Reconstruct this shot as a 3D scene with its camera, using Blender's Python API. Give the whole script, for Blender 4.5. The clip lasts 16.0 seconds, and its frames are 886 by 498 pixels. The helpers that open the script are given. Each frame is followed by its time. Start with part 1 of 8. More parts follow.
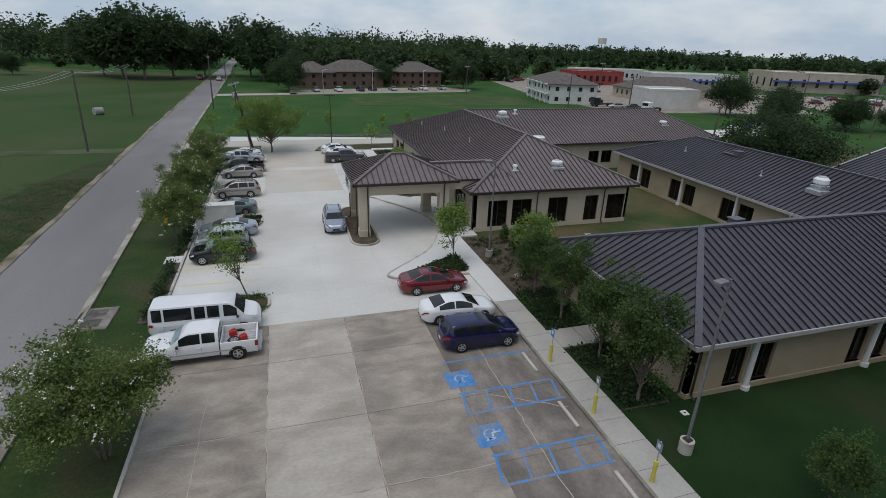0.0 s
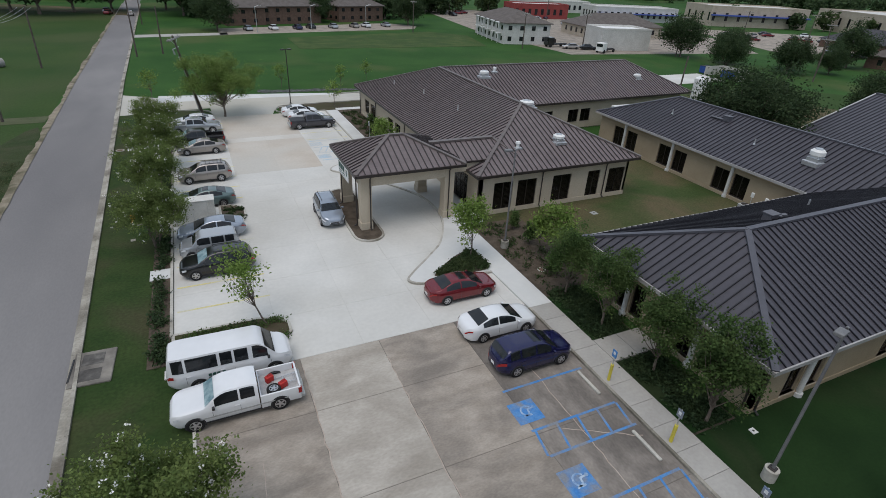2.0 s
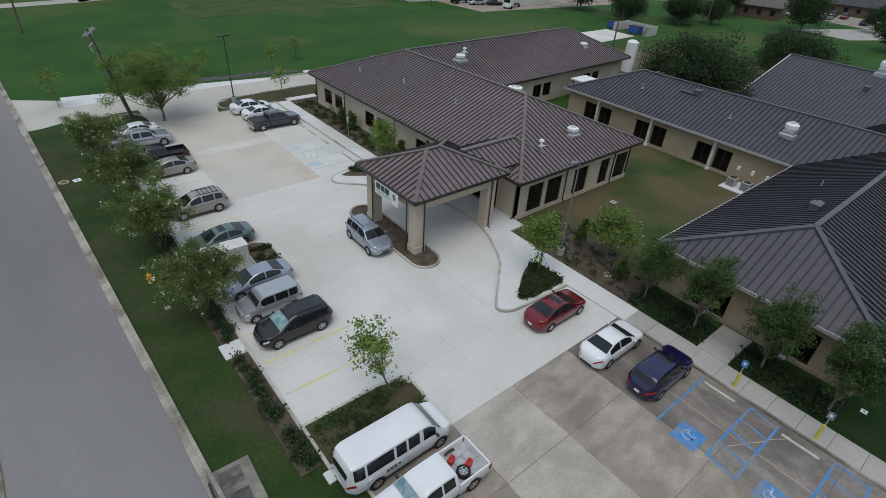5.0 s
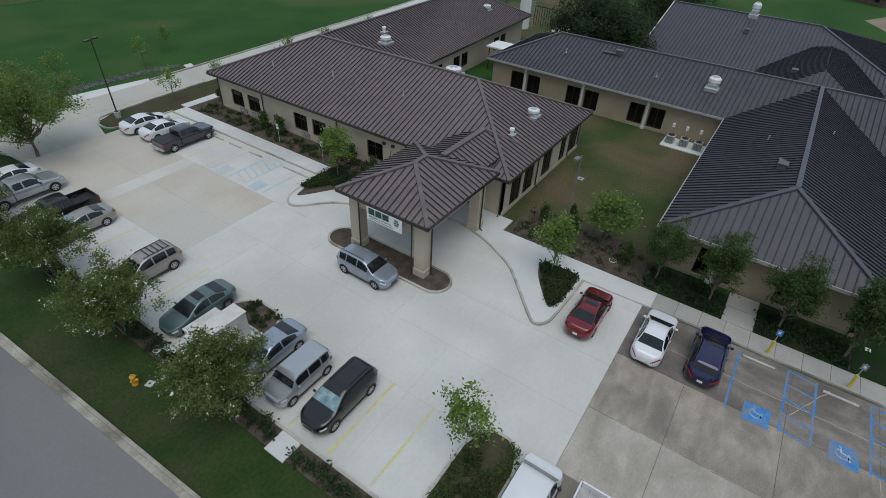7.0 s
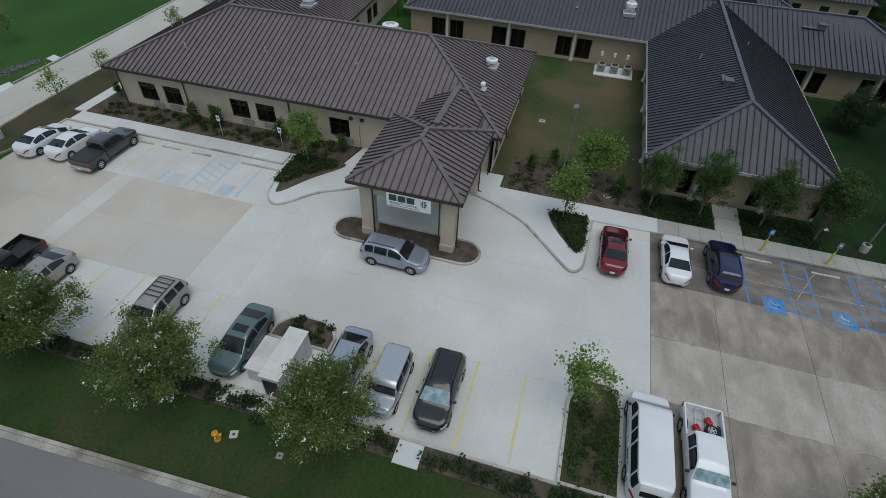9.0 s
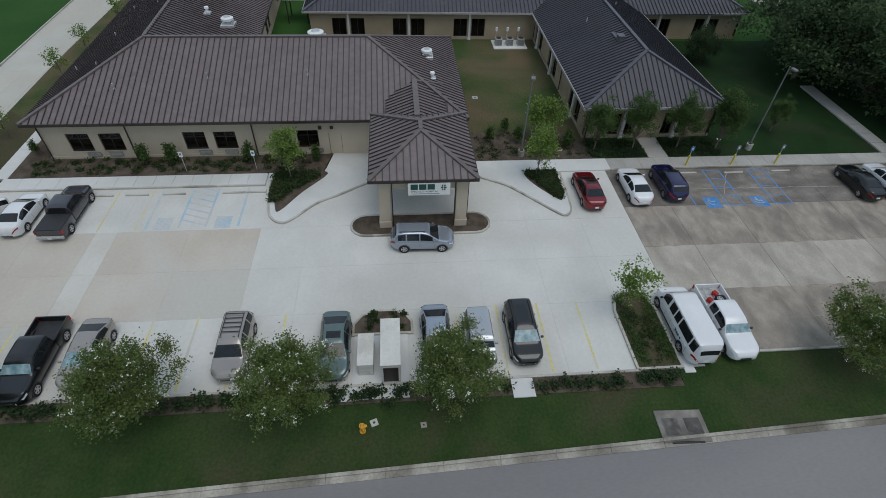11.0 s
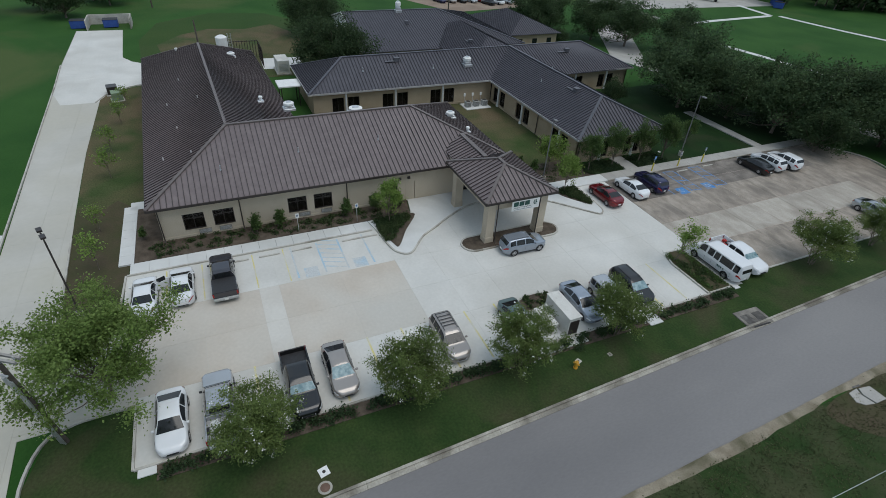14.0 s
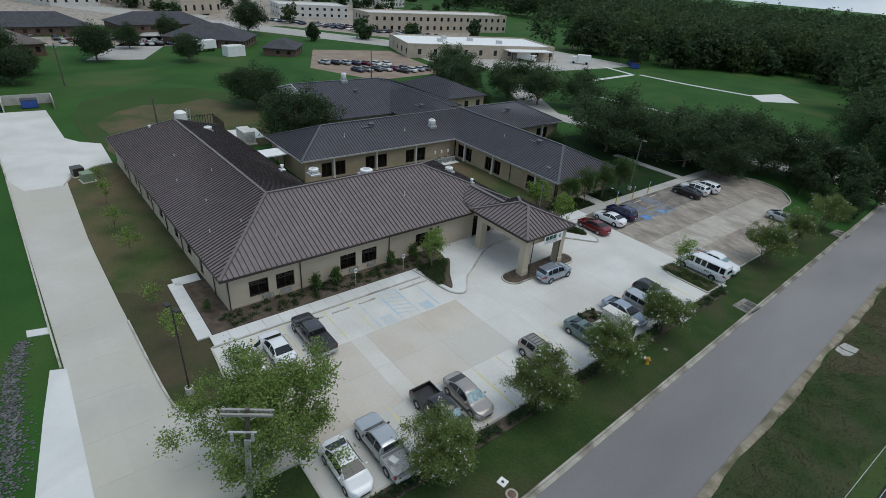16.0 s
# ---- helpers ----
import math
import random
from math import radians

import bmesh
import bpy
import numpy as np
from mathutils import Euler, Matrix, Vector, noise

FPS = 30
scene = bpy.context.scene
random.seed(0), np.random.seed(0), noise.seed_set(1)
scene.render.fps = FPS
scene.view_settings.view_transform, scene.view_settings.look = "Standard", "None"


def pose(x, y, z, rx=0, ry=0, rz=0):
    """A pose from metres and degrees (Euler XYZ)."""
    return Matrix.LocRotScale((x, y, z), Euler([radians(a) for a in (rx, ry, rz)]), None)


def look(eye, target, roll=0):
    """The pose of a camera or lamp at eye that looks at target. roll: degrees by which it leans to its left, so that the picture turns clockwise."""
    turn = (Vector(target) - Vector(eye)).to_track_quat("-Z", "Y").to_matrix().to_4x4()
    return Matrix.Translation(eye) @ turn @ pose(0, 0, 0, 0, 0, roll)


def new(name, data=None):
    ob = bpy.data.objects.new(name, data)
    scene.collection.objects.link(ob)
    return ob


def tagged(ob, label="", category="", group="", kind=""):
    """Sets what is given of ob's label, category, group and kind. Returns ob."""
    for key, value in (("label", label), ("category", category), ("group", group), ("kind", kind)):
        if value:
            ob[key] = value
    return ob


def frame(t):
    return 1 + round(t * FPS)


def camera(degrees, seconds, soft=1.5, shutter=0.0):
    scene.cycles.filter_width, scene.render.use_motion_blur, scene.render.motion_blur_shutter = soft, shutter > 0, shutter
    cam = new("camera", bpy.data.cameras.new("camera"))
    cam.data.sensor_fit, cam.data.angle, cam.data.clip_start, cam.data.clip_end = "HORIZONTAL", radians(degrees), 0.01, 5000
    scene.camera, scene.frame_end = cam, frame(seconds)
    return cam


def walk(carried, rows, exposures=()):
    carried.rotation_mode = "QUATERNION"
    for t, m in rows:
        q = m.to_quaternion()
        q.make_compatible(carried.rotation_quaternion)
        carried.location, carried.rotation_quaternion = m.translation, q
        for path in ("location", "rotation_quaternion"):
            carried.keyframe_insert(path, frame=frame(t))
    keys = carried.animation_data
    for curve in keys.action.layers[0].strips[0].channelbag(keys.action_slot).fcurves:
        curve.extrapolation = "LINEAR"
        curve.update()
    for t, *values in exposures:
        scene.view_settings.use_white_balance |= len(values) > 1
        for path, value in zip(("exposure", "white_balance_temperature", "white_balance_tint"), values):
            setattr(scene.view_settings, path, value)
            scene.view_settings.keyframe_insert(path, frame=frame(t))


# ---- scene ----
cam = camera(81.5, 16.0, soft=0.8)
PATH = [
    (0, (0.855, 3.213, 16.006), (1.418, 4.98, 15.257), 2.1),
    (0.5, (0.378, 4.705, 16.677), (0.988, 6.431, 15.871), 2.4),
    (1, (-0.455, 6.176, 17.4), (0.196, 7.858, 16.537), 2.5),
    (1.5, (-1.756, 7.772, 18.169), (-1.055, 9.403, 17.248), 2.7),
    (2, (-3.354, 9.308, 18.841), (-2.592, 10.885, 17.874), 3.0),
    (2.5, (-5.212, 10.795, 19.455), (-4.391, 12.321, 18.457), 3.2),
    (3, (-7.126, 12.254, 20.056), (-6.241, 13.729, 19.035), 3.4),
    (3.5, (-8.896, 13.795, 20.596), (-7.955, 15.218, 19.552), 3.6),
    (4, (-10.349, 15.365, 21.099), (-9.363, 16.743, 20.037), 3.6),
    (4.2, (-10.858, 16.087, 21.203), (-9.853, 17.447, 20.135), 3.7),
    (6.3, (-14.74, 25.858, 23.234), (-13.477, 26.863, 22.054), 3.1),
    (6.5, (-14.973, 26.871, 23.325), (-13.682, 27.831, 22.137), 3.0),
    (7, (-15.468, 29.433, 23.637), (-14.131, 30.275, 22.412), 3.3),
    (7.5, (-16.1, 31.808, 23.912), (-14.73, 32.533, 22.648), 3.0),
    (8, (-16.806, 34.186, 24.169), (-15.422, 34.805, 22.864), 3.0),
    (8.5, (-17.584, 36.589, 24.432), (-16.192, 37.092, 23.086), 2.8),
    (9, (-18.337, 39.011, 24.654), (-16.93, 39.373, 23.279), 2.8),
    (9.2, (-18.646, 40.035, 24.709), (-17.234, 40.335, 23.325), 2.8),
    (11.3, (-23.92, 51.497, 26.838), (-22.506, 51.277, 25.441), 2.4),
    (11.5, (-24.531, 52.749, 26.963), (-23.127, 52.488, 25.563), 2.5),
    (12, (-26.097, 56.242, 27.397), (-24.709, 55.905, 25.997), 3.0),
    (12.5, (-27.306, 60.154, 27.804), (-25.913, 59.748, 26.427), 3.2),
    (13, (-28.027, 64.183, 28.152), (-26.608, 63.697, 26.83), 3.5),
    (13.5, (-28.619, 68.49, 28.54), (-27.163, 67.903, 27.301), 3.5),
    (14, (-28.728, 72.737, 28.833), (-27.267, 72.036, 27.661), 3.7),
    (14.5, (-28.459, 77.04, 29.075), (-27.009, 76.22, 27.968), 4.0),
    (15, (-27.693, 81.257, 29.234), (-26.279, 80.302, 28.191), 4.3),
    (15.5, (-26.442, 85.497, 29.328), (-25.065, 84.445, 28.328), 4.5),
    (16, (-24.933, 89.543, 29.406), (-23.592, 88.412, 28.446), 4.6),
]
TONE = [(0, -0.02, 6500, 10), (2, 0.12, 6500, 10), (4, 0.08, 6450, 9), (7, -0.1, 6300, 6), (9, -0.2, 6250, 6), (11.5, -0.14, 6250, 6), (13.5, -0.02, 6250, 5), (16, 0.04, 6250, 5)]
walk(cam, [(t, look(eye, target, roll)) for t, eye, target, roll in PATH], TONE)


# ---- light ----
world = bpy.data.worlds.new("sky")
scene.world = world
world.use_nodes = True
wn, wl = world.node_tree.nodes, world.node_tree.links
wn.clear()
w_out = wn.new("ShaderNodeOutputWorld")
w_bg = wn.new("ShaderNodeBackground")
w_sky = wn.new("ShaderNodeTexSky")
w_sky.sky_type = "NISHITA"
w_sky.sun_disc = False
w_sky.sun_elevation, w_sky.sun_rotation = radians(58), radians(200)
w_sky.air_density, w_sky.dust_density = 1.2, 0.6
w_noise = wn.new("ShaderNodeTexNoise")
w_noise.inputs["Scale"].default_value = 4.5
w_noise.inputs["Detail"].default_value = 7.0
w_noise.inputs["Roughness"].default_value = 0.55
w_ramp = wn.new("ShaderNodeValToRGB")
w_ramp.color_ramp.elements[0].position, w_ramp.color_ramp.elements[0].color = 0.40, (0.0, 0.0, 0.0, 1)
w_ramp.color_ramp.elements[1].position, w_ramp.color_ramp.elements[1].color = 0.62, (1.0, 1.0, 1.0, 1)
w_cloud = wn.new("ShaderNodeMixRGB")
w_cloud.inputs["Color1"].default_value = (3.2, 4.1, 5.3, 1)
w_cloud.inputs["Color2"].default_value = (5.1, 5.55, 6.2, 1)
w_mix = wn.new("ShaderNodeMixRGB")
w_mix.inputs["Fac"].default_value = 0.88
w_bg.inputs["Strength"].default_value = 0.12
w_co = wn.new("ShaderNodeTexCoord")
w_map = wn.new("ShaderNodeMapping")
w_map.inputs["Scale"].default_value = (1.0, 1.0, 2.6)
wl.new(w_co.outputs["Generated"], w_map.inputs["Vector"])
wl.new(w_map.outputs["Vector"], w_noise.inputs["Vector"])
wl.new(w_noise.outputs["Fac"], w_ramp.inputs["Fac"])
wl.new(w_ramp.outputs["Color"], w_cloud.inputs["Fac"])
wl.new(w_sky.outputs["Color"], w_mix.inputs["Color1"])
wl.new(w_cloud.outputs["Color"], w_mix.inputs["Color2"])
wl.new(w_mix.outputs["Color"], w_bg.inputs["Color"])
wl.new(w_bg.outputs["Background"], w_out.inputs["Surface"])

sun_data = bpy.data.lights.new("sun", "SUN")
sun_data.energy, sun_data.angle, sun_data.color = 1.4, radians(45), (1.0, 0.92, 0.86)
sun_ob = new("sun", sun_data)
sun_ob.matrix_world = look((0, 0, 80), (25, 18, 0))
scene.view_settings.exposure = 0.0

# ---- materials ----
MATS = {}


def mat(name, a, b=None, rough=0.8, metal=0.0, scale=1.0, fine=18.0, bump=0.15, c=None, cover=0.5, island=0.0, obj=0.0, coat=0.0, stretch=None, grain=0.5, soft=1.0):
    """Two colours mixed by broad noise, grain by fine noise, an optional third colour in patches."""
    if name in MATS:
        return MATS[name]
    m = bpy.data.materials.new(name)
    m.use_nodes = True
    n, l = m.node_tree.nodes, m.node_tree.links
    bs = n["Principled BSDF"]
    b = b or tuple(0.82 * v for v in a)
    co = n.new("ShaderNodeTexCoord")
    geo_pos = n.new("ShaderNodeNewGeometry")
    vec = geo_pos.outputs["Position"]
    if stretch:
        mp = n.new("ShaderNodeMapping")
        mp.inputs["Scale"].default_value = stretch
        l.new(vec, mp.inputs["Vector"])
        vec = mp.outputs["Vector"]
    n1 = n.new("ShaderNodeTexNoise")
    n1.inputs["Scale"].default_value, n1.inputs["Detail"].default_value = scale, 5.0
    n2 = n.new("ShaderNodeTexNoise")
    n2.inputs["Scale"].default_value, n2.inputs["Detail"].default_value = fine, 3.0
    l.new(vec, n1.inputs["Vector"])
    l.new(vec, n2.inputs["Vector"])
    r1 = n.new("ShaderNodeValToRGB")
    r1.color_ramp.elements[0].position, r1.color_ramp.elements[0].color = 0.34, (*a, 1)
    r1.color_ramp.elements[1].position, r1.color_ramp.elements[1].color = 0.66, (*b, 1)
    l.new(n1.outputs["Fac"], r1.inputs["Fac"])
    col = r1.outputs["Color"]
    if c:
        n3 = n.new("ShaderNodeTexNoise")
        n3.inputs["Scale"].default_value, n3.inputs["Detail"].default_value = scale * 0.37, 6.0
        n3.inputs["Distortion"].default_value = 0.6
        l.new(vec, n3.inputs["Vector"])
        r3 = n.new("ShaderNodeValToRGB")
        r3.color_ramp.elements[0].position, r3.color_ramp.elements[0].color = cover - 0.06 * soft, (1, 1, 1, 1)
        r3.color_ramp.elements[1].position, r3.color_ramp.elements[1].color = cover + 0.08 * soft, (0, 0, 0, 1)
        l.new(n3.outputs["Fac"], r3.inputs["Fac"])
        mx = n.new("ShaderNodeMixRGB")
        mx.inputs["Color2"].default_value = (*c, 1)
        l.new(r3.outputs["Color"], mx.inputs["Fac"])
        l.new(col, mx.inputs["Color1"])
        col = mx.outputs["Color"]
    g = n.new("ShaderNodeMath")
    g.operation, g.inputs[1].default_value, g.inputs[2].default_value = "MULTIPLY_ADD", grain, 1 - grain / 2
    l.new(n2.outputs["Fac"], g.inputs[0])
    val = g.outputs["Value"]
    for amount, kind in ((island, "island"), (obj, "obj")):
        if amount:
            src = geo_pos.outputs["Random Per Island"] if kind == "island" else n.new("ShaderNodeObjectInfo").outputs["Random"]
            k = n.new("ShaderNodeMath")
            k.operation, k.inputs[1].default_value, k.inputs[2].default_value = "MULTIPLY_ADD", 2 * amount, 1 - amount
            l.new(src, k.inputs[0])
            k2 = n.new("ShaderNodeMath")
            k2.operation = "MULTIPLY"
            l.new(val, k2.inputs[0])
            l.new(k.outputs["Value"], k2.inputs[1])
            val = k2.outputs["Value"]
    mm = n.new("ShaderNodeMixRGB")
    mm.blend_type, mm.inputs["Fac"].default_value = "MULTIPLY", 1.0
    l.new(col, mm.inputs["Color1"])
    l.new(val, mm.inputs["Color2"])
    l.new(mm.outputs["Color"], bs.inputs["Base Color"])
    bs.inputs["Roughness"].default_value, bs.inputs["Metallic"].default_value = rough, metal
    bs.inputs["Coat Weight"].default_value = coat
    bs.inputs["Specular IOR Level"].default_value = 0.5 if rough < 0.7 else 0.18
    bs.inputs["Coat Roughness"].default_value = 0.05
    if bump:
        bp = n.new("ShaderNodeBump")
        bp.inputs["Strength"].default_value, bp.inputs["Distance"].default_value = bump, 0.03
        l.new(n2.outputs["Fac"], bp.inputs["Height"])
        l.new(bp.outputs["Normal"], bs.inputs["Normal"])
    MATS[name] = m
    return m


def leaf_mat(name, a, b):
    m = mat(name, a, b, rough=0.75, scale=0.8, fine=6.0, bump=0, island=0.34, obj=0.10)
    n, l = m.node_tree.nodes, m.node_tree.links
    bs, out = n["Principled BSDF"], n["Material Output"]
    tr = n.new("ShaderNodeBsdfTranslucent")
    sh = n.new("ShaderNodeMixShader")
    sh.inputs["Fac"].default_value = 0.45
    l.new(bs.inputs["Base Color"].links[0].from_socket, tr.inputs["Color"])
    l.new(bs.outputs["BSDF"], sh.inputs[1])
    l.new(tr.outputs["BSDF"], sh.inputs[2])
    l.new(sh.outputs["Shader"], out.inputs["Surface"])
    return m


GRASS = mat("grass", (0.020, 0.066, 0.011), (0.034, 0.090, 0.017), rough=0.95, scale=0.09, fine=5.0, bump=0.6, c=(0.060, 0.090, 0.026), cover=0.38)
LAWN = mat("shaded_lawn", (0.022, 0.045, 0.011), (0.035, 0.057, 0.016), rough=0.95, scale=0.5, fine=6.0, bump=0.8, c=(0.056, 0.054, 0.027), cover=0.39, soft=1.8, grain=1.0)
# grass green with shade put into the colour, well below the other lawns
DARKLAWN = mat("shade_darkened_lawn", (0.009, 0.027, 0.006), (0.014, 0.037, 0.009), rough=0.95, scale=0.4, fine=7.0, bump=0.6, c=(0.022, 0.034, 0.013), cover=0.40)
DRYLAWN = mat("thin_lawn", (0.036, 0.062, 0.017), (0.058, 0.077, 0.027), rough=0.95, scale=0.35, fine=6.0, bump=0.8, c=(0.112, 0.088, 0.050), cover=0.48, soft=1.8, grain=1.1)
FIELD = mat("olive_field", (0.026, 0.060, 0.012), (0.040, 0.071, 0.017), rough=0.95, scale=0.06, fine=4.0, bump=0.6, c=(0.062, 0.076, 0.030), cover=0.40, soft=2.0, grain=0.8)
TRACK = mat("pale_track", (0.085, 0.095, 0.050), (0.12, 0.12, 0.072), rough=0.95, scale=0.3, fine=5.0, bump=0.5, c=(0.040, 0.065, 0.022), cover=0.45, soft=2.0)
SANDY = mat("sandy_grass", (0.019, 0.041, 0.010), (0.029, 0.050, 0.014), rough=0.95, scale=0.8, fine=9.0, bump=0.8, c=(0.060, 0.060, 0.032), cover=0.42, soft=2.4, grain=0.9)
DUST = mat("sandy_soil", (0.29, 0.255, 0.195), (0.20, 0.17, 0.125), rough=1.0, scale=0.9, fine=11.0, bump=0.6, c=(0.09, 0.085, 0.05), cover=0.42, soft=1.5)
BARE = mat("bare_soil_lawn", (0.075, 0.060, 0.038), (0.055, 0.056, 0.026), rough=0.95, scale=0.5, fine=6.0, bump=0.6, c=(0.036, 0.056, 0.017), cover=0.37, soft=1.6)
CRACK = mat("crack_filler", (0.36, 0.29, 0.24), (0.44, 0.38, 0.33), rough=0.95, scale=2.0, fine=20, bump=0.3)
MULCH = mat("mulch", (0.066, 0.052, 0.040), (0.115, 0.092, 0.070), rough=1.0, scale=1.6, fine=22, bump=1.0)
ASPHALT = mat("asphalt", (0.196, 0.189, 0.188), (0.234, 0.225, 0.220), rough=0.9, scale=0.18, fine=9, bump=0.2, c=(0.160, 0.155, 0.156), cover=0.42, soft=1.8, grain=0.22, stretch=(1, 0.35, 1))
NEWCON = mat("new_concrete", (0.565, 0.56, 0.53), (0.625, 0.615, 0.58), rough=0.85, scale=0.30, fine=4.0, bump=0.06, c=(0.49, 0.478, 0.44), cover=0.44, soft=2.2, obj=0.02, grain=0.16)
TANCON = mat("tan_concrete", (0.475, 0.42, 0.355), (0.54, 0.495, 0.432), rough=0.85, scale=0.25, fine=4.0, bump=0.06, c=(0.50, 0.48, 0.435), cover=0.46, soft=2.0, obj=0.015, grain=0.15)
DRIVECON = mat("drive_concrete", (0.42, 0.405, 0.36), (0.49, 0.475, 0.43), rough=0.85, scale=0.16, fine=2.0, bump=0.04, c=(0.45, 0.43, 0.37), cover=0.45, obj=0.02, grain=0.1)
BANDCON = mat("band_concrete", (0.53, 0.505, 0.46), (0.58, 0.56, 0.515), rough=0.85, scale=0.3, fine=4.0, bump=0.06, c=(0.49, 0.46, 0.41), cover=0.46, soft=2.2, grain=0.15)
NEWJOINT = mat("new_joint", (0.46, 0.455, 0.43), (0.50, 0.495, 0.47), rough=0.9, scale=1.0)
OLDCON = mat("worn_concrete", (0.265, 0.230, 0.192), (0.36, 0.318, 0.27), rough=0.9, scale=0.8, fine=7.0, bump=0.25, c=(0.195, 0.172, 0.148), cover=0.41, soft=1.8, obj=0.06, stretch=(1.0, 1.8, 1), grain=0.5)
OLDLIGHT = mat("worn_light_concrete", (0.36, 0.33, 0.285), (0.44, 0.405, 0.355), rough=0.9, scale=0.6, fine=5.0, bump=0.2, c=(0.29, 0.26, 0.22), cover=0.42, soft=1.6, obj=0.06, stretch=(1.0, 1.8, 1), grain=0.42)
OLDDARK = mat("stained_concrete", (0.165, 0.147, 0.13), (0.26, 0.233, 0.205), rough=0.9, scale=0.6, fine=5.0, bump=0.2, c=(0.125, 0.112, 0.10), cover=0.43, soft=1.6, obj=0.08, stretch=(1.7, 1.0, 1), grain=0.55)
JOINT = mat("joint_filler", (0.16, 0.145, 0.125), (0.20, 0.185, 0.165), rough=0.95, scale=1.2)
WALK = mat("sidewalk_concrete", (0.56, 0.565, 0.55), (0.62, 0.62, 0.60), rough=0.85, scale=0.3, fine=3.0, bump=0.05, c=(0.50, 0.50, 0.475), cover=0.38, obj=0.02, grain=0.10)
OLDWALK = mat("old_sidewalk", (0.34, 0.328, 0.305), (0.41, 0.395, 0.365), rough=0.9, scale=0.4, fine=6.0, bump=0.15, obj=0.05, grain=0.25)
KERB = mat("kerb_concrete", (0.40, 0.385, 0.345), (0.50, 0.48, 0.43), rough=0.9, scale=0.8, fine=7, bump=0.15, c=(0.25, 0.23, 0.19), cover=0.40, island=0.05)
DIRTKERB = mat("stained_kerb", (0.33, 0.31, 0.265), (0.43, 0.405, 0.35), rough=0.95, scale=0.9, fine=8, bump=0.3, c=(0.16, 0.145, 0.12), cover=0.46, grain=0.7, soft=1.8, island=0.05)
ROOFB = mat("brown_metal_roof", (0.140, 0.112, 0.112), (0.158, 0.128, 0.127), rough=0.48, scale=0.5, fine=2.0, bump=0.02, metal=0.0)
# far darker than the pans: each seam's shadow line is put into its colour
SEAMB = mat("brown_seam_with_shadow", (0.032, 0.025, 0.025), (0.040, 0.032, 0.032), rough=0.5, scale=0.5, fine=2.0, bump=0)
CAPB = mat("brown_ridge_cap", (0.120, 0.100, 0.094), (0.135, 0.113, 0.106), rough=0.45, scale=0.5, fine=2.0, bump=0)
ROOFG = mat("slate_metal_roof", (0.052, 0.049, 0.060), (0.062, 0.058, 0.070), rough=0.48, scale=0.5, fine=2.0, bump=0.02)
# slate seams also carry their shadow lines as near-black colour
SEAMG = mat("slate_seam_with_shadow", (0.012, 0.012, 0.017), (0.017, 0.017, 0.023), rough=0.5, scale=0.5, fine=2.0, bump=0)
CAPG = mat("slate_ridge_cap", (0.070, 0.070, 0.084), (0.080, 0.080, 0.094), rough=0.45, scale=0.5, fine=2.0, bump=0)
STUCCO = mat("cream_stucco", (0.46, 0.395, 0.305), (0.50, 0.435, 0.34), rough=0.92, scale=0.5, fine=25, bump=0.3)
STUCCOT = mat("tan_stucco", (0.33, 0.265, 0.18), (0.38, 0.31, 0.215), rough=0.92, scale=0.5, fine=25, bump=0.3)
SOFFIT = mat("soffit_paint", (0.40, 0.36, 0.30), rough=0.8, bump=0)
BRONZE = mat("dark_bronze_metal", (0.028, 0.022, 0.020), (0.036, 0.029, 0.026), rough=0.4, scale=2, bump=0)
WHITE = mat("white_paint", (0.70, 0.70, 0.68), (0.76, 0.76, 0.74), rough=0.5, scale=1.0, bump=0)
TRIMW = mat("white_trim", (0.60, 0.60, 0.58), (0.66, 0.66, 0.64), rough=0.6, scale=1.0, bump=0)
GALV = mat("galvanised_metal", (0.52, 0.53, 0.54), (0.62, 0.63, 0.64), rough=0.38, metal=0.7, scale=2, bump=0.02)
VENTGREY = mat("taupe_louvre", (0.16, 0.145, 0.13), (0.20, 0.185, 0.165), rough=0.6, scale=3, bump=0.05)
FADEDW = mat("worn_pale_marking", (0.34, 0.46, 0.60), (0.46, 0.54, 0.62), rough=0.85, scale=3, fine=12, bump=0, c=(0.12, 0.24, 0.44), cover=0.45, soft=1.4)
MEADOW = mat("tall_meadow", (0.040, 0.078, 0.019), (0.070, 0.095, 0.030), rough=0.95, scale=0.3, fine=3.0, bump=0.8, c=(0.030, 0.060, 0.016), cover=0.42, soft=2.0, grain=0.8)
BLUEP = mat("blue_marking", (0.055, 0.20, 0.48), (0.11, 0.26, 0.50), rough=0.8, scale=2.5, fine=12, bump=0.1, c=(0.21, 0.23, 0.26), cover=0.46, soft=1.3)
BLUEF = mat("faded_blue_marking", (0.30, 0.46, 0.58), (0.40, 0.50, 0.57), rough=0.85, scale=1.2, fine=9, bump=0, c=(0.48, 0.50, 0.50), cover=0.52)
YELP = mat("faded_yellow_marking", (0.60, 0.53, 0.20), (0.60, 0.55, 0.32), rough=0.85, scale=1.0, fine=9, bump=0, c=(0.52, 0.51, 0.44), cover=0.45)
WHITEP = mat("white_marking", (0.62, 0.64, 0.66), (0.70, 0.72, 0.74), rough=0.8, scale=2, fine=12, bump=0)
YELLOW = mat("yellow_paint", (0.62, 0.52, 0.06), (0.56, 0.47, 0.07), rough=0.55, scale=2, bump=0.05)
HYDRANT = mat("hydrant_paint", (0.66, 0.34, 0.03), (0.58, 0.30, 0.03), rough=0.5, scale=4, bump=0.05)
BARK = mat("bark", (0.13, 0.105, 0.085), (0.20, 0.165, 0.135), rough=0.95, scale=3, fine=20, bump=0.8)
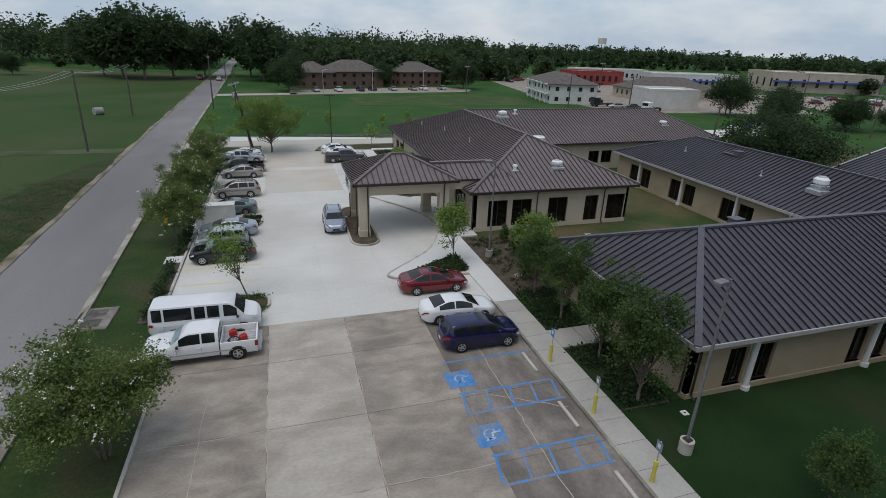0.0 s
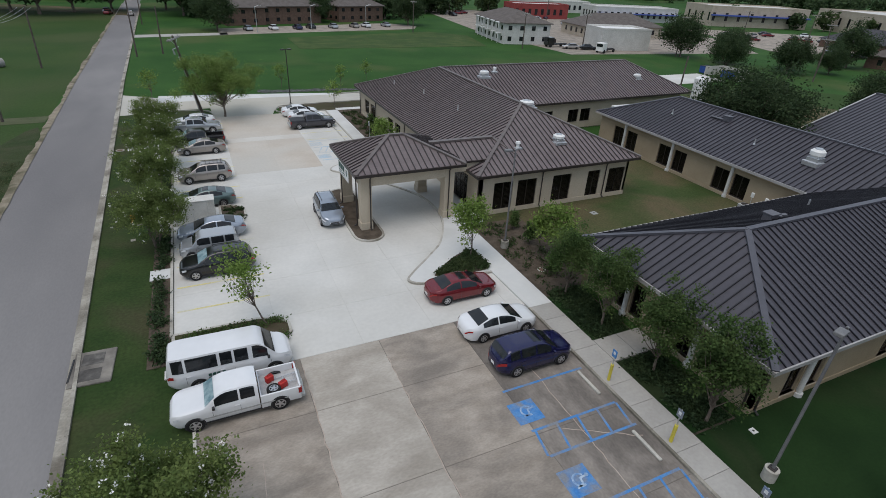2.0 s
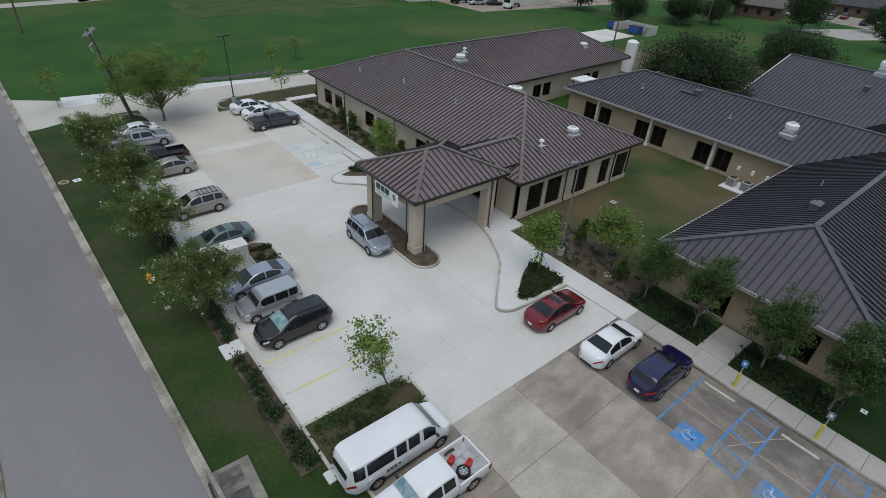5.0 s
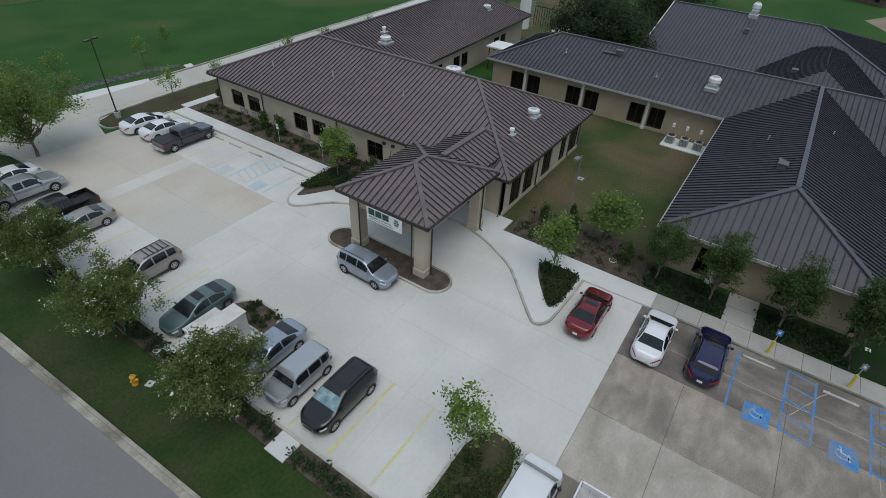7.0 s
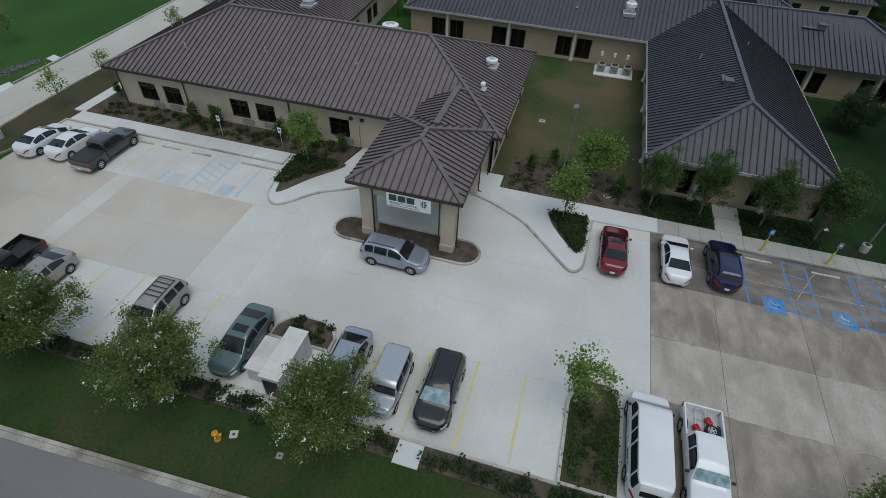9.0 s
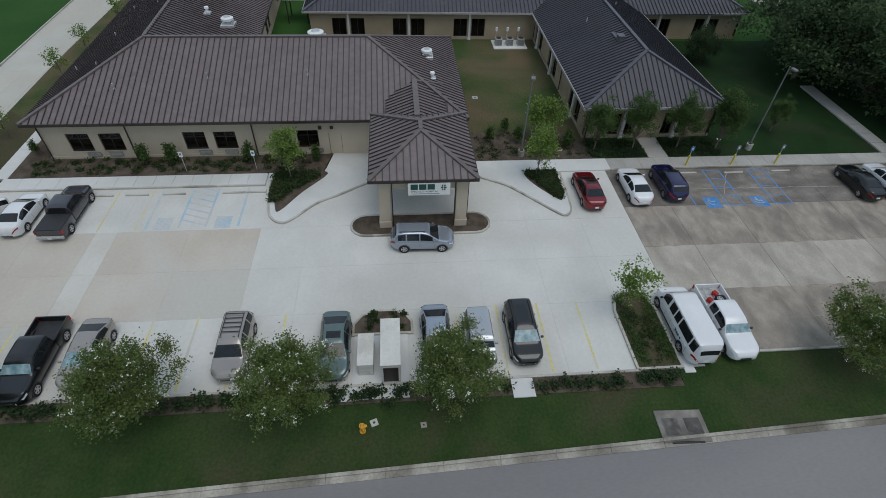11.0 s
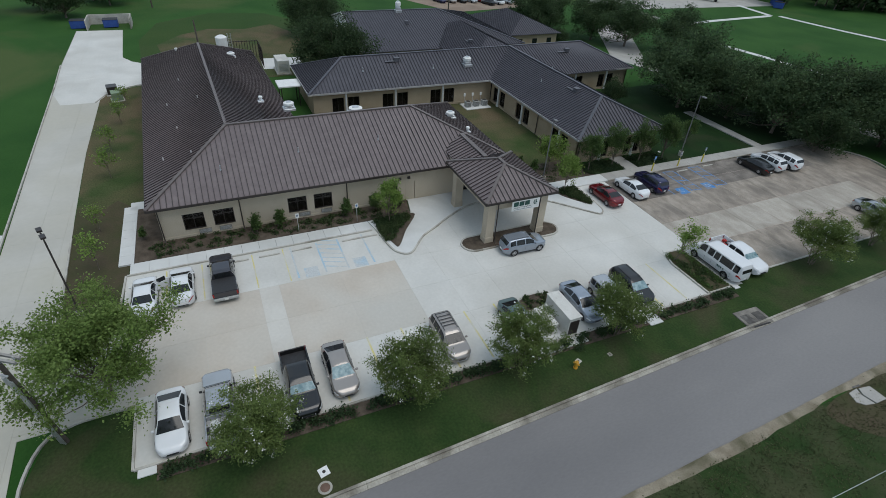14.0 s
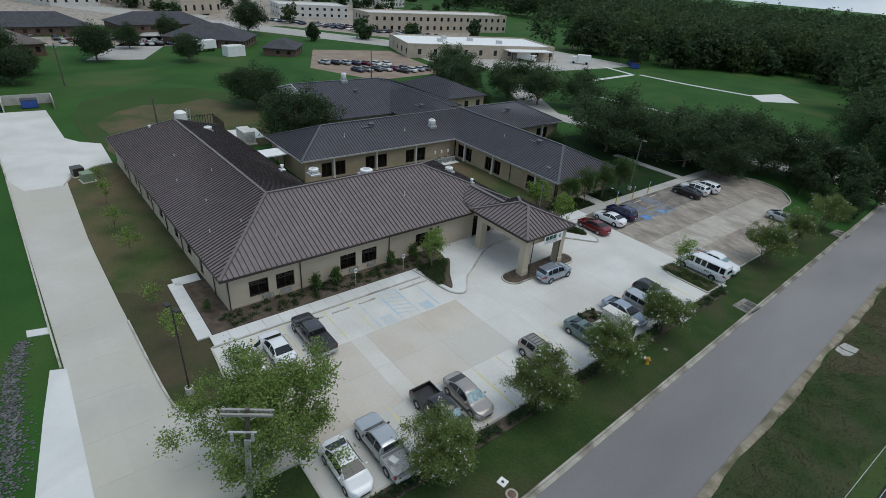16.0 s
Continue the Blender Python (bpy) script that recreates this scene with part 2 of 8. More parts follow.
POLEW = mat("utility_pole_wood", (0.085, 0.070, 0.058), (0.13, 0.11, 0.095), rough=0.95, scale=2, fine=20, bump=0.5)
POLEG = mat("weathered_timber", (0.26, 0.25, 0.235), (0.33, 0.32, 0.30), rough=0.9, scale=3, fine=22, bump=0.4)
LEAF = leaf_mat("crape_leaf", (0.112, 0.162, 0.046), (0.172, 0.222, 0.072))
LEAFY = leaf_mat("young_leaf", (0.140, 0.220, 0.048), (0.205, 0.285, 0.076))
LEAFD = leaf_mat("dark_leaf", (0.038, 0.067, 0.030), (0.066, 0.100, 0.042))
LEAFM = leaf_mat("oak_leaf", (0.060, 0.108, 0.032), (0.100, 0.150, 0.048))
LEAFS = leaf_mat("shade_tree_leaf", (0.140, 0.215, 0.052), (0.215, 0.290, 0.090))
LEAFO = leaf_mat("live_oak_leaf", (0.050, 0.086, 0.040), (0.086, 0.128, 0.056))
FLOWER = mat("white_blossom", (0.70, 0.70, 0.64), (0.78, 0.78, 0.74), rough=0.8, bump=0, island=0.1)
HEDGE = leaf_mat("groundcover_leaf", (0.040, 0.068, 0.025), (0.065, 0.09, 0.036))
TYRE = mat("tyre_rubber", (0.018, 0.018, 0.019), (0.026, 0.026, 0.026), rough=0.85, scale=6, bump=0.1)
PLASTIC = mat("black_plastic", (0.02, 0.02, 0.022), (0.028, 0.028, 0.03), rough=0.6, scale=6, bump=0)
ALLOY = mat("alloy_wheel", (0.50, 0.50, 0.52), (0.58, 0.58, 0.60), rough=0.3, metal=0.8, scale=6, bump=0)
TAILL = mat("red_lens", (0.28, 0.012, 0.012), (0.34, 0.02, 0.02), rough=0.15, scale=6, bump=0)
HEADL = mat("clear_lens", (0.55, 0.57, 0.60), (0.66, 0.68, 0.70), rough=0.12, scale=6, bump=0)
CARGLASS = mat("tinted_car_glass", (0.012, 0.014, 0.016), (0.016, 0.018, 0.020), rough=0.06, scale=3, bump=0)
SHADE = mat("silver_sunshade", (0.10, 0.19, 0.22), (0.30, 0.40, 0.42), rough=0.35, scale=3, bump=0)
RUBBLE = mat("riprap_stone", (0.085, 0.088, 0.092), (0.17, 0.172, 0.175), rough=0.95, scale=1.5, fine=8, bump=0.6, island=0.3)
GRAVEL = mat("tan_gravel", (0.22, 0.168, 0.130), (0.29, 0.23, 0.18), rough=1.0, scale=0.2, fine=6, bump=0.3)
BRICK = mat("brick_far", (0.12, 0.078, 0.06), (0.16, 0.105, 0.082), rough=0.95, scale=1.5, fine=9, bump=0.2)
SHINGLE = mat("shingle_roof", (0.105, 0.092, 0.085), (0.14, 0.125, 0.115), rough=0.95, scale=0.8, fine=5, bump=0.3)
SHINGLED = mat("dark_shingle_roof", (0.055, 0.055, 0.062), (0.075, 0.074, 0.082), rough=0.95, scale=0.8, fine=5, bump=0.3)
OFFWHITE = mat("offwhite_cladding", (0.50, 0.49, 0.46), (0.57, 0.56, 0.53), rough=0.8, scale=0.5, fine=4, bump=0.05)
TANWALL = mat("tan_block_wall", (0.40, 0.34, 0.27), (0.46, 0.40, 0.32), rough=0.9, scale=0.4, fine=4, bump=0.1)
REDWALL = mat("red_cladding", (0.22, 0.045, 0.042), (0.27, 0.06, 0.055), rough=0.7, scale=0.5, bump=0)
BLUEWALL = mat("blue_roofing", (0.05, 0.08, 0.30), (0.06, 0.10, 0.36), rough=0.6, scale=0.5, bump=0)
DUMPBLUE = mat("blue_dumpster_paint", (0.02, 0.06, 0.26), (0.03, 0.08, 0.30), rough=0.6, scale=1.5, bump=0.05)
GREENBOX = mat("green_utility_paint", (0.17, 0.23, 0.14), (0.20, 0.26, 0.16), rough=0.6, scale=2, bump=0)
BOXWHITE = mat("cabinet_paint", (0.56, 0.55, 0.51), (0.62, 0.61, 0.57), rough=0.55, scale=1.5, bump=0, c=(0.48, 0.46, 0.42), cover=0.38)
SIGNGREEN = mat("dark_green_ink", (0.015, 0.075, 0.06), rough=0.6, bump=0)
SIGNGREY = mat("grey_ink", (0.25, 0.30, 0.32), rough=0.6, bump=0)
GREYMETAL = mat("grey_equipment", (0.33, 0.34, 0.33), (0.40, 0.41, 0.40), rough=0.5, scale=3, bump=0.05)
VENTG = mat("slate_vent_metal", (0.085, 0.085, 0.098), (0.11, 0.11, 0.124), rough=0.5, scale=3, bump=0.03)
BLIND = mat("grey_blind", (0.085, 0.08, 0.075), (0.11, 0.105, 0.10), rough=0.8, scale=2, bump=0)
DARKROOM = mat("dim_interior", (0.05, 0.045, 0.04), rough=0.9, bump=0)

GLASS = bpy.data.materials.new("window_glass")
GLASS.use_nodes = True
_g = GLASS.node_tree.nodes["Principled BSDF"]
_g.inputs["Base Color"].default_value = (0.36, 0.35, 0.34, 1)
_g.inputs["Transmission Weight"].default_value = 1.0
_g.inputs["Roughness"].default_value = 0.03
_g.inputs["IOR"].default_value = 1.25


def paint(name, rgb, metal=0.3, rough=0.28):
    return mat(name, rgb, tuple(0.94 * v for v in rgb), rough=rough, metal=metal, scale=0.7, fine=3, bump=0, coat=0.8, grain=0.06)


# ---- mesh helpers ----
def mesh_of(bm, name, material, smooth=0.0):
    me = bpy.data.meshes.new(name)
    bmesh.ops.recalc_face_normals(bm, faces=bm.faces)
    bm.to_mesh(me)
    bm.free()
    me.materials.append(material)
    if smooth:
        for p in me.polygons:
            p.use_smooth = True
        me.set_sharp_from_angle(angle=radians(smooth))
    return me


def part(name, bm, material, parent=None, label="", smooth=0.0):
    ob = new(name, mesh_of(bm, name, material, smooth))
    if parent is not None:
        ob.parent = parent
    return tagged(ob, label)


def share(name, me, parent, m=None, label=""):
    ob = new(name, me)
    ob.parent = parent
    if m is not None:
        ob.matrix_basis = m
    return tagged(ob, label)


def thing(name, label, category, x=0, y=0, z=0, rz=0, group="", kind=""):
    e = new(name)
    e.empty_display_size = 0.3
    e.matrix_basis = pose(x, y, z, 0, 0, rz)
    return tagged(e, label, category, group, kind)


def box(bm, x0, y0, z0, x1, y1, z1):
    v = [bm.verts.new(p) for p in ((x0, y0, z0), (x1, y0, z0), (x1, y1, z0), (x0, y1, z0), (x0, y0, z1), (x1, y0, z1), (x1, y1, z1), (x0, y1, z1))]
    for f in ((3, 2, 1, 0), (4, 5, 6, 7), (0, 1, 5, 4), (1, 2, 6, 5), (2, 3, 7, 6), (3, 0, 4, 7)):
        bm.faces.new([v[i] for i in f])
    return bm


def bbox(x0, y0, z0, x1, y1, z1, bevel=0.0, seg=2):
    bm = box(bmesh.new(), x0, y0, z0, x1, y1, z1)
    if bevel:
        bmesh.ops.bevel(bm, geom=bm.edges[:], offset=bevel, segments=seg, profile=0.5, affect="EDGES")
    return bm


def prism(bm, pts, z0, z1):
    lo = [bm.verts.new((x, y, z0)) for x, y in pts]
    hi = [bm.verts.new((x, y, z1)) for x, y in pts]
    bm.faces.new(hi)
    bm.faces.new(lo[::-1])
    for i in range(len(pts)):
        j = (i + 1) % len(pts)
        bm.faces.new((lo[i], lo[j], hi[j], hi[i]))
    return bm


def tube(bm, a, b, r0, r1=None, n=8, cap=True):
    a, b = Vector(a), Vector(b)
    r1 = r0 if r1 is None else r1
    q = (b - a).to_track_quat("Z", "Y")
    lo = [bm.verts.new(a + q @ Vector((r0 * math.cos(2 * math.pi * i / n), r0 * math.sin(2 * math.pi * i / n), 0))) for i in range(n)]
    hi = [bm.verts.new(b + q @ Vector((r1 * math.cos(2 * math.pi * i / n), r1 * math.sin(2 * math.pi * i / n), 0))) for i in range(n)]
    for i in range(n):
        j = (i + 1) % n
        bm.faces.new((lo[i], lo[j], hi[j], hi[i]))
    if cap:
        bm.faces.new(hi)
        bm.faces.new(lo[::-1])
    return bm


def offset_line(pts, d, closed=False):
    out, n = [], len(pts)
    for i, p in enumerate(pts):
        a = pts[(i - 1) % n] if closed or i else p
        b = pts[(i + 1) % n] if closed or i < n - 1 else p
        t1 = Vector((p[0] - a[0], p[1] - a[1]))
        t2 = Vector((b[0] - p[0], b[1] - p[1]))
        t1 = t1.normalized() if t1.length else t2.normalized()
        t2 = t2.normalized() if t2.length else t1
        t = (t1 + t2).normalized() if (t1 + t2).length else t1
        k = 1 / max(0.5, t.dot(t1))
        out.append((p[0] - t.y * d * k, p[1] + t.x * d * k))
    return out


def ribbon(bm, pts, w, z0, z1, closed=False):
    """A band of the given width along a line, with a top, sides and ends."""
    a, b = offset_line(pts, w / 2, closed), offset_line(pts, -w / 2, closed)
    m = len(pts)
    rows = [[bm.verts.new((*a[i], z0)), bm.verts.new((*a[i], z1)), bm.verts.new((*b[i], z1)), bm.verts.new((*b[i], z0))] for i in range(m)]
    for i in range(m if closed else m - 1):
        p, q = rows[i], rows[(i + 1) % m]
        for k in range(3):
            bm.faces.new((p[k], p[k + 1], q[k + 1], q[k]))
    if not closed:
        bm.faces.new(rows[0])
        bm.faces.new(rows[-1][::-1])
    return bm


def smooth_line(pts, closed=False, steps=5):
    """A Catmull-Rom line through the points."""
    out, n = [], len(pts)
    for i in range(n if closed else n - 1):
        p0, p1 = pts[i - 1] if (closed or i) else pts[0], pts[i]
        p2 = pts[(i + 1) % n]
        p3 = pts[(i + 2) % n] if closed or i + 2 < n else pts[-1]
        for s in range(steps):
            t = s / steps
            out.append(tuple(0.5 * (2 * p1[k] + (p2[k] - p0[k]) * t + (2 * p0[k] - 5 * p1[k] + 4 * p2[k] - p3[k]) * t * t + (3 * p1[k] - p0[k] - 3 * p2[k] + p3[k]) * t ** 3) for k in (0, 1)))
    if not closed:
        out.append(tuple(pts[-1]))
    return out


UNIT = mesh_of(box(bmesh.new(), -0.5, -0.5, -0.5, 0.5, 0.5, 0.5), "unit_block", WHITE)


def unit_for(material, cache={}):
    if material.name not in cache:
        me = UNIT.copy()
        me.materials.clear()
        me.materials.append(material)
        cache[material.name] = me
    return cache[material.name]


def block(name, parent, material, centre, size, rot=None):
    """A small box part on the shared unit mesh."""
    m = Matrix.LocRotScale(Vector(centre), rot, Vector(size))
    return share(name, unit_for(material), parent, m)


# ---- ground ----
bm = bmesh.new()
gx = [-1800, -600, -300, -150, -60, 0, 60, 150, 300, 600, 1800]
vs = [[bm.verts.new((x, y, -0.03)) for y in gx] for x in gx]
for i in range(len(gx) - 1):
    for j in range(len(gx) - 1):
        bm.faces.new((vs[i][j], vs[i + 1][j], vs[i + 1][j + 1], vs[i][j + 1]))
ground = part("ground", bm, GRASS)
tagged(ground, "mown green grass fields with paler worn patches", "grass", kind="structure")


def sheet(name, pts, z0, z1, material, label, category, kind="structure"):
    return tagged(part(name, prism(bmesh.new(), pts, z0, z1), material), label, category, kind=kind)


def near_edge(y):
    return -10.32 - 0.0395 * y if y < 110 else -14.665 - 0.030 * (y - 110)


def far_edge(y):
    return -17.05 - 0.036 * y if y < 110 else -21.01 - 0.026 * (y - 110)


road = sheet("road", [(near_edge(-230), -230), (near_edge(110), 110), (near_edge(420), 420), (far_edge(420), 420), (far_edge(110), 110), (far_edge(-230), -230)], -0.2, -0.005, ASPHALT, "grey asphalt two-lane road with patched worn surface", "road")
for nm, fe, side in (("kerb_east", near_edge, 1), ("kerb_west", far_edge, -1)):
    hi = 0.14 if side > 0 else 0.05
    bm = bmesh.new()
    y = -120.0
    while y < 260:
        y2 = y + 2.985
        x0, x1 = fe(y), fe(y2)
        w = 0.50 if side > 0 else 0.30
        prism(bm, [(x0, y), (x0 + side * w, y), (x1 + side * w, y2), (x1, y2)][::side], -0.1, 0.035)
        prism(bm, [(x0 + side * (w - 0.18), y), (x0 + side * w, y), (x1 + side * w, y2), (x1 + side * (w - 0.18), y2)][::side], -0.1, hi)
        y += 3.0
    tagged(part(nm, bm, DIRTKERB), "stained concrete kerb and gutter beside the road", "kerb", kind="structure")

# verge and thin lawns
sheet("lawn_verge", [(near_edge(2) + 0.47, 2), (-6.1, 2), (-6.1, 31), (-7.0, 36), (-7.0, 81.2), (-2.3, 81.2), (-2.3, 84.5), (-3.2, 86.1), (-6, 86.8), (near_edge(86) + 0.47, 86)], -0.02, 0.012, LAWN, "mown verge of dull green grass beside the road", "grass")
sheet("lawn_court", [(15.2, 31.9), (42.5, 31.9), (42.9, 64.0), (32.6, 64.0), (32.6, 44.5), (15.2, 44.5)], -0.02, 0.012, DRYLAWN, "thin courtyard lawn with bare brown soil patches", "grass")
sheet("lawn_north_corner", [(6.2, 83.2), (12.2, 82.3), (14.2, 82.3), (16.4, 79.2), (25.0, 79.4), (23.5, 81.8), (26.2, 83.9), (24.0, 85.6), (25.5, 87.45), (20, 87.3), (8.4, 86.7), (6.5, 85.9)], -0.02, 0.012, BARE, "bare brown soil strip with thin grass", "grass")
sheet("lawn_north_strip", [(25.0, 79.4), (62.4, 79.6), (63.4, 81.7), (60.2, 86.9), (57.2, 88.3), (34.7, 87.8), (25.5, 87.45), (24.0, 85.6), (26.2, 83.9), (23.5, 81.8)], -0.02, 0.012, DRYLAWN, "thin patchy grass over brown soil beside the wall", "grass")
bm = bmesh.new()
prev = None
wob = random.Random(5)
for k in range(260):
    y = -120 + 1.3 * k
    lo, hi_ = far_edge(y) + wob.uniform(0.0, 0.08), far_edge(y) - 0.42 - wob.uniform(0.0, 0.22) - 0.14 * math.sin(y * 0.31)
    row = (bm.verts.new((lo, y, 0.058)), bm.verts.new((lo - 0.3, y + wob.uniform(-0.3, 0.3), 0.075)), bm.verts.new((hi_ - 0.1, y, 0.012)))
    if prev:
        for j in range(2):
            bm.faces.new((prev[j], row[j], row[j + 1], prev[j + 1]))
    prev = row
bmesh.ops.recalc_face_normals(bm, faces=bm.faces)
tagged(part("soil_west_edge", bm, DUST), "ragged sandy soil washed over the road edge", "soil", kind="structure")
sheet("soil_west_bare", smooth_line([(-18.5, 20), (-18.7, 30), (-19.2, 37.5), (-21.5, 37), (-23.5, 33), (-22, 26), (-21, 19)], True, 4), -0.02, 0.016, BARE, "bare brown soil beside the road", "soil")
sheet("lawn_west_field", [(far_edge(-60) - 0.7, -60), (far_edge(110) - 0.7, 110), (far_edge(235) - 0.7, 235), (-420, 290), (-420, -60)], -0.025, -0.018, FIELD, "olive mown field with uneven paler patches", "grass")
sheet("lawn_road_west", smooth_line([(far_edge(-40) - 0.6, -40), (far_edge(25) - 0.6, 25), (far_edge(80) - 0.6, 80), (-24, 74), (-26.5, 60), (-25, 48), (-27.5, 38), (-24.5, 26), (-26, 12), (-22, -10), (-21, -30)], True, 4), -0.02, 0.010, SANDY, "patchy worn grass with bare sandy soil", "grass")
sheet("lawn_east_field", [(62, 54), (62.5, 80), (74, 83), (90, 84), (104, 81), (112, 70), (110, 58), (100, 50.5), (86, 49)], -0.02, 0.006, FIELD, "olive mown grass behind the buildings", "grass")
sheet("lawn_east_bare", [(62, 58), (62.5, 80), (70, 81.4), (78, 79.6), (86, 80.8), (93, 76.5), (97, 71), (95.5, 64), (99, 58), (91, 54.6), (84, 52), (74, 53.5)], -0.02, 0.010, DRYLAWN, "worn grass with bare brown soil", "grass")

# separate sheet so this lawn can take the shade-darkened grass colour
sheet("lawn_south_east", [(15.2, -9), (41.5, -9), (41.5, 19.6), (15.2, 19.6)], -0.02, 0.012, DARKLAWN, "green mown lawn beside the clinic, its colour darkened for shade", "grass")
# ---- paved lots: a base with separate slabs ----
lot_base = thing("pavement_lot", "concrete parking lot cast in separate slabs with joints", "pavement", kind="structure")
part("joint_base", prism(bmesh.new(), [(-6.9, 31.5), (14.6, 31.5), (14.6, 61), (12.6, 61), (12.6, 82.5), (-2.2, 82.5), (-2.2, 81.2), (-6.9, 81.2)], -0.15, 0.012), NEWJOINT, lot_base)


def slabs(parent, xs, ys, chooser, top=0.022, gap=0.010):
    for i in range(len(xs) - 1):
        for j in range(len(ys) - 1):
            m = chooser((xs[i] + xs[i + 1]) / 2, (ys[j] + ys[j + 1]) / 2)
            if m is None:
                continue
            sx, sy = xs[i + 1] - xs[i] - gap, ys[j + 1] - ys[j] - gap
            block("slab", parent, m, ((xs[i] + xs[i + 1]) / 2, (ys[j] + ys[j + 1]) / 2, top - 0.06), (sx, sy, 0.12))


def new_lot(x, y):
    if -1.5 < x < 7.05 and (60.5 < y < 70.9 or 72.4 < y < 81.2):
        return TANCON
    if -1.5 < x < 7.05 and 70.8 < y < 72.4:
        return BANDCON
    return NEWCON


slabs(lot_base, [-6.9, -1.5, 2.75, 7.05, 12.4], [31.52, 35.6, 40.0, 44.4, 48.8, 53.2, 56.9, 60.4, 65.6, 70.8, 72.4, 76.8, 81.2], new_lot)
slabs(lot_base, [12.4, 14.6], [31.52, 35.6, 40, 44.4, 48.8, 53.2, 57, 61], lambda x, y: NEWCON)
slabs(lot_base, [-2.2, 1.6, 5.4, 9.0, 12.4], [81.2, 82.5], lambda x, y: TANCON if x < 8 else NEWCON)

old_lot = thing("pavement_old_lot", "worn stained concrete parking lot with dark joints", "pavement", kind="structure")
part("joint_base", prism(bmesh.new(), [(-6.0, 7.5), (-5.2, 3.6), (-1.2, 1.6), (-0.5, -3.6), (2.6, -8.0), (7.4, -9.4), (11.2, -7.5), (13.4, -6.0), (13.4, 31.48), (-6.0, 31.48)], -0.15, 0.006), JOINT, old_lot)


part("slab", prism(bmesh.new(), [(-5.95, 7.7), (-5.1, 3.7), (-1.1, 1.7), (-0.4, -3.5), (2.6, -7.9), (7.4, -9.3), (11.2, -7.4), (13.35, -5.9), (13.35, 7.7)], -0.1, 0.014), OLDCON, old_lot)


def old_slab(x, y):
    if y < 0.2 and not 3.6 < x < 8.3 or y < 4.8 and x < -0.8 or y < -4.4:
        return None
    if -0.8 < x < 3.6:
        return OLDLIGHT
    return OLDDARK if x > 8.2 else OLDCON


slabs(old_lot, [-6.0, -0.8, 3.6, 8.3, 13.4], [-9, -4.4, 0.2, 4.8, 9.2, 13.6, 18.0, 22.35, 27.5, 31.5], old_slab, gap=0.03)

# ragged filled cracks along and across the old slabs
crack_rng = random.Random(11)
for x0, y0, x1, y1 in ((-3.7, 6.5, -3.5, 25.5), (-0.8, 5, -0.78, 31), (3.6, 2, 3.6, 30), (10.3, 8, 10.5, 29.5), (-0.8, 18.0, 8.2, 18.0), (3.6, 9.2, 13.2, 9.2), (-6, 22.3, -0.8, 22.35), (9.6, 22.2, 12.9, 20.4)):
    n = max(4, int(math.hypot(x1 - x0, y1 - y0) / 0.45))
    dx, dy = x1 - x0, y1 - y0
    d = math.hypot(dx, dy)
    line = []
    for k in range(n + 1):
        o = crack_rng.uniform(-0.05, 0.05)
        line.append((x0 + dx * k / n - dy / d * o, y0 + dy * k / n + dx / d * o))
    part("crack", ribbon(bmesh.new(), line, crack_rng.uniform(0.03, 0.055), 0.0, 0.0245), CRACK, old_lot)


# north driveway
drive = thing("pavement_drive", "long concrete service driveway with a pale square pad", "pavement", 0, 0.75, kind="structure")
part("joint_base", prism(bmesh.new(), [(near_edge(92) + 0.2, 84.6), (-9.5, 86.6), (-2.4, 86.9), (-2.2, 81.7), (5.2, 81.7), (6.0, 84.6), (8.0, 85.9), (23.4, 86.7), (34.7, 87.1), (56.5, 87.6), (60, 86.2), (62.6, 83.0), (63.0, 80.9), (73.6, 80.9), (76, 83.8), (79, 85.4), (99.0, 86.4), (99.6, 94.6), (76, 94.3), (65, 93.8), (38, 92.6), (22, 91.9), (14.5, 91.6), (-6, 92.6), (near_edge(98) + 0.2, 97.5)][::-1], -0.15, 0.008), DRIVECON, drive)
slabs(drive, [-9, -5, -1, 3.0, 7.0, 11.5, 16, 20.5, 25, 29.5, 34, 38.5, 43, 47.5, 52, 56.5, 61, 66, 71, 75.2], [87.2, 89.3, 91.5], lambda x, y: DRIVECON if x < 56 else NEWCON)
slabs(drive, [61, 66, 71, 75.2], [91.5, 93.6], lambda x, y: NEWCON)
part("pad_base", prism(bmesh.new(), [(56.5, 87.6), (60, 86.2), (62.6, 83), (63, 80.95), (73.6, 80.95), (76, 83.8), (79, 85.4), (99, 86.4), (99.5, 94.5), (76, 94.2), (61.5, 93.5), (56.6, 92)], -0.1, 0.014), NEWCON, drive)
slabs(drive, [75.2, 79, 83, 87, 91, 95, 98.9], [86.4, 89.0, 91.6, 94.2], lambda x, y: NEWCON)
slabs(drive, [-2.0, 1.6, 5.1], [81.8, 87.2], lambda x, y: DRIVECON)
sheet("pavement_apron", [(-9, 92.3), (2.9, 92.0), (11.1, 92.0), (16.0, 92.3), (16.4, 93.3), (11.2, 94.1), (4.4, 95.0), (-9, 96.5)], -0.1, 0.016, WALK, "pale concrete apron beside the driveway", "pavement")
bm = bmesh.new()
ribbon(bm, [(16.2, 92.6), (22, 92.85), (38, 93.45), (65, 94.5), (76, 95.1)], 0.15, -0.1, 0.15)
ribbon(bm, smooth_line([(56.5, 88.4), (60, 86.95), (62.6, 83.75), (63.0, 81.65)]), 0.15, -0.1, 0.13)
tagged(part("kerb_drive", bm, KERB), "concrete kerb along the driveway", "kerb", kind="structure")
sheet("pavement_stub", [(21.5, 92.8), (22.5, 92.8), (22.95, 94.4), (21.9, 94.4)], -0.1, 0.03, WALK, "short concrete drain apron", "pavement")

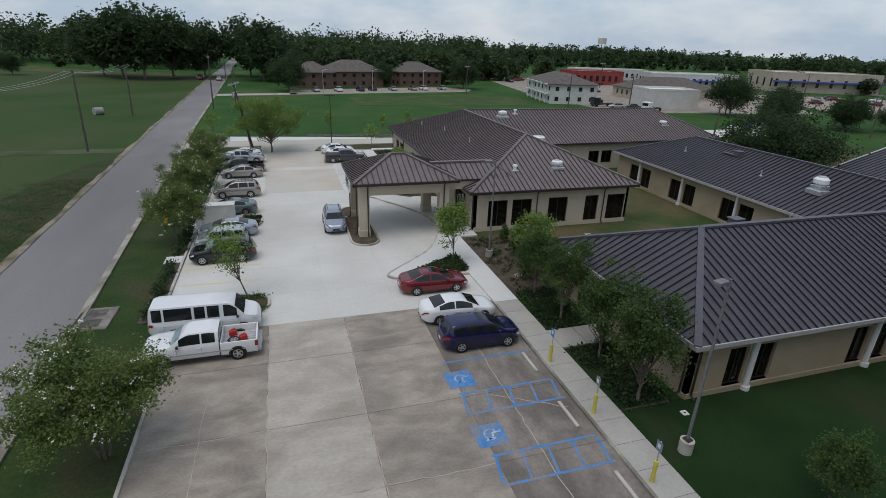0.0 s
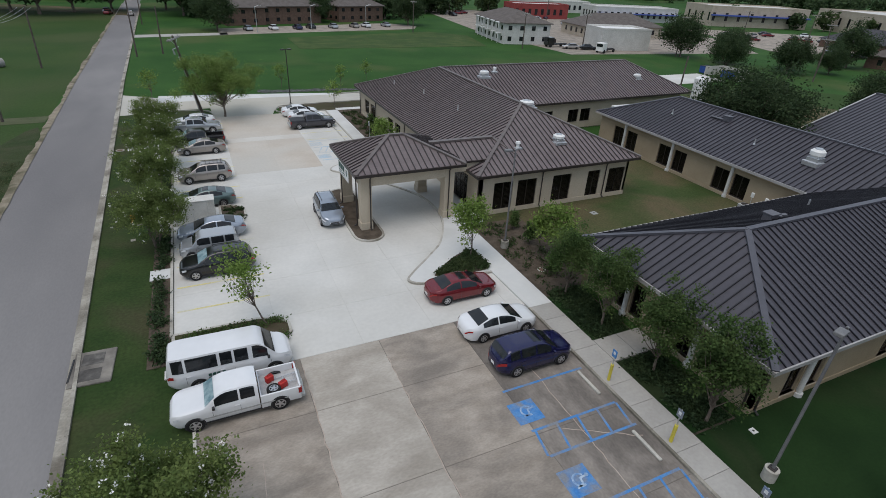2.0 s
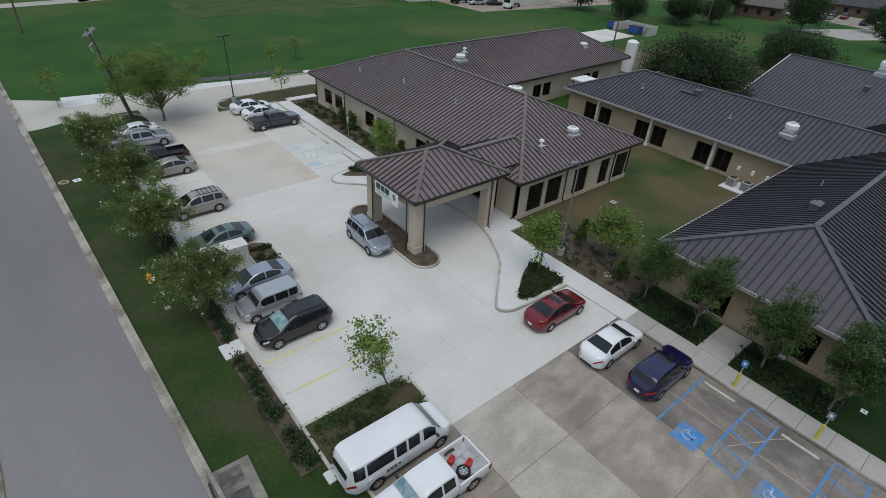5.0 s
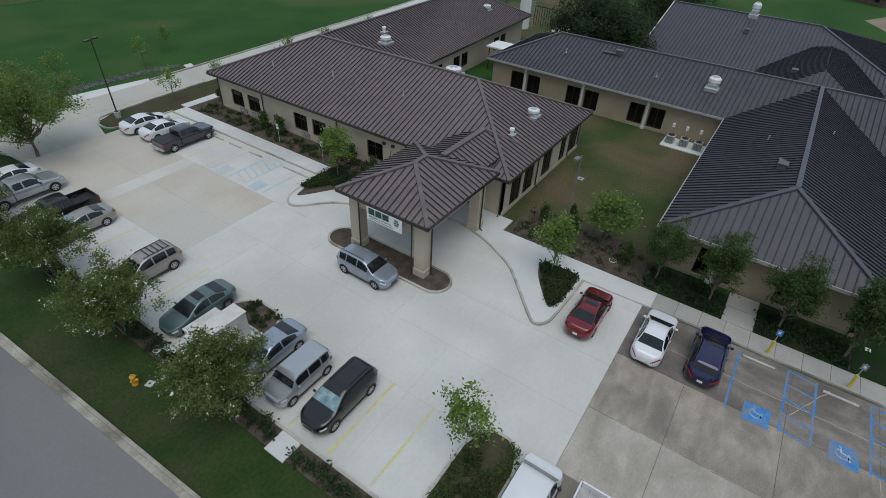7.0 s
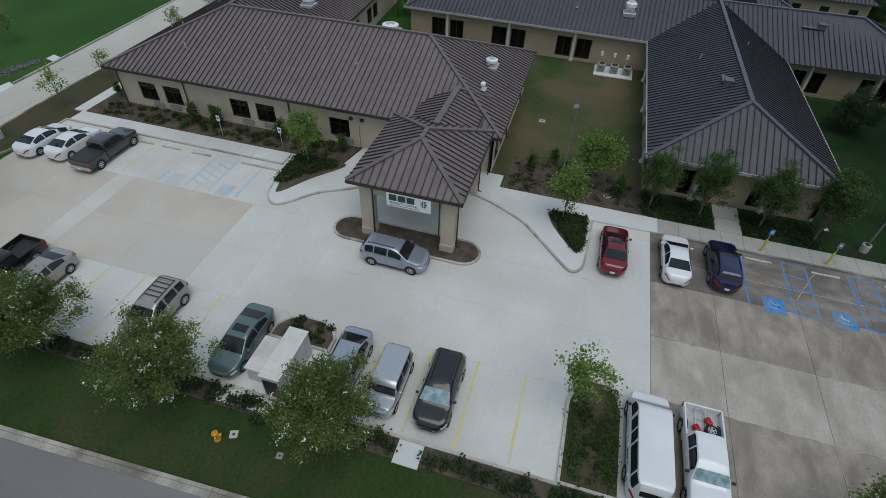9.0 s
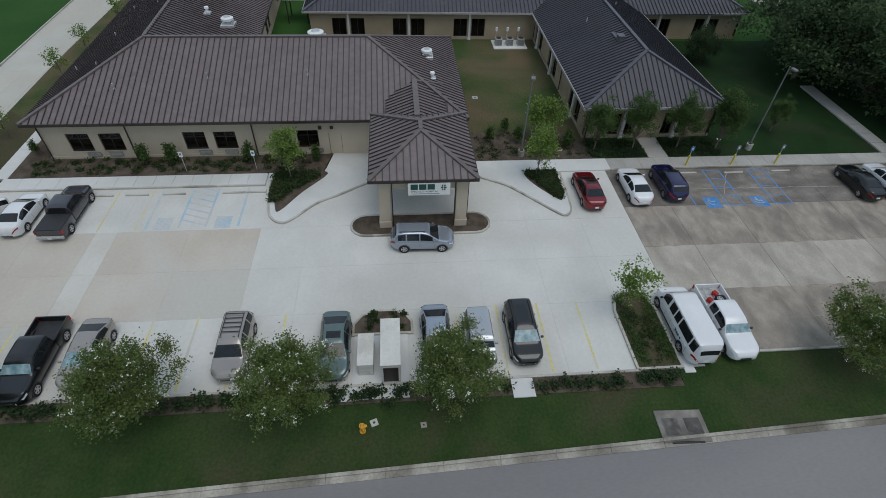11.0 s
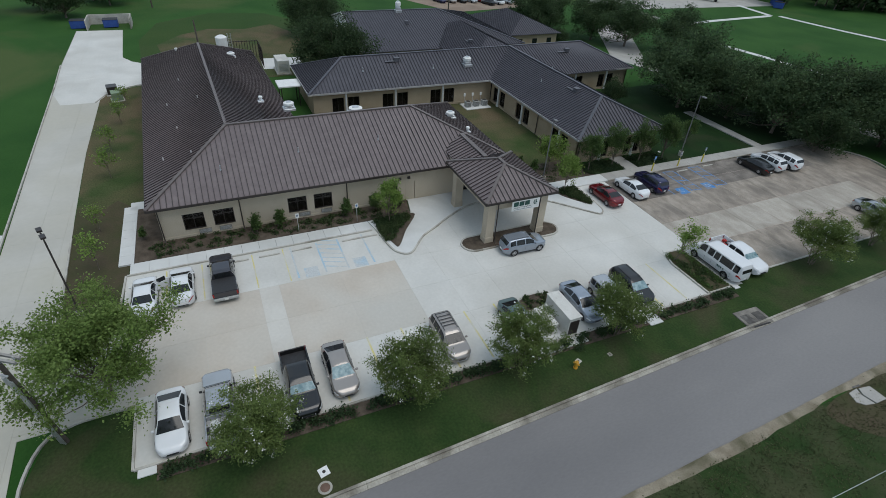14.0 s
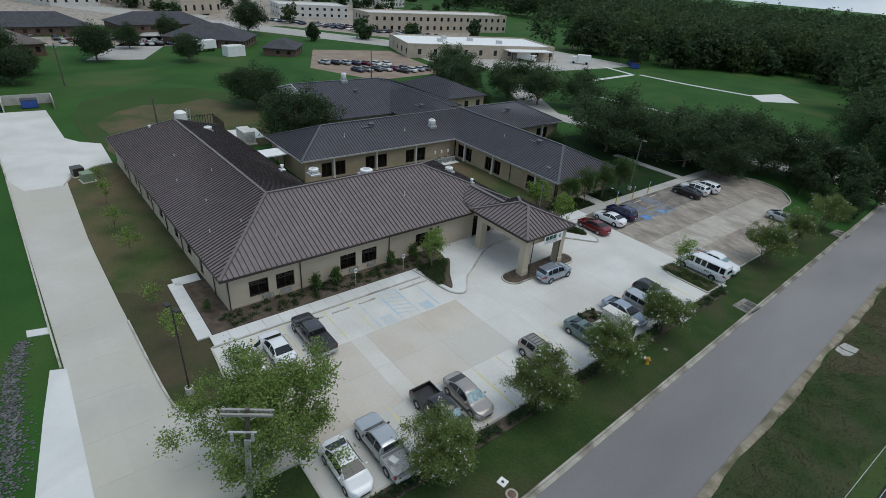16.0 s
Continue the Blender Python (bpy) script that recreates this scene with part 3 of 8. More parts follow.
# ---- sidewalks and plaza ----
arc = smooth_line([(12.4, 60.6), (9.0, 60.2), (7.8, 59.6), (7.45, 58.8), (8.0, 58.0), (9.7, 56.5), (10.8, 54.7), (12.3, 52.4), (13.5, 49.8), (13.8, 47.2), (13.3, 44.3), (11.7, 41.1), (10.2, 39.5), (8.1, 37.6), (7.35, 36.7), (7.9, 36.0), (9.4, 35.8), (13.3, 35.65)], steps=5)
plaza_pts = arc + [(13.4, 31.0), (15.1, 31.0), (15.1, 43.2), (16.75, 43.2), (16.75, 55.6), (14.0, 56.2), (14.0, 60.9)]
plaza = sheet("pavement_plaza", plaza_pts[::-1], -0.1, 0.15, WALK, "raised pale concrete entrance walk with a curved edge", "pavement")
bm = bmesh.new()
ribbon(bm, offset_line(arc, 0.075), 0.16, -0.1, 0.158)
tagged(part("kerb_plaza", bm, KERB), "curved pale concrete kerb of the entrance walk", "kerb", kind="structure")

walk_w = thing("pavement_walk_west", "concrete sidewalk between parking stalls and planting bed", "pavement", kind="structure")
for k in range(14):
    y0 = 60.95 + k * 1.52
    block("slab", walk_w, WALK, (13.22, y0 + 0.75, 0.07), (1.52, 1.5, 0.16))
part("kerb", ribbon(bmesh.new(), [(12.4, 60.95), (12.4, 82.4)], 0.15, -0.1, 0.158), KERB, walk_w)
for k in range(7):
    block("slab", walk_w, WALK, (14.7 + k * 1.45, 82.55, 0.07), (1.43, 1.2, 0.16))
block("slab", walk_w, WALK, (24.2, 81.4, 0.07), (1.5, 2.4, 0.16))
walk_e = thing("pavement_walk_east", "old concrete sidewalk beside the accessible stalls", "pavement", kind="structure")
for k in range(27):
    y0 = -9.5 + k * 1.5
    block("slab", walk_e, OLDWALK, (14.28, y0 + 0.75, 0.07), (1.62, 1.48, 0.16))
part("kerb", ribbon(bmesh.new(), [(13.42, -9.5), (13.42, 31.0)], 0.15, -0.1, 0.158), DIRTKERB, walk_e)
for k in range(2):
    block("slab", walk_e, OLDWALK, (15.95 + k * 1.7, 25.9, 0.07), (1.66, 1.9, 0.16))
for yy in (3.0,):
    for k in range(8):
        block("slab", walk_e, OLDWALK, (15.95 + k * 1.7, yy, 0.07), (1.66, 1.5, 0.16))

# kerbs at the west edge, stubs
bm = bmesh.new()
ribbon(bm, [(-7.0, 35.7), (-7.0, 81.2)], 0.16, -0.1, 0.15)
ribbon(bm, [(-6.05, 7.5), (-6.05, 31.3)], 0.14, -0.1, 0.12)
ribbon(bm, smooth_line([(-6.05, 7.5), (-5.2, 3.6), (-1.2, 1.6), (-0.5, -3.6), (2.6, -8.0), (7.4, -9.4), (11.2, -7.5), (13.4, -6.0)]), 0.14, -0.1, 0.12)
ribbon(bm, smooth_line([(-2.2, 81.3), (-2.15, 83.5), (-2.9, 86.0), (-6.0, 86.9), (-9.5, 86.4)]), 0.15, -0.1, 0.14)
ribbon(bm, [(-7.0, 81.25), (-2.2, 81.25)], 0.15, -0.1, 0.14)
ribbon(bm, smooth_line([(12.4, 82.5), (9.0, 82.7), (6.4, 83.1), (5.9, 84.3), (6.4, 85.9), (8.3, 86.7), (20, 87.3)]), 0.15, -0.1, 0.14)
tagged(part("kerb_lot", bm, KERB), "pale concrete kerbs edging the parking lot", "kerb", kind="structure")
for x0, y0, x1, y1 in ((-8.3, 42.35, -6.92, 43.65), (-7.95, 52.5, -6.92, 53.75), (-7.6, 80.0, -6.92, 81.0), (-7.3, 32.3, -6.1, 32.95)):
    sheet("pavement_flume", [(x0, y0), (x1, y0), (x1, y1), (x0, y1)], -0.1, 0.085, WALK, "small concrete drainage flume at the lot edge", "pavement")

# ---- planting beds ----
def bed(name, pts, label, top=0.10, material=MULCH):
    return tagged(part(name, prism(bmesh.new(), pts, -0.1, top), material), label, "planting bed", kind="structure")


bed("bed_west_hedge", [(-8.15, 33.4), (-7.08, 33.4), (-7.08, 80), (-8.1, 80)], "narrow mulched bed along the parking lot", 0.06)
bed("bed_building", [(14.0, 56.3), (16.9, 55.7), (16.9, 81.9), (14.0, 81.9)], "dark mulch bed against the building wall", 0.17)
bed("bed_building_north", [(16.9, 79.3), (23.4, 79.3), (23.4, 81.9), (16.9, 81.9)], "mulch bed round the building corner", 0.165)
bed("bed_plaza_north", smooth_line([(13.7, 60.2), (9.4, 59.7), (9.0, 59.2), (11.2, 57.8), (13.7, 55.9), (14.0, 57.2)], True, 4)[::-1], "triangular planting bed beside the entrance walk", 0.19)
bed("bed_plaza_south", smooth_line([(13.2, 36.1), (9.7, 36.35), (9.5, 36.8), (11.6, 38.4), (13.1, 38.9), (13.5, 37.8)], True, 4), "triangular planting bed beside the entrance walk", 0.19)
bed("bed_sidewalk_east", [(15.12, 19.5), (18.0, 19.5), (18.2, 32.0), (20, 34), (20, 42.8), (15.12, 43.1)], "mulch bed between sidewalk and building", 0.03)
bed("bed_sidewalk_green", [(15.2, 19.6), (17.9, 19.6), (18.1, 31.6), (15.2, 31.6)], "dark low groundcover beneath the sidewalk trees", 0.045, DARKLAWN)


def island(name, pts, label, material=MULCH):
    e = thing(name, label, "traffic island", kind="structure")
    part("kerb", ribbon(bmesh.new(), pts, 0.16, -0.1, 0.16, closed=True), KERB, e)
    part("soil", prism(bmesh.new(), offset_line(pts, 0.06, True), -0.1, 0.13), material, e)
    return e


def capsule(x0, x1, y0, y1, n=8):
    r = (x1 - x0) / 2
    cx = (x0 + x1) / 2
    a = [(cx + r * math.cos(t), y1 - r + r * math.sin(t)) for t in [math.pi * k / n for k in range(n + 1)]]
    b = [(cx + r * math.cos(t), y0 + r + r * math.sin(t)) for t in [math.pi + math.pi * k / n for k in range(n + 1)]]
    return a + b


island("island_canopy", capsule(5.75, 8.05, 42.9, 53.6), "long mulched island with concrete kerb under the canopy posts")
island("island_cabinets", [(-3.4, 49.3), (-2.5, 49.3), (-1.9, 49.7), (-1.55, 50.5), (-1.55, 51.6), (-1.9, 52.5), (-2.6, 53.0), (-3.4, 53.0)], "half-round kerbed island planted with low shrubs")
island("island_van", [(-6.9, 33.0), (-2.4, 33.0), (-1.4, 33.3), (-0.8, 34.0), (-0.8, 34.8), (-1.4, 35.5), (-2.4, 35.8), (-6.9, 35.8)], "rounded mulched island with grass tufts beside the van", BARE)
sheet("pavement_cabinet_pad", [(-7.9, 49.6), (-3.5, 49.6), (-3.5, 52.9), (-7.9, 52.9)], -0.1, 0.10, WALK, "concrete pad under the white cabinets", "pavement")

# ---- painted markings ----
markings = thing("markings", "faded yellow and blue parking stall markings", "road marking", kind="structure")


def stripe(x0, y0, x1, y1, w, material, z=0.026):
    v = Vector((x1 - x0, y1 - y0))
    block("stripe", markings, material, ((x0 + x1) / 2, (y0 + y1) / 2, z), (v.length, w, 0.004), Euler((0, 0, math.atan2(v.y, v.x))).to_quaternion())


for k in range(16):
    y = 38.2 + 2.74 * k
    if not 48.8 < y < 53.2:
        stripe(-6.7, y, -1.4, y, 0.15, YELP)
for y in (69.7, 72.4, 75.1, 76.6, 79.4):
    stripe(7.2, y, 12.1, y, 0.11, YELP)
for y in (62.2, 64.6, 66.6, 69.0):
    stripe(7.4, y, 12.1, y, 0.16, BLUEF)
for k in range(7):
    stripe(7.6 + k * 0.7, 64.7, 8.3 + k * 0.7, 66.5, 0.13, BLUEF)
for y in (63.4, 67.8):
    stripe(7.2, y, 8.6, y, 1.2, BLUEF, 0.025)
for y in (16.84, 18.4, 21.1, 22.6, 25.3):
    stripe(8.15, y, 13.1, y, 0.13, BLUEP)
for y0, y1 in ((16.9, 18.35), (21.15, 22.55)):
    for x in (8.2, 9.4, 10.6, 11.8, 13.0):
        stripe(x - 0.12, y0, x + 0.12, y1, 0.12, BLUEP)
for yc in (23.75, 19.6):
    stripe(7.85, yc, 9.25, yc, 1.35, BLUEP, 0.025)
    bm = bmesh.new()
    ring = [(8.62 + 0.30 * math.cos(t), yc + 0.02 + 0.30 * math.sin(t)) for t in [0.6 + 4.6 * i / 14 for i in range(15)]]
    ribbon(bm, ring, 0.09, 0.026, 0.031)
    ribbon(bm, [(9.0, yc + 0.12), (8.7, yc + 0.10), (8.66, yc - 0.18), (8.30, yc - 0.30)], 0.09, 0.026, 0.031)
    prism(bm, [(9.06 + 0.09 * math.cos(t), yc + 0.14 + 0.09 * math.sin(t)) for t in [2 * math.pi * i / 10 for i in range(10)]], 0.026, 0.031)
    part("wheelchair_symbol", bm, FADEDW, markings)


def wheel_stop(x, y, rz, label="weathered concrete wheel stop at a stall end"):
    ob = part("wheel_stop", bbox(-0.08, -0.9, 0.02, 0.08, 0.9, 0.14, 0.025, 1), KERB)
    ob.matrix_basis = pose(x, y, 0, 0, 0, rz)
    return tagged(ob, label, "wheel stop", "wheel stops")


for x, y in ((12.7, 24.2), (12.6, 19.9), (12.7, 15.4), (11.5, 70.9), (11.5, 68.0), (11.5, 63.3), (11.5, 73.6), (11.5, 61.6)):
    wheel_stop(x, y, 0)

# ---- roofs and walls ----
def clip_line(poly, p, d):
    """The stretch of the line p + s d inside a convex polygon in the plane."""
    lo, hi = -1e9, 1e9
    n = len(poly)
    area = sum(poly[i][0] * poly[(i + 1) % n][1] - poly[(i + 1) % n][0] * poly[i][1] for i in range(n))
    sg = 1 if area > 0 else -1
    for i in range(n):
        a, b = poly[i], poly[(i + 1) % n]
        nx, ny = -(b[1] - a[1]) * sg, (b[0] - a[0]) * sg
        num = nx * (p[0] - a[0]) + ny * (p[1] - a[1])
        den = nx * d[0] + ny * d[1]
        if abs(den) < 1e-9:
            if num < 0:
                return None
            continue
        s = -num / den
        if den > 0:
            lo = max(lo, s)
        else:
            hi = min(hi, s)
    return (lo, hi) if hi - lo > 0.15 else None


def roof_face(parent, pts, material, seam_mat, step=0.50, thick=0.10, budget=None):
    """One sloping roof plane (pts: eave first, then up and round) with raised standing seams."""
    p = [Vector(v) for v in pts]
    nrm = (p[1] - p[0]).cross(p[2] - p[0]).normalized()
    if nrm.z < 0:
        nrm = -nrm
    bm = bmesh.new()
    hi = [bm.verts.new(v) for v in p]
    lo = [bm.verts.new(v - Vector((0, 0, thick))) for v in p]
    bm.faces.new(hi)
    bm.faces.new(lo[::-1])
    for i in range(len(p)):
        j = (i + 1) % len(p)
        bm.faces.new((lo[i], lo[j], hi[j], hi[i]))
    plane = part("roof_plane", bm, material, parent)
    u = (p[1] - p[0]).normalized()
    w = nrm.cross(u).normalized()
    if w.z < 0:
        w = -w
    flat = [((v - p[0]).dot(u), (v - p[0]).dot(w)) for v in p]
    a, b = min(f[0] for f in flat), max(f[0] for f in flat)
    rot = Matrix((w, nrm.cross(w), nrm)).transposed().to_quaternion()
    k = a + step / 2
    rest = bmesh.new()
    while k < b:
        s = clip_line(flat, (k, 0), (0, 1))
        if s:
            c = p[0] + u * k + w * (s[0] + s[1]) / 2 + nrm * 0.03
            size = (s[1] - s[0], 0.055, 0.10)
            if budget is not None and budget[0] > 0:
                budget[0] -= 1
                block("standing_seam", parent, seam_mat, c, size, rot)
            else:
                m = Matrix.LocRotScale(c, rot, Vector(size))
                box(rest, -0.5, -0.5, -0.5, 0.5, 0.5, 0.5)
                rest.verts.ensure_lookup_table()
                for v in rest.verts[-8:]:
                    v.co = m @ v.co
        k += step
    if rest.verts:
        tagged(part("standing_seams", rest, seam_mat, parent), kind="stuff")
    else:
        rest.free()
    return plane


def cap(parent, a, b, material, w=0.30, h=0.14):
    a, b = Vector(a), Vector(b)
    d = b - a
    q = d.to_track_quat("X", "Z")
    block("ridge_cap", parent, material, (a + b) / 2 + Vector((0, 0, 0.045)), (d.length, w, h), q)


def wall_run(parent, a, b, z0, z1, openings, material, t=0.25, name="wall"):
    """A wall from a to b (outer face on the right-hand side going from a to b), with openings (s0, s1, low, high)."""
    a, b = Vector((*a, 0)), Vector((*b, 0))
    L = (b - a).length
    u = (b - a).normalized()
    inw = Vector((-u.y, u.x, 0))
    bm = bmesh.new()

    def seg(s0, s1, lo, hi):
        if s1 - s0 < 0.01 or hi - lo < 0.01:
            return
        q = [a + u * s0, a + u * s1, a + u * s1 + inw * t, a + u * s0 + inw * t]
        prism(bm, [(v.x, v.y) for v in q], lo, hi)

    s = 0.0
    for s0, s1, lo, hi in sorted(openings):
        seg(s, s0, z0, z1)
        seg(s0, s1, z0, lo)
        seg(s0, s1, hi, z1)
        s = s1
    seg(s, L, z0, z1)
    bmesh.ops.remove_doubles(bm, verts=bm.verts[:], dist=0.0005)
    return part(name, bm, material, parent)


def window(parent, a, b, s0, s1, lo, hi, mull=1, inset=0.10, transom=False):
    """A bronze framed window in a wall that runs from a to b."""
    a, b = Vector((*a, 0)), Vector((*b, 0))
    u = (b - a).normalized()
    ang = math.atan2(u.y, u.x)
    e = new("window")
    e.parent = parent
    o = a + u * s0
    e.matrix_basis = pose(o.x, o.y, lo, 0, 0, math.degrees(ang))
    W, H = s1 - s0, hi - lo
    bm = bmesh.new()
    f = 0.07
    box(bm, 0, inset, 0, f, inset + 0.08, H)
    box(bm, W - f, inset, 0, W, inset + 0.08, H)
    box(bm, f, inset, H - f, W - f, inset + 0.08, H)
    box(bm, f, inset, 0, W - f, inset + 0.08, f)
    for k in range(mull):
        x = W * (k + 1) / (mull + 1)
        box(bm, x - 0.03, inset - 0.01, f, x + 0.03, inset + 0.07, H - f)
    if transom:
        box(bm, f, inset - 0.008, H * 0.66, W - f, inset + 0.06, H * 0.66 + 0.06)
    part("window_frame", bm, BRONZE, e)
    for k in range(mull + 1):
        x0, x1 = W * k / (mull + 1) + 0.03, W * (k + 1) / (mull + 1) - 0.03
        g = part("pane", box(bmesh.new(), x0, inset + 0.03, 0.03, x1, inset + 0.045, H - 0.03), GLASS, e)
        g.visible_shadow = False
    bm = bmesh.new()
    n = max(2, int(H / 0.12))
    for k in range(n):
        z = 0.06 + (H - 0.12) * k / n
        box(bm, 0.06, inset + 0.13, z, W - 0.06, inset + 0.15, z + 0.05)
    part("blind", bm, BLIND, e, "grey slatted blind behind the glass")
    part("window_sill", box(bmesh.new(), -0.04, -0.035, -0.07, W + 0.04, inset, 0.0), STUCCO, e)
    return e


def downspout(parent, x, y, z, side):
    bm = bmesh.new()
    dx, dy = side
    tube(bm, (x + dx * 0.10, y + dy * 0.10, 0.25), (x + dx * 0.10, y + dy * 0.10, z - 0.55), 0.055, n=6)
    tube(bm, (x + dx * 0.10, y + dy * 0.10, z - 0.57), (x + dx * 0.55, y + dy * 0.55, z - 0.08), 0.055, n=6)
    tube(bm, (x + dx * 0.10, y + dy * 0.10, 0.27), (x + dx * 0.35, y + dy * 0.35, 0.12), 0.055, n=6)
    part("downspout", bm, BRONZE, parent)


# main hospital building, L-shaped in plan
EZ, RZ = 3.90, 7.32
hospital = thing("hospital", "cream stucco hospital with brown standing-seam metal hip roof", "building")
bud = [290]
X0, X1, Y0, Y1 = 16.1, 33.4, 43.7, 80.2
NX1, NY0 = 63.4, 64.2
SKEW = 0.033  # the east wing turns slightly from the west wing's axis
RX, RY = 25.1, 72.2
sw, se, nw = (X0, Y0, EZ), (X1, Y0, EZ), (X0, Y1, EZ)
rs, rn = (RX, 52.3, RZ), (RX, RY, RZ)


def skew(x, y):
    return y + SKEW * (x - X0)


NEY, SEY, INY = skew(63.0, Y1), 65.6, 64.2
re, ne, sen, inn = (56.8, skew(56.8, RY) - 0.15, RZ), (63.0, NEY, EZ), (63.8, SEY, EZ), (X1, INY, EZ)
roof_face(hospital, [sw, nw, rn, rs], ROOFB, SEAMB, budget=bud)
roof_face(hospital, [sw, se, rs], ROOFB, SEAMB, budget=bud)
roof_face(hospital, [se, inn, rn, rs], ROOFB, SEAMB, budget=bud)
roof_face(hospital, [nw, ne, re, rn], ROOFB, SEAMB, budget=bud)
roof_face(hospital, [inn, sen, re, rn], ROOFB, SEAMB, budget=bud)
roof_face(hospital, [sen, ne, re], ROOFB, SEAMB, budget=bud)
for a, b in ((sw, rs), (se, rs), (nw, rn), (rs, rn), (rn, re), (re, ne), (re, sen)):
    cap(hospital, a, b, CAPB)
WX, WY, WN, WE = 16.75, 44.35, 79.55, 62.4
WNE, WSE, WSI = skew(WE, 79.55), SEY + 0.6, INY + 0.65
bm = bmesh.new()
box(bm, X0 + 0.05, Y0 + 0.05, EZ - 0.22, X1 - 0.05, Y1 - 0.05, EZ - 0.10)
prism(bm, [(X1 - 0.05, INY + 0.05), (63.7, SEY + 0.05), (62.95, NEY - 0.05), (X1 - 0.05, skew(X1, Y1) - 0.05)], EZ - 0.22, EZ - 0.10)
prism(bm, [(X0 + 0.05, Y1 - 0.05), (X1 - 0.05, Y1 - 0.05), (X1 - 0.05, skew(X1, Y1) - 0.05)], EZ - 0.22, EZ - 0.10)
part("soffit", bm, SOFFIT, hospital)
for x0, y0, x1, y1 in ((X0 - 0.06, Y0 - 0.06, X0 + 0.06, Y1 + 0.06), (X0 + 0.06, Y0 - 0.06, X1, Y0 + 0.06), (X1 - 0.06, Y0 + 0.06, X1 + 0.06, INY)):
    part("gutter", box(bmesh.new(), x0, y0, EZ - 0.25, x1, y1, EZ - 0.03), BRONZE, hospital)
for (x0, y0), (x1, y1) in (((X1 + 0.06, INY), (63.8, SEY)), ((X0 + 0.06, Y1), (63.0, NEY))):
    part("gutter", prism(bmesh.new(), [(x0, y0 - 0.06), (x1, y1 - 0.06), (x1, y1 + 0.06), (x0, y0 + 0.06)], EZ - 0.25, EZ - 0.03), BRONZE, hospital)
part("gutter", prism(bmesh.new(), [(63.74, SEY + 0.06), (63.86, SEY + 0.06), (63.06, NEY - 0.06), (62.94, NEY - 0.06)], EZ - 0.25, EZ - 0.03), BRONZE, hospital)

HZ = EZ - 0.2
west_a, west_b = (WX, WN), (WX, WY)
west_open = []
for y in (76.65, 74.05, 67.2, 64.65, 57.65):
    west_open.append((WN - y - 0.92, WN - y + 0.92, 0.92, 2.58))
west_open.append((WN - 55.3 - 0.55, WN - 55.3 + 0.55, 0.15, 2.3))
west_open.append((WN - 48.3 - 1.6, WN - 48.3 + 1.6, 0.15, 2.9))
wall_run(hospital, west_a, west_b, 0, HZ, west_open, STUCCO)
for o in west_open[:5]:
    window(hospital, west_a, west_b, *o, transom=True)
window(hospital, west_a, west_b, *west_open[6], mull=3, transom=True)
part("door", box(bmesh.new(), WX + 0.06, 54.78, 0.16, WX + 0.12, 55.82, 2.28), STUCCO, hospital, "cream painted steel service door")
south_a, south_b = (WX, WY), (X1 - 0.65, WY)
south_open = [(c - WX - w, c - WX + w, 0.30, 2.85) for c, w in ((19.05, 0.95), (21.45, 0.98), (25.15, 1.0), (28.75, 0.72), (31.45, 0.98))]
wall_run(hospital, south_a, south_b, 0, HZ, south_open, STUCCO)
for o in south_open:
    window(hospital, south_a, south_b, *o)
ea, eb = (X1 - 0.65, WY), (X1 - 0.65, WSI)
e_open = [(c, c + 1.8, 0.9, 2.5) for c in (3.0, 8.0, 13.0)]
wall_run(hospital, ea, eb, 0, HZ, e_open, STUCCO)
for o in e_open:
    window(hospital, ea, eb, *o)
na, nb = (X1 - 0.65, WSI), (WE, WSE)
n_open = [(c, c + 1.7, 0.9, 2.6) for c in (2.0, 4.2, 8.6, 10.7, 20.0, 22.2)]
wall_run(hospital, na, nb, 0, HZ, n_open, STUCCO)
for o in n_open:
    window(hospital, na, nb, *o)
wall_run(hospital, (WE, WSE), (WE, WNE), 0, HZ, [], STUCCO)
ta, tb = (WE, WNE), (WX, WN)
t_open = [(WE - c - 0.7, WE - c + 0.7, 0.9, 2.4) for c in (56.5, 50.5, 44.5, 38.5, 32.5, 28.0)] + [(WE - 24.7, WE - 23.7, 0.15, 2.3)]
wall_run(hospital, ta, tb, 0, HZ, t_open, STUCCO)
for o in t_open[:6]:
    window(hospital, ta, tb, *o)
part("door", box(bmesh.new(), 23.7, skew(24.2, WN) - 0.16, 0.16, 24.7, skew(24.2, WN) - 0.10, 2.28), BRONZE, hospital, "dark bronze side door")
bm = bmesh.new()
for x0, y0, x1, y1 in ((WX - 0.05, 56.0, WX, WN + 0.05), (WX, WY - 0.05, X1 - 0.65, WY)):
    box(bm, x0, y0, 0, x1, y1, 0.42)
prism(bm, [(WX, WN), (WE, WNE), (WE, WNE + 0.05), (WX, WN + 0.05)], 0, 0.42)
part("wall_base", bm, STUCCO, hospital)
bm = bmesh.new()
box(bm, WX, WY, 0.02, X1 - 0.65, WN, 0.06)
prism(bm, [(X1 - 0.65, WSI), (WE, WSE), (WE, WNE), (X1 - 0.65, WN)], 0.02, 0.06)
part("interior_floor", bm, DARKROOM, hospital)
for x, y, sd in ((WX, 72.5, (-1, 0)), (WX, 62.2, (-1, 0)), (WX, WN - 0.1, (-1, 0)), (WX, WY + 0.15, (-1, 0)), (22.9, WY, (0, -1)), (30.0, WY, (0, -1)), *((x_, skew(x_, WN), (0, 1)) for x_ in (20, 30.2, 36, 42, 48, 54))):
    downspout(hospital, x, y, EZ, sd)
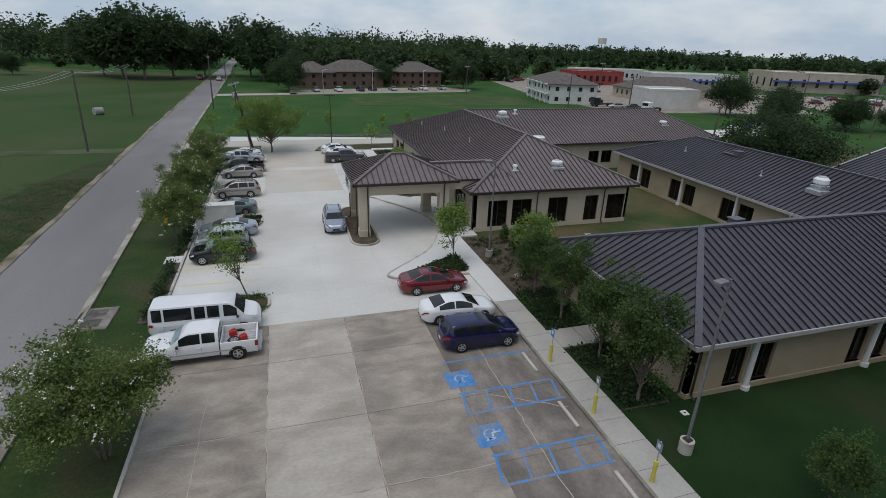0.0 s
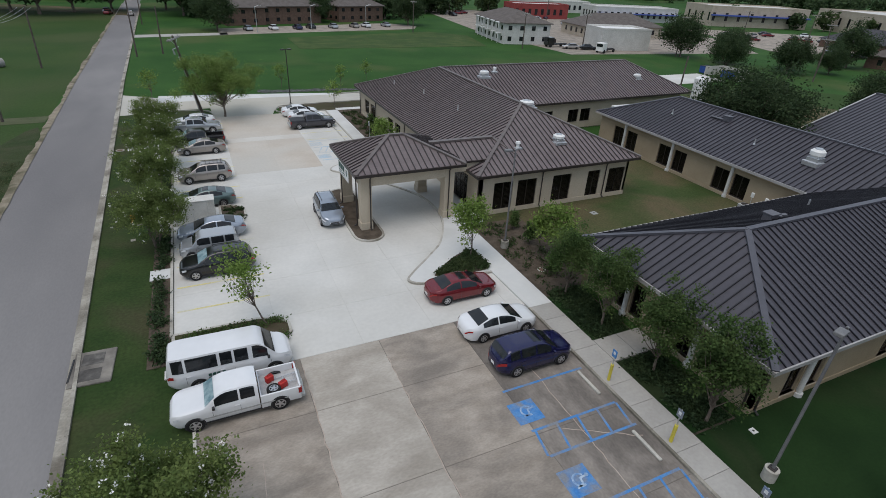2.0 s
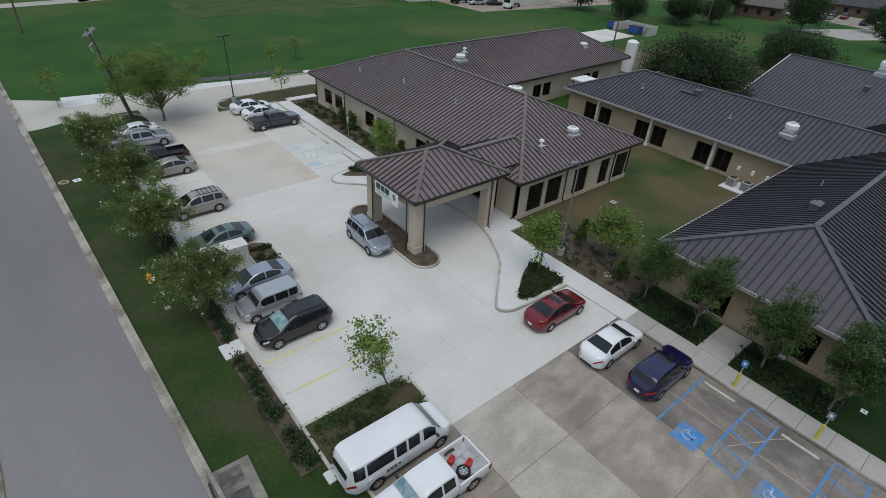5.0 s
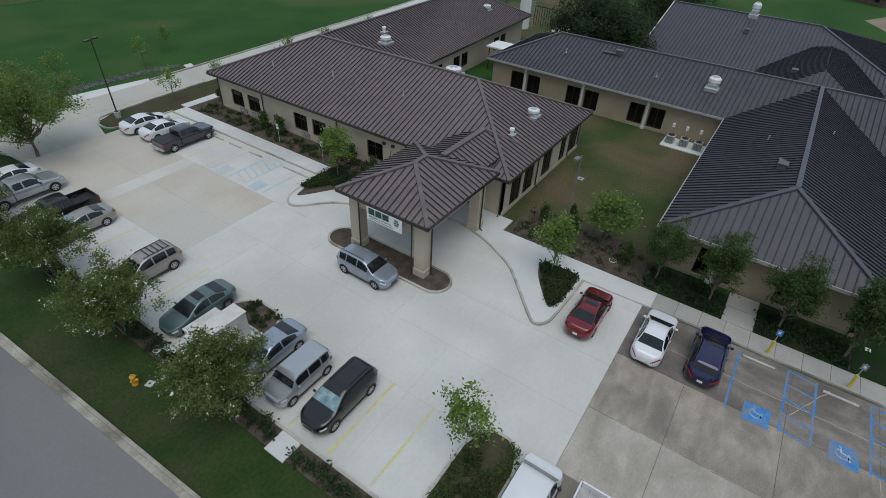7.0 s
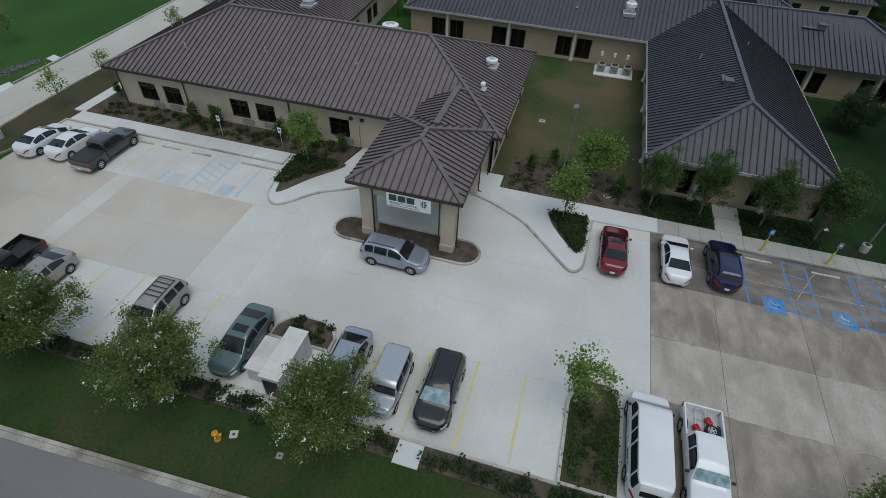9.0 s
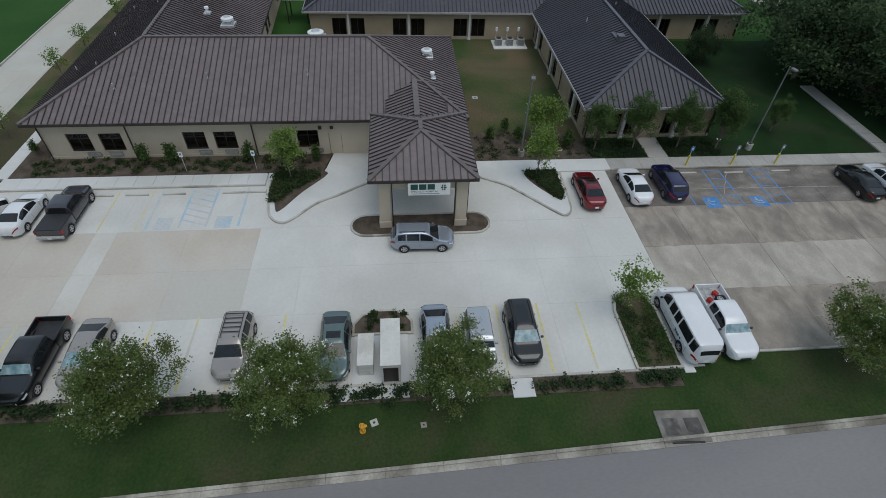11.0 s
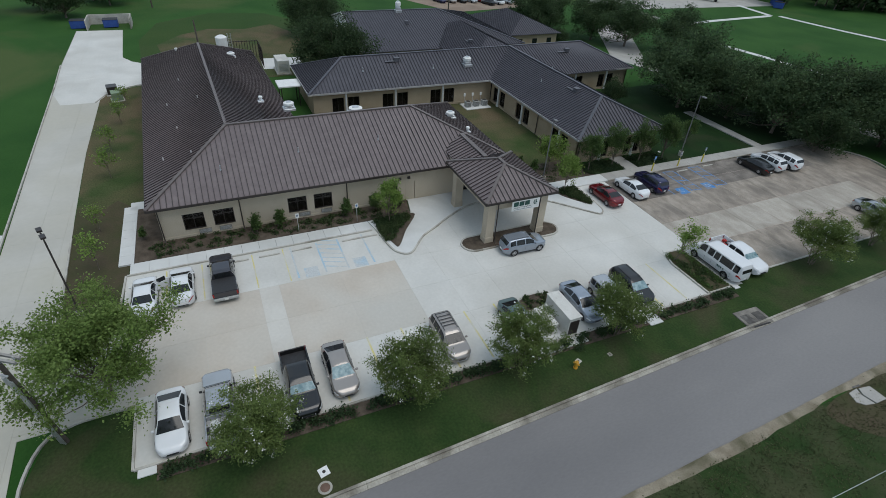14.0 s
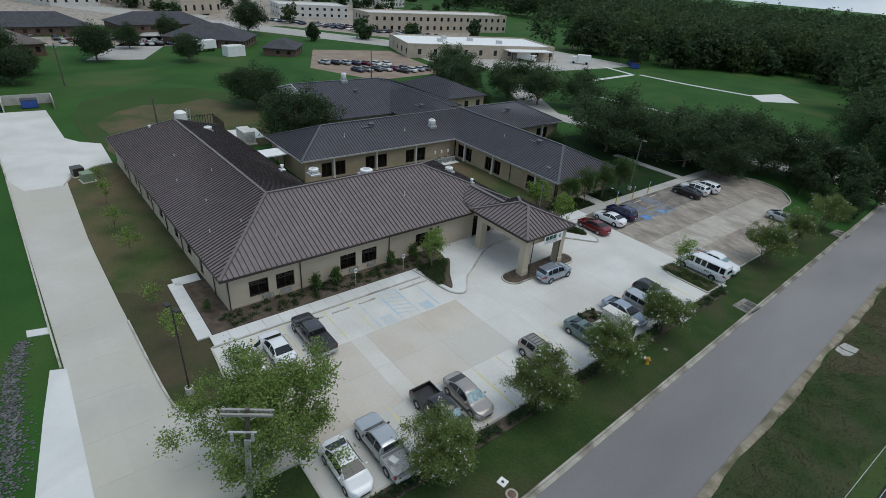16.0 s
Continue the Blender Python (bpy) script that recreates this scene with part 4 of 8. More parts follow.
for y in (74.1, 66.6, 64.4, 75.9, 57.0):
    bm = bmesh.new()
    box(bm, WX - 0.10, y - 0.55, 0.38, WX - 0.045, y + 0.55, 0.80)
    g = part("heat_pump_grille", bm, VENTGREY, hospital, "dull grey louvred wall heat-pump grille")
    for k in range(6):
        block("louvre", g, GREYMETAL, (WX - 0.11, y, 0.43 + 0.062 * k), (0.03, 1.02, 0.02))
for y in (55.5, 56.5):
    block("wall_light", hospital, BRONZE, (WX - 0.09, y, 2.85), (0.18, 0.28, 0.22))

# connector roof and entrance canopy
canopy = thing("entrance_canopy", "drive-through entrance canopy with brown metal hip roof", "canopy")
CZ, CR = 4.95, 6.58
ax0, ax1, ay0, ay1 = 6.05, 15.15, 44.2, 51.95
cw, ce = (9.95, 48.1, CR), (11.2, 48.1, CR)
roof_face(canopy, [(ax0, ay0, CZ), (ax0, ay1, CZ), cw], ROOFB, SEAMB, budget=[60])
roof_face(canopy, [(ax0, ay0, CZ), (ax1, ay0, CZ), ce, cw], ROOFB, SEAMB, budget=[60])
roof_face(canopy, [(ax0, ay1, CZ), (ax1, ay1, CZ), ce, cw], ROOFB, SEAMB, budget=[60])
roof_face(canopy, [(ax1, ay0, CZ), (ax1, ay1, CZ), ce], ROOFB, SEAMB, budget=[60])
for a, b in (((ax0, ay0, CZ), cw), ((ax0, ay1, CZ), cw), ((ax1, ay0, CZ), ce), ((ax1, ay1, CZ), ce), (cw, ce)):
    cap(canopy, a, b, CAPB)
# the link between canopy and main roof
LZ, LR = 4.62, 5.62
ly0, ly1 = 45.65, 50.75
roof_face(canopy, [(13.2, ly0, LZ), (20.9, ly0, LZ), (19.6, 48.2, LR), (13.2, 48.2, LR)], ROOFB, SEAMB, budget=[30])
roof_face(canopy, [(13.2, ly1, LZ), (18.6, ly1, LZ), (19.6, 48.2, LR), (13.2, 48.2, LR)], ROOFB, SEAMB, budget=[30])
cap(canopy, (13.6, 48.2, LR), (19.7, 48.2, LR), CAPB, 0.46)
cap(canopy, (19.6, 48.2, LR), (20.9, ly0, LZ), CAPB, 0.30)
part("gutter", box(bmesh.new(), 15.2, ly0 - 0.07, LZ - 0.16, 20.9, ly0 + 0.03, LZ - 0.02), BRONZE, canopy)
bm = bmesh.new()
box(bm, 14.7, ly0 + 0.1, EZ - 0.2, 19.0, ly1 - 0.1, LZ - 0.06)
part("link_fascia", bm, STUCCO, canopy)
bm = bmesh.new()
box(bm, ax0 + 0.06, ay0 + 0.06, CZ - 0.2, ax1 - 0.06, ay1 - 0.06, CZ - 0.11)
part("soffit", bm, SOFFIT, canopy)
bm = bmesh.new()
for x0, y0, x1, y1 in ((ax0 - 0.06, ay0 - 0.06, ax0 + 0.06, ay1 + 0.06), (ax0, ay0 - 0.06, ax1, ay0 + 0.06), (ax0, ay1 - 0.06, ax1, ay1 + 0.06), (ax1 - 0.06, ay0 - 0.06, ax1 + 0.06, ay1 + 0.06)):
    box(bm, x0, y0, CZ - 0.24, x1, y1, CZ - 0.03)
part("gutter", bm, BRONZE, canopy)
px0, px1, py0, py1 = 6.6, 14.5, 44.8, 51.35
bm = bmesh.new()
for x0, y0, x1, y1 in ((px0, py0 + 0.1, px0 + 0.55, py1 - 0.1), (px0 + 0.1, py0, px1 - 0.1, py0 + 0.55), (px0 + 0.1, py1 - 0.55, px1 - 0.1, py1), (px1 - 0.55, py0 + 0.1, px1, py1 - 0.1)):
    box(bm, x0 + 0.02, y0 + 0.02, 3.75, x1 - 0.02, y1 - 0.02, CZ - 0.21)
part("beam", bm, STUCCO, canopy)
for x, y in ((px0, py0), (px0, py1 - 0.85), (px1 - 0.85, py0), (px1 - 0.85, py1 - 0.85)):
    bm = bmesh.new()
    box(bm, x, y, 0.1, x + 0.85, y + 0.85, CZ - 0.22)
    p_ = part("post", bm, STUCCO, canopy)
    bm = bmesh.new()
    box(bm, x - 0.06, y - 0.06, 0.1, x + 0.91, y + 0.91, 0.72)
    bmesh.ops.bevel(bm, geom=bm.edges[:], offset=0.03, segments=1, affect="EDGES")
    part("post_base", bm, STUCCO, p_)
for x, y, sd in ((px0 + 0.7, py0 - 0.02, (0, -1)), (px0 - 0.02, py0 + 0.95, (-1, 0)), (px0 - 0.02, py1 - 0.98, (-1, 0)), (px1 - 0.5, py0, (0, -1))):
    downspout(canopy, x, y, CZ, sd)

# banner on the canopy beam
banner = thing("banner", "white banner with dark green lettering on the canopy beam", "sign", 6.03, 47.7, 3.62, 90 + 180)
part("sheet", bbox(-1.5, -0.02, 0, 1.5, 0.02, 1.08, 0.008, 1), WHITE, banner)
for x in (-1.32, -0.72, -0.12):
    part("name_bar", box(bmesh.new(), x, -0.034, 0.50, x + 0.52, -0.022, 0.97), SIGNGREEN, banner, "dark green brand bar")
bm = bmesh.new()
for x0, z0, x1, z1 in ((0.62, 0.60, 0.80, 0.70), (0.86, 0.60, 1.04, 0.70), (0.70, 0.42, 0.80, 0.56), (0.86, 0.42, 0.96, 0.56), (0.70, 0.74, 0.80, 0.90), (0.86, 0.74, 0.96, 0.90)):
    box(bm, x0 + 0.2, -0.034, z0, x1 + 0.2, -0.022, z1)
part("cross_emblem", bm, SIGNGREEN, banner)
cu = bpy.data.curves.new("lettering", "FONT")
cu.body, cu.size, cu.extrude, cu.align_x = "SPECIALTY HOSPITAL", 0.20, 0.003, "LEFT"
cu.materials.append(SIGNGREEN)
tx = new("lettering", cu)
tx.parent = banner
tx.matrix_basis = pose(-1.28, -0.026, 0.26, 90, 0, 0)
block("small_print", banner, SIGNGREY, (-0.25, -0.026, 0.14), (2.0, 0.008, 0.05))

# older east building with slate roofs
clinic = thing("clinic_building", "tan stucco clinic with slate grey standing-seam hip roofs", "building")
CE, CRZ = 3.50, 6.45
bud2 = [290]
bnw, bsw = (18.15, 32.75, CE), (18.15, 18.85, CE)
bw, bj = (23.75, 25.75, CRZ), (48.8, 25.75, CRZ)
inw_, ins_ = (41.6, 32.75, CE), (41.2, 18.85, CE)
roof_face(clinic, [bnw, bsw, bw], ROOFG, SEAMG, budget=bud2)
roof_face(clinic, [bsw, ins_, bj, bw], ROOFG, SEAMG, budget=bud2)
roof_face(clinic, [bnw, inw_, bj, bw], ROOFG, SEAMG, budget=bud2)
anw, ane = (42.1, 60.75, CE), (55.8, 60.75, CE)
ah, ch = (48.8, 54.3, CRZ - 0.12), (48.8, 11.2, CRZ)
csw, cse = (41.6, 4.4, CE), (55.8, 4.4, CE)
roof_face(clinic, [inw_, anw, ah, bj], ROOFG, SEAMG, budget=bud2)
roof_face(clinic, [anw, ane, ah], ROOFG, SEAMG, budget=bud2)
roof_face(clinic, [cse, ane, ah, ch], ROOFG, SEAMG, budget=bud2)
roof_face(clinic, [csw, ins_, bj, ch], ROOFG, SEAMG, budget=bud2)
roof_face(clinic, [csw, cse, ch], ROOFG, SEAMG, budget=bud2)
for a, b in ((bnw, bw), (bsw, bw), (bw, bj), (anw, ah), (ane, ah), (ah, ch), (csw, ch), (cse, ch)):
    cap(clinic, a, b, CAPG, 0.34)
GUTTERG = mat("pale_gutter", (0.33, 0.32, 0.31), (0.38, 0.37, 0.36), rough=0.6, scale=1.0, bump=0)
bm = bmesh.new()
box(bm, 18.2, 18.9, CE - 0.2, 42.0, 32.7, CE - 0.1)
box(bm, 42.0, 4.45, CE - 0.2, 55.75, 60.7, CE - 0.1)
part("soffit", bm, SOFFIT, clinic)
for x0, y0, x1, y1 in ((18.05, 18.75, 18.13, 32.85), (18.13, 18.75, 41.2, 18.83), (18.13, 32.77, 41.6, 32.85), (41.50, 4.30, 41.58, 18.75), (42.08, 60.77, 55.8, 60.85), (41.58, 4.30, 55.8, 4.38), (55.82, 4.30, 55.90, 60.85)):
    part("gutter", box(bmesh.new(), x0, y0, CE - 0.2, x1, y1, CE + 0.03), GUTTERG, clinic)
part("gutter", prism(bmesh.new(), [(41.52, 32.8), (41.6, 32.8), (42.1, 60.77), (42.02, 60.77)], CE - 0.2, CE + 0.03), GUTTERG, clinic)
cz = CE - 0.18


def bay_pair(a, b, s, wide=1.15):
    return [(s, s + wide, 0.35, 2.55), (s + wide + 0.55, s + 2 * wide + 0.55, 0.35, 2.55)]


def clinic_wall(a, b, starts, wide=1.15):
    ops = [o for s in starts for o in bay_pair(a, b, s, wide)]
    wall_run(clinic, a, b, 0, cz, ops, STUCCOT)
    va, vb = Vector((*a, 0)), Vector((*b, 0))
    u = (vb - va).normalized()
    out = Vector((u.y, -u.x, 0))
    for o in ops:
        window(clinic, a, b, *o, mull=1, inset=0.15)
    for s in starts:
        c = va + u * (s + wide + 0.275) + out * 0.10
        bm = bmesh.new()
        tube(bm, (c.x, c.y, 0.25), (c.x, c.y, cz), 0.15, n=12)
        tube(bm, (c.x, c.y, 0.0), (c.x, c.y, 0.25), 0.24, n=12)
        part("column", bm, TRIMW, clinic, "white round column between windows", smooth=40)
    q = [va, vb, vb + out * 0.06, va + out * 0.06]
    part("wall_base", prism(bmesh.new(), [(v.x, v.y) for v in q], 0, 0.30), STUCCOT, clinic)


clinic_wall((42.6, 60.1), (42.25, 32.1), [60.1 - 57.45, 60.1 - 50.0, 60.1 - 42.4], 1.70)
clinic_wall((42.0, 32.1), (18.8, 32.1), [0.7, 7.8, 17.3], 1.55)
clinic_wall((18.8, 32.1), (18.8, 19.5), [2.4, 7.6], 1.0)
clinic_wall((18.8, 19.5), (42.25, 19.5), [21.0 - 18.8, 29.4 - 18.8, 36.5 - 18.8], 1.2)
clinic_wall((42.25, 19.5), (42.25, 5.0), [2.0, 8.5], 1.3)
clinic_wall((42.25, 5.0), (55.1, 5.0), [4.0], 1.3)
wall_run(clinic, (55.1, 5.0), (55.1, 60.1), 0, cz, [], STUCCOT)
wall_run(clinic, (55.1, 60.1), (42.6, 60.1), 0, cz, [], STUCCOT)
bm = bmesh.new()
box(bm, 19.1, 19.8, 0.02, 42, 31.8, 0.06)
box(bm, 42.8, 5.3, 0.02, 54.8, 59.8, 0.06)
part("interior_floor", bm, DARKROOM, clinic)
for x, y, sd in ((18.8, 19.8, (-1, 0)), (18.8, 31.9, (-1, 0)), (19.1, 19.5, (0, -1)), (28.2, 32.1, (0, 1))):
    downspout(clinic, x, y, CE, sd)


def hip_house(name, label, x0, y0, x1, y1, eave, ridge, wall_mat, roof_mat, rz=0.0, storeys=1, win=2.2, seams=None, group="", over=0.6):
    """A plain building with a hip roof, window openings as framed recesses on all sides."""
    cx, cy = (x0 + x1) / 2, (y0 + y1) / 2
    e = thing(name, label, "building", cx, cy, 0, rz, group)
    hx, hy = (x1 - x0) / 2, (y1 - y0) / 2
    part("wall", box(bmesh.new(), -hx, -hy, 0, hx, hy, eave - 0.1), wall_mat, e)
    ox, oy = hx + over, hy + over
    run = min(ox, oy)
    r0, r1 = ((-ox + run, 0, ridge), (ox - run, 0, ridge)) if ox > oy else ((0, -oy + run, ridge), (0, oy - run, ridge))
    c = [(-ox, -oy, eave), (ox, -oy, eave), (ox, oy, eave), (-ox, oy, eave)]
    if ox > oy:
        faces = ([c[0], c[1], r1, r0], [c[3], c[2], r1, r0], [c[0], c[3], r0], [c[1], c[2], r1])
    else:
        faces = ([c[0], c[3], r1, r0], [c[1], c[2], r1, r0], [c[0], c[1], r0], [c[3], c[2], r1])
    for f in faces:
        if seams:
            roof_face(e, f, roof_mat, seams)
        else:
            p = [Vector(v) for v in f]
            bm = bmesh.new()
            hi_ = [bm.verts.new(v) for v in p]
            lo_ = [bm.verts.new(v - Vector((0, 0, 0.18))) for v in p]
            bm.faces.new(hi_)
            bm.faces.new(lo_[::-1])
            for i in range(len(p)):
                bm.faces.new((lo_[i], lo_[(i + 1) % len(p)], hi_[(i + 1) % len(p)], hi_[i]))
            part("roof", bm, roof_mat, e)
    if win:
        h = eave / storeys
        for s in range(storeys):
            z = s * h + h * 0.52
            for side in (-1, 1):
                k = -hx + 1.8
                while k < hx - 1.2:
                    block("window", e, CARGLASS, (k, side * hy, z), (1.1, 0.10, h * 0.42))
                    k += win * 1.6
                k = -hy + 1.8
                while k < hy - 1.2:
                    block("window", e, CARGLASS, (side * hx, k, z), (0.10, 1.1, h * 0.42))
                    k += win * 1.6
    return e


hall = thing("clinic_hall", "large slate metal roofed hall with a pale gable behind the clinic", "building")
HE, HR, hx0, hx1, hrx = 3.1, 6.95, 61.5, 89.5, 75.6
hn, hs0, hs1 = 47.5, 14.5, 27.6
ridge_n, ridge_s = (hrx, hn, HR), (hrx, hs1, HR)
roof_face(hall, [(hx0, hs0, HE), (hx0, hn, HE), ridge_n, ridge_s], ROOFG, SEAMG)
roof_face(hall, [(hx1, hs0, HE), (hx1, hn, HE), ridge_n, ridge_s], ROOFG, SEAMG)
roof_face(hall, [(hx0, hs0, HE), (hx1, hs0, HE), ridge_s], ROOFG, SEAMG)
for a, b in ((ridge_n, ridge_s), (ridge_s, (hx0, hs0, HE)), (ridge_s, (hx1, hs0, HE))):
    cap(hall, a, b, CAPG, 0.34)
part("wall", box(bmesh.new(), hx0 + 0.6, hs0 + 0.6, 0, hx1 - 0.6, hn - 0.6, HE - 0.1), STUCCOT, hall)
bm = bmesh.new()
lo_ = [bm.verts.new(p) for p in ((hx0 + 0.6, hn - 0.6, HE - 0.1), (hx1 - 0.6, hn - 0.6, HE - 0.1), (hrx, hn - 0.6, HR - 0.25))]
hi_ = [bm.verts.new(v.co + Vector((0, 0.3, 0))) for v in lo_]
bm.faces.new(lo_)
bm.faces.new(hi_[::-1])
for i in range(3):
    bm.faces.new((lo_[i], lo_[(i + 1) % 3], hi_[(i + 1) % 3], hi_[i]))
part("gable", bm, TRIMW, hall, "pale painted gable end")
for sx, ex in ((hx0, hrx), (hx1, hrx)):
    cap(hall, (sx, hn + 0.02, HE - 0.08), (ex, hn + 0.02, HR - 0.08), TRIMW, 0.10, 0.24)
for k in range(5):
    block("window", hall, CARGLASS, (hx0 + 0.6, 20 + 5.5 * k, 1.5), (0.10, 1.4, 1.5))
hip_house("clinic_porch", "low slate roofed entrance block of the clinic", 66, 4, 84, 15, 3.6, 6.0, STUCCOT, ROOFG, seams=SEAMG)
hip_house("clinic_link", "slate metal roofed link between clinic wings", 50, 19.5, 74.5, 32.0, 3.3, 6.2, STUCCOT, ROOFG, seams=SEAMG)


# ---- vehicles ----
def ring_loft(bm, rings, caps=True):
    vs = [[bm.verts.new(p) for p in r] for r in rings]
    n = len(rings[0])
    for i in range(len(vs) - 1):
        for k in range(n):
            j = (k + 1) % n
            bm.faces.new((vs[i][k], vs[i][j], vs[i + 1][j], vs[i + 1][k]))
    if caps:
        bm.faces.new(vs[0])
        bm.faces.new(vs[-1][::-1])
    return bm


def body_ring(x, w, zt, zb, crown=0.03):
    h = zt - zb
    half = [(0.86 * w, zb), (0.98 * w, zb + 0.12 * h), (w, zb + 0.40 * h), (0.995 * w, zb + 0.68 * h), (0.965 * w, zb + 0.86 * h), (0.89 * w, zt - 0.012), (0.60 * w, zt + crown * 0.6), (0.25 * w, zt + crown)]
    right = [(x, y, z) for y, z in half]
    left = [(x, -y, z) for y, z in half[::-1]]
    return right + left


def make_wheel_meshes():
    bm = bmesh.new()
    prof = [(0.215, -0.10), (0.30, -0.11), (0.33, -0.085), (0.335, 0.0), (0.33, 0.085), (0.30, 0.11), (0.215, 0.10)]
    n = 18
    rows = [[bm.verts.new((r * math.cos(2 * math.pi * i / n), y, r * math.sin(2 * math.pi * i / n))) for r, y in prof] for i in range(n)]
    for i in range(n):
        a, b = rows[i], rows[(i + 1) % n]
        for k in range(len(prof) - 1):
            bm.faces.new((a[k], a[k + 1], b[k + 1], b[k]))
    tyre = mesh_of(bm, "tyre", TYRE, 35)
    bm = bmesh.new()
    tube(bm, (0, -0.06, 0), (0, 0.06, 0), 0.212, n=18)
    back = mesh_of(bm, "hub_back", PLASTIC, 30)
    bm = bmesh.new()
    n = 20
    for i in range(n):
        a0, a1 = 2 * math.pi * i / n, 2 * math.pi * (i + 1) / n
        q = [bm.verts.new((r * math.cos(a), 0.095, r * math.sin(a))) for r, a in ((0.185, a0), (0.222, a0), (0.222, a1), (0.185, a1))]
        bm.faces.new(q)
    for k in range(5):
        a = 2 * math.pi * k / 5
        d, p = Vector((math.cos(a), 0, math.sin(a))), Vector((-math.sin(a), 0, math.cos(a)))
        q = [d * 0.03 + p * 0.045, d * 0.19 + p * 0.030, d * 0.19 - p * 0.030, d * 0.03 - p * 0.045]
        top = [bm.verts.new(v + Vector((0, 0.098, 0))) for v in q]
        lo = [bm.verts.new(v + Vector((0, 0.06, 0))) for v in q]
        bm.faces.new(top)
        for i in range(4):
            bm.faces.new((lo[i], lo[(i + 1) % 4], top[(i + 1) % 4], top[i]))
    tube(bm, (0, 0.05, 0), (0, 0.102, 0), 0.05, n=10)
    rim = mesh_of(bm, "rim", ALLOY, 30)
    return tyre, back, rim


TYRE_ME, BACK_ME, RIM_ME = make_wheel_meshes()

# profile of the top line: (x, z); belt line; ends follow the length
KINDS = {
    "sedan": dict(L=4.82, w=0.92, top=((2.41, 0.52), (2.34, 0.68), (2.10, 0.80), (1.25, 0.95), (0.30, 1.38), (-0.15, 1.46), (-0.80, 1.44), (-1.85, 1.10), (-2.20, 1.06), (-2.36, 0.92), (-2.41, 0.66)), belt=((2.41, 0.50), (2.1, 0.74), (1.2, 0.90), (-1.9, 0.99), (-2.25, 0.96), (-2.41, 0.62)), wt=0.58, zb=0.20, wr=1.0, ax=(1.45, -1.36), wind=(0.42, 1.17), rear=(-1.68, -0.98), side=((-1.38, -0.42), (-0.34, 0.72))),
    "suv": dict(L=4.70, w=0.94, top=((2.35, 0.62), (2.28, 0.84), (2.0, 0.96), (1.22, 1.08), (0.45, 1.56), (0.0, 1.68), (-1.3, 1.68), (-1.85, 1.60), (-2.20, 1.12), (-2.30, 0.98), (-2.35, 0.72)), belt=((2.35, 0.60), (2.0, 0.88), (1.2, 1.02), (-1.9, 1.10), (-2.25, 1.02), (-2.35, 0.68)), wt=0.64, zb=0.24, wr=1.10, ax=(1.42, -1.34), wind=(0.55, 1.16), rear=(-2.14, -1.90), side=((-1.78, -1.22), (-1.12, -0.26), (-0.16, 0.72))),
    "cube": dict(L=4.00, w=0.86, top=((2.0, 0.60), (1.94, 0.84), (1.75, 0.94), (1.12, 1.04), (0.80, 1.48), (0.55, 1.62), (-1.45, 1.63), (-1.80, 1.55), (-1.93, 1.02), (-2.0, 0.70)), belt=((2.0, 0.58), (1.75, 0.88), (1.1, 0.98), (-1.8, 1.02), (-2.0, 0.66)), wt=0.68, zb=0.20, wr=0.95, ax=(1.24, -1.26), wind=(0.84, 1.08), rear=(-1.92, -1.82), side=((-1.62, -1.05), (-0.95, -0.15), (-0.05, 0.78))),
    "pickup": dict(L=5.75, w=0.96, top=((2.875, 0.66), (2.82, 0.94), (2.55, 1.06), (1.42, 1.16), (0.88, 1.60), (0.55, 1.76), (-0.55, 1.77), (-0.84, 1.70), (-0.90, 1.66)), belt=((2.875, 0.64), (2.55, 1.00), (1.4, 1.10), (-0.9, 1.12)), wt=0.68, zb=0.34, wr=1.18, ax=(1.88, -1.78), wind=(0.94, 1.37), rear=None, side=((-0.74, -0.12), (-0.03, 0.98))),
    "van": dict(L=5.85, w=1.00, top=((2.925, 0.66), (2.86, 0.98), (2.62, 1.10), (2.12, 1.22), (1.58, 1.86), (1.30, 2.04), (-2.45, 2.10), (-2.80, 2.02), (-2.90, 1.20), (-2.925, 0.80)), belt=((2.925, 0.64), (2.62, 1.04), (2.1, 1.14), (-2.8, 1.18), (-2.925, 0.76)), wt=0.80, zb=0.32, wr=1.12, ax=(2.0, -1.55), wind=(1.62, 2.07), rear=(-2.895, -2.825), side=((-2.62, -2.12), (-2.0, -0.62), (-0.48, 0.06), (0.18, 0.80), (1.02, 1.72))),
}


def lerp_table(table, x):
    xs = [-p[0] for p in table]
    return float(np.interp(-x, xs, [p[1] for p in table]))


def smooth_table(table, x, h=0.09):
    return (lerp_table(table, x - h) + 2 * lerp_table(table, x) + lerp_table(table, x + h)) / 4


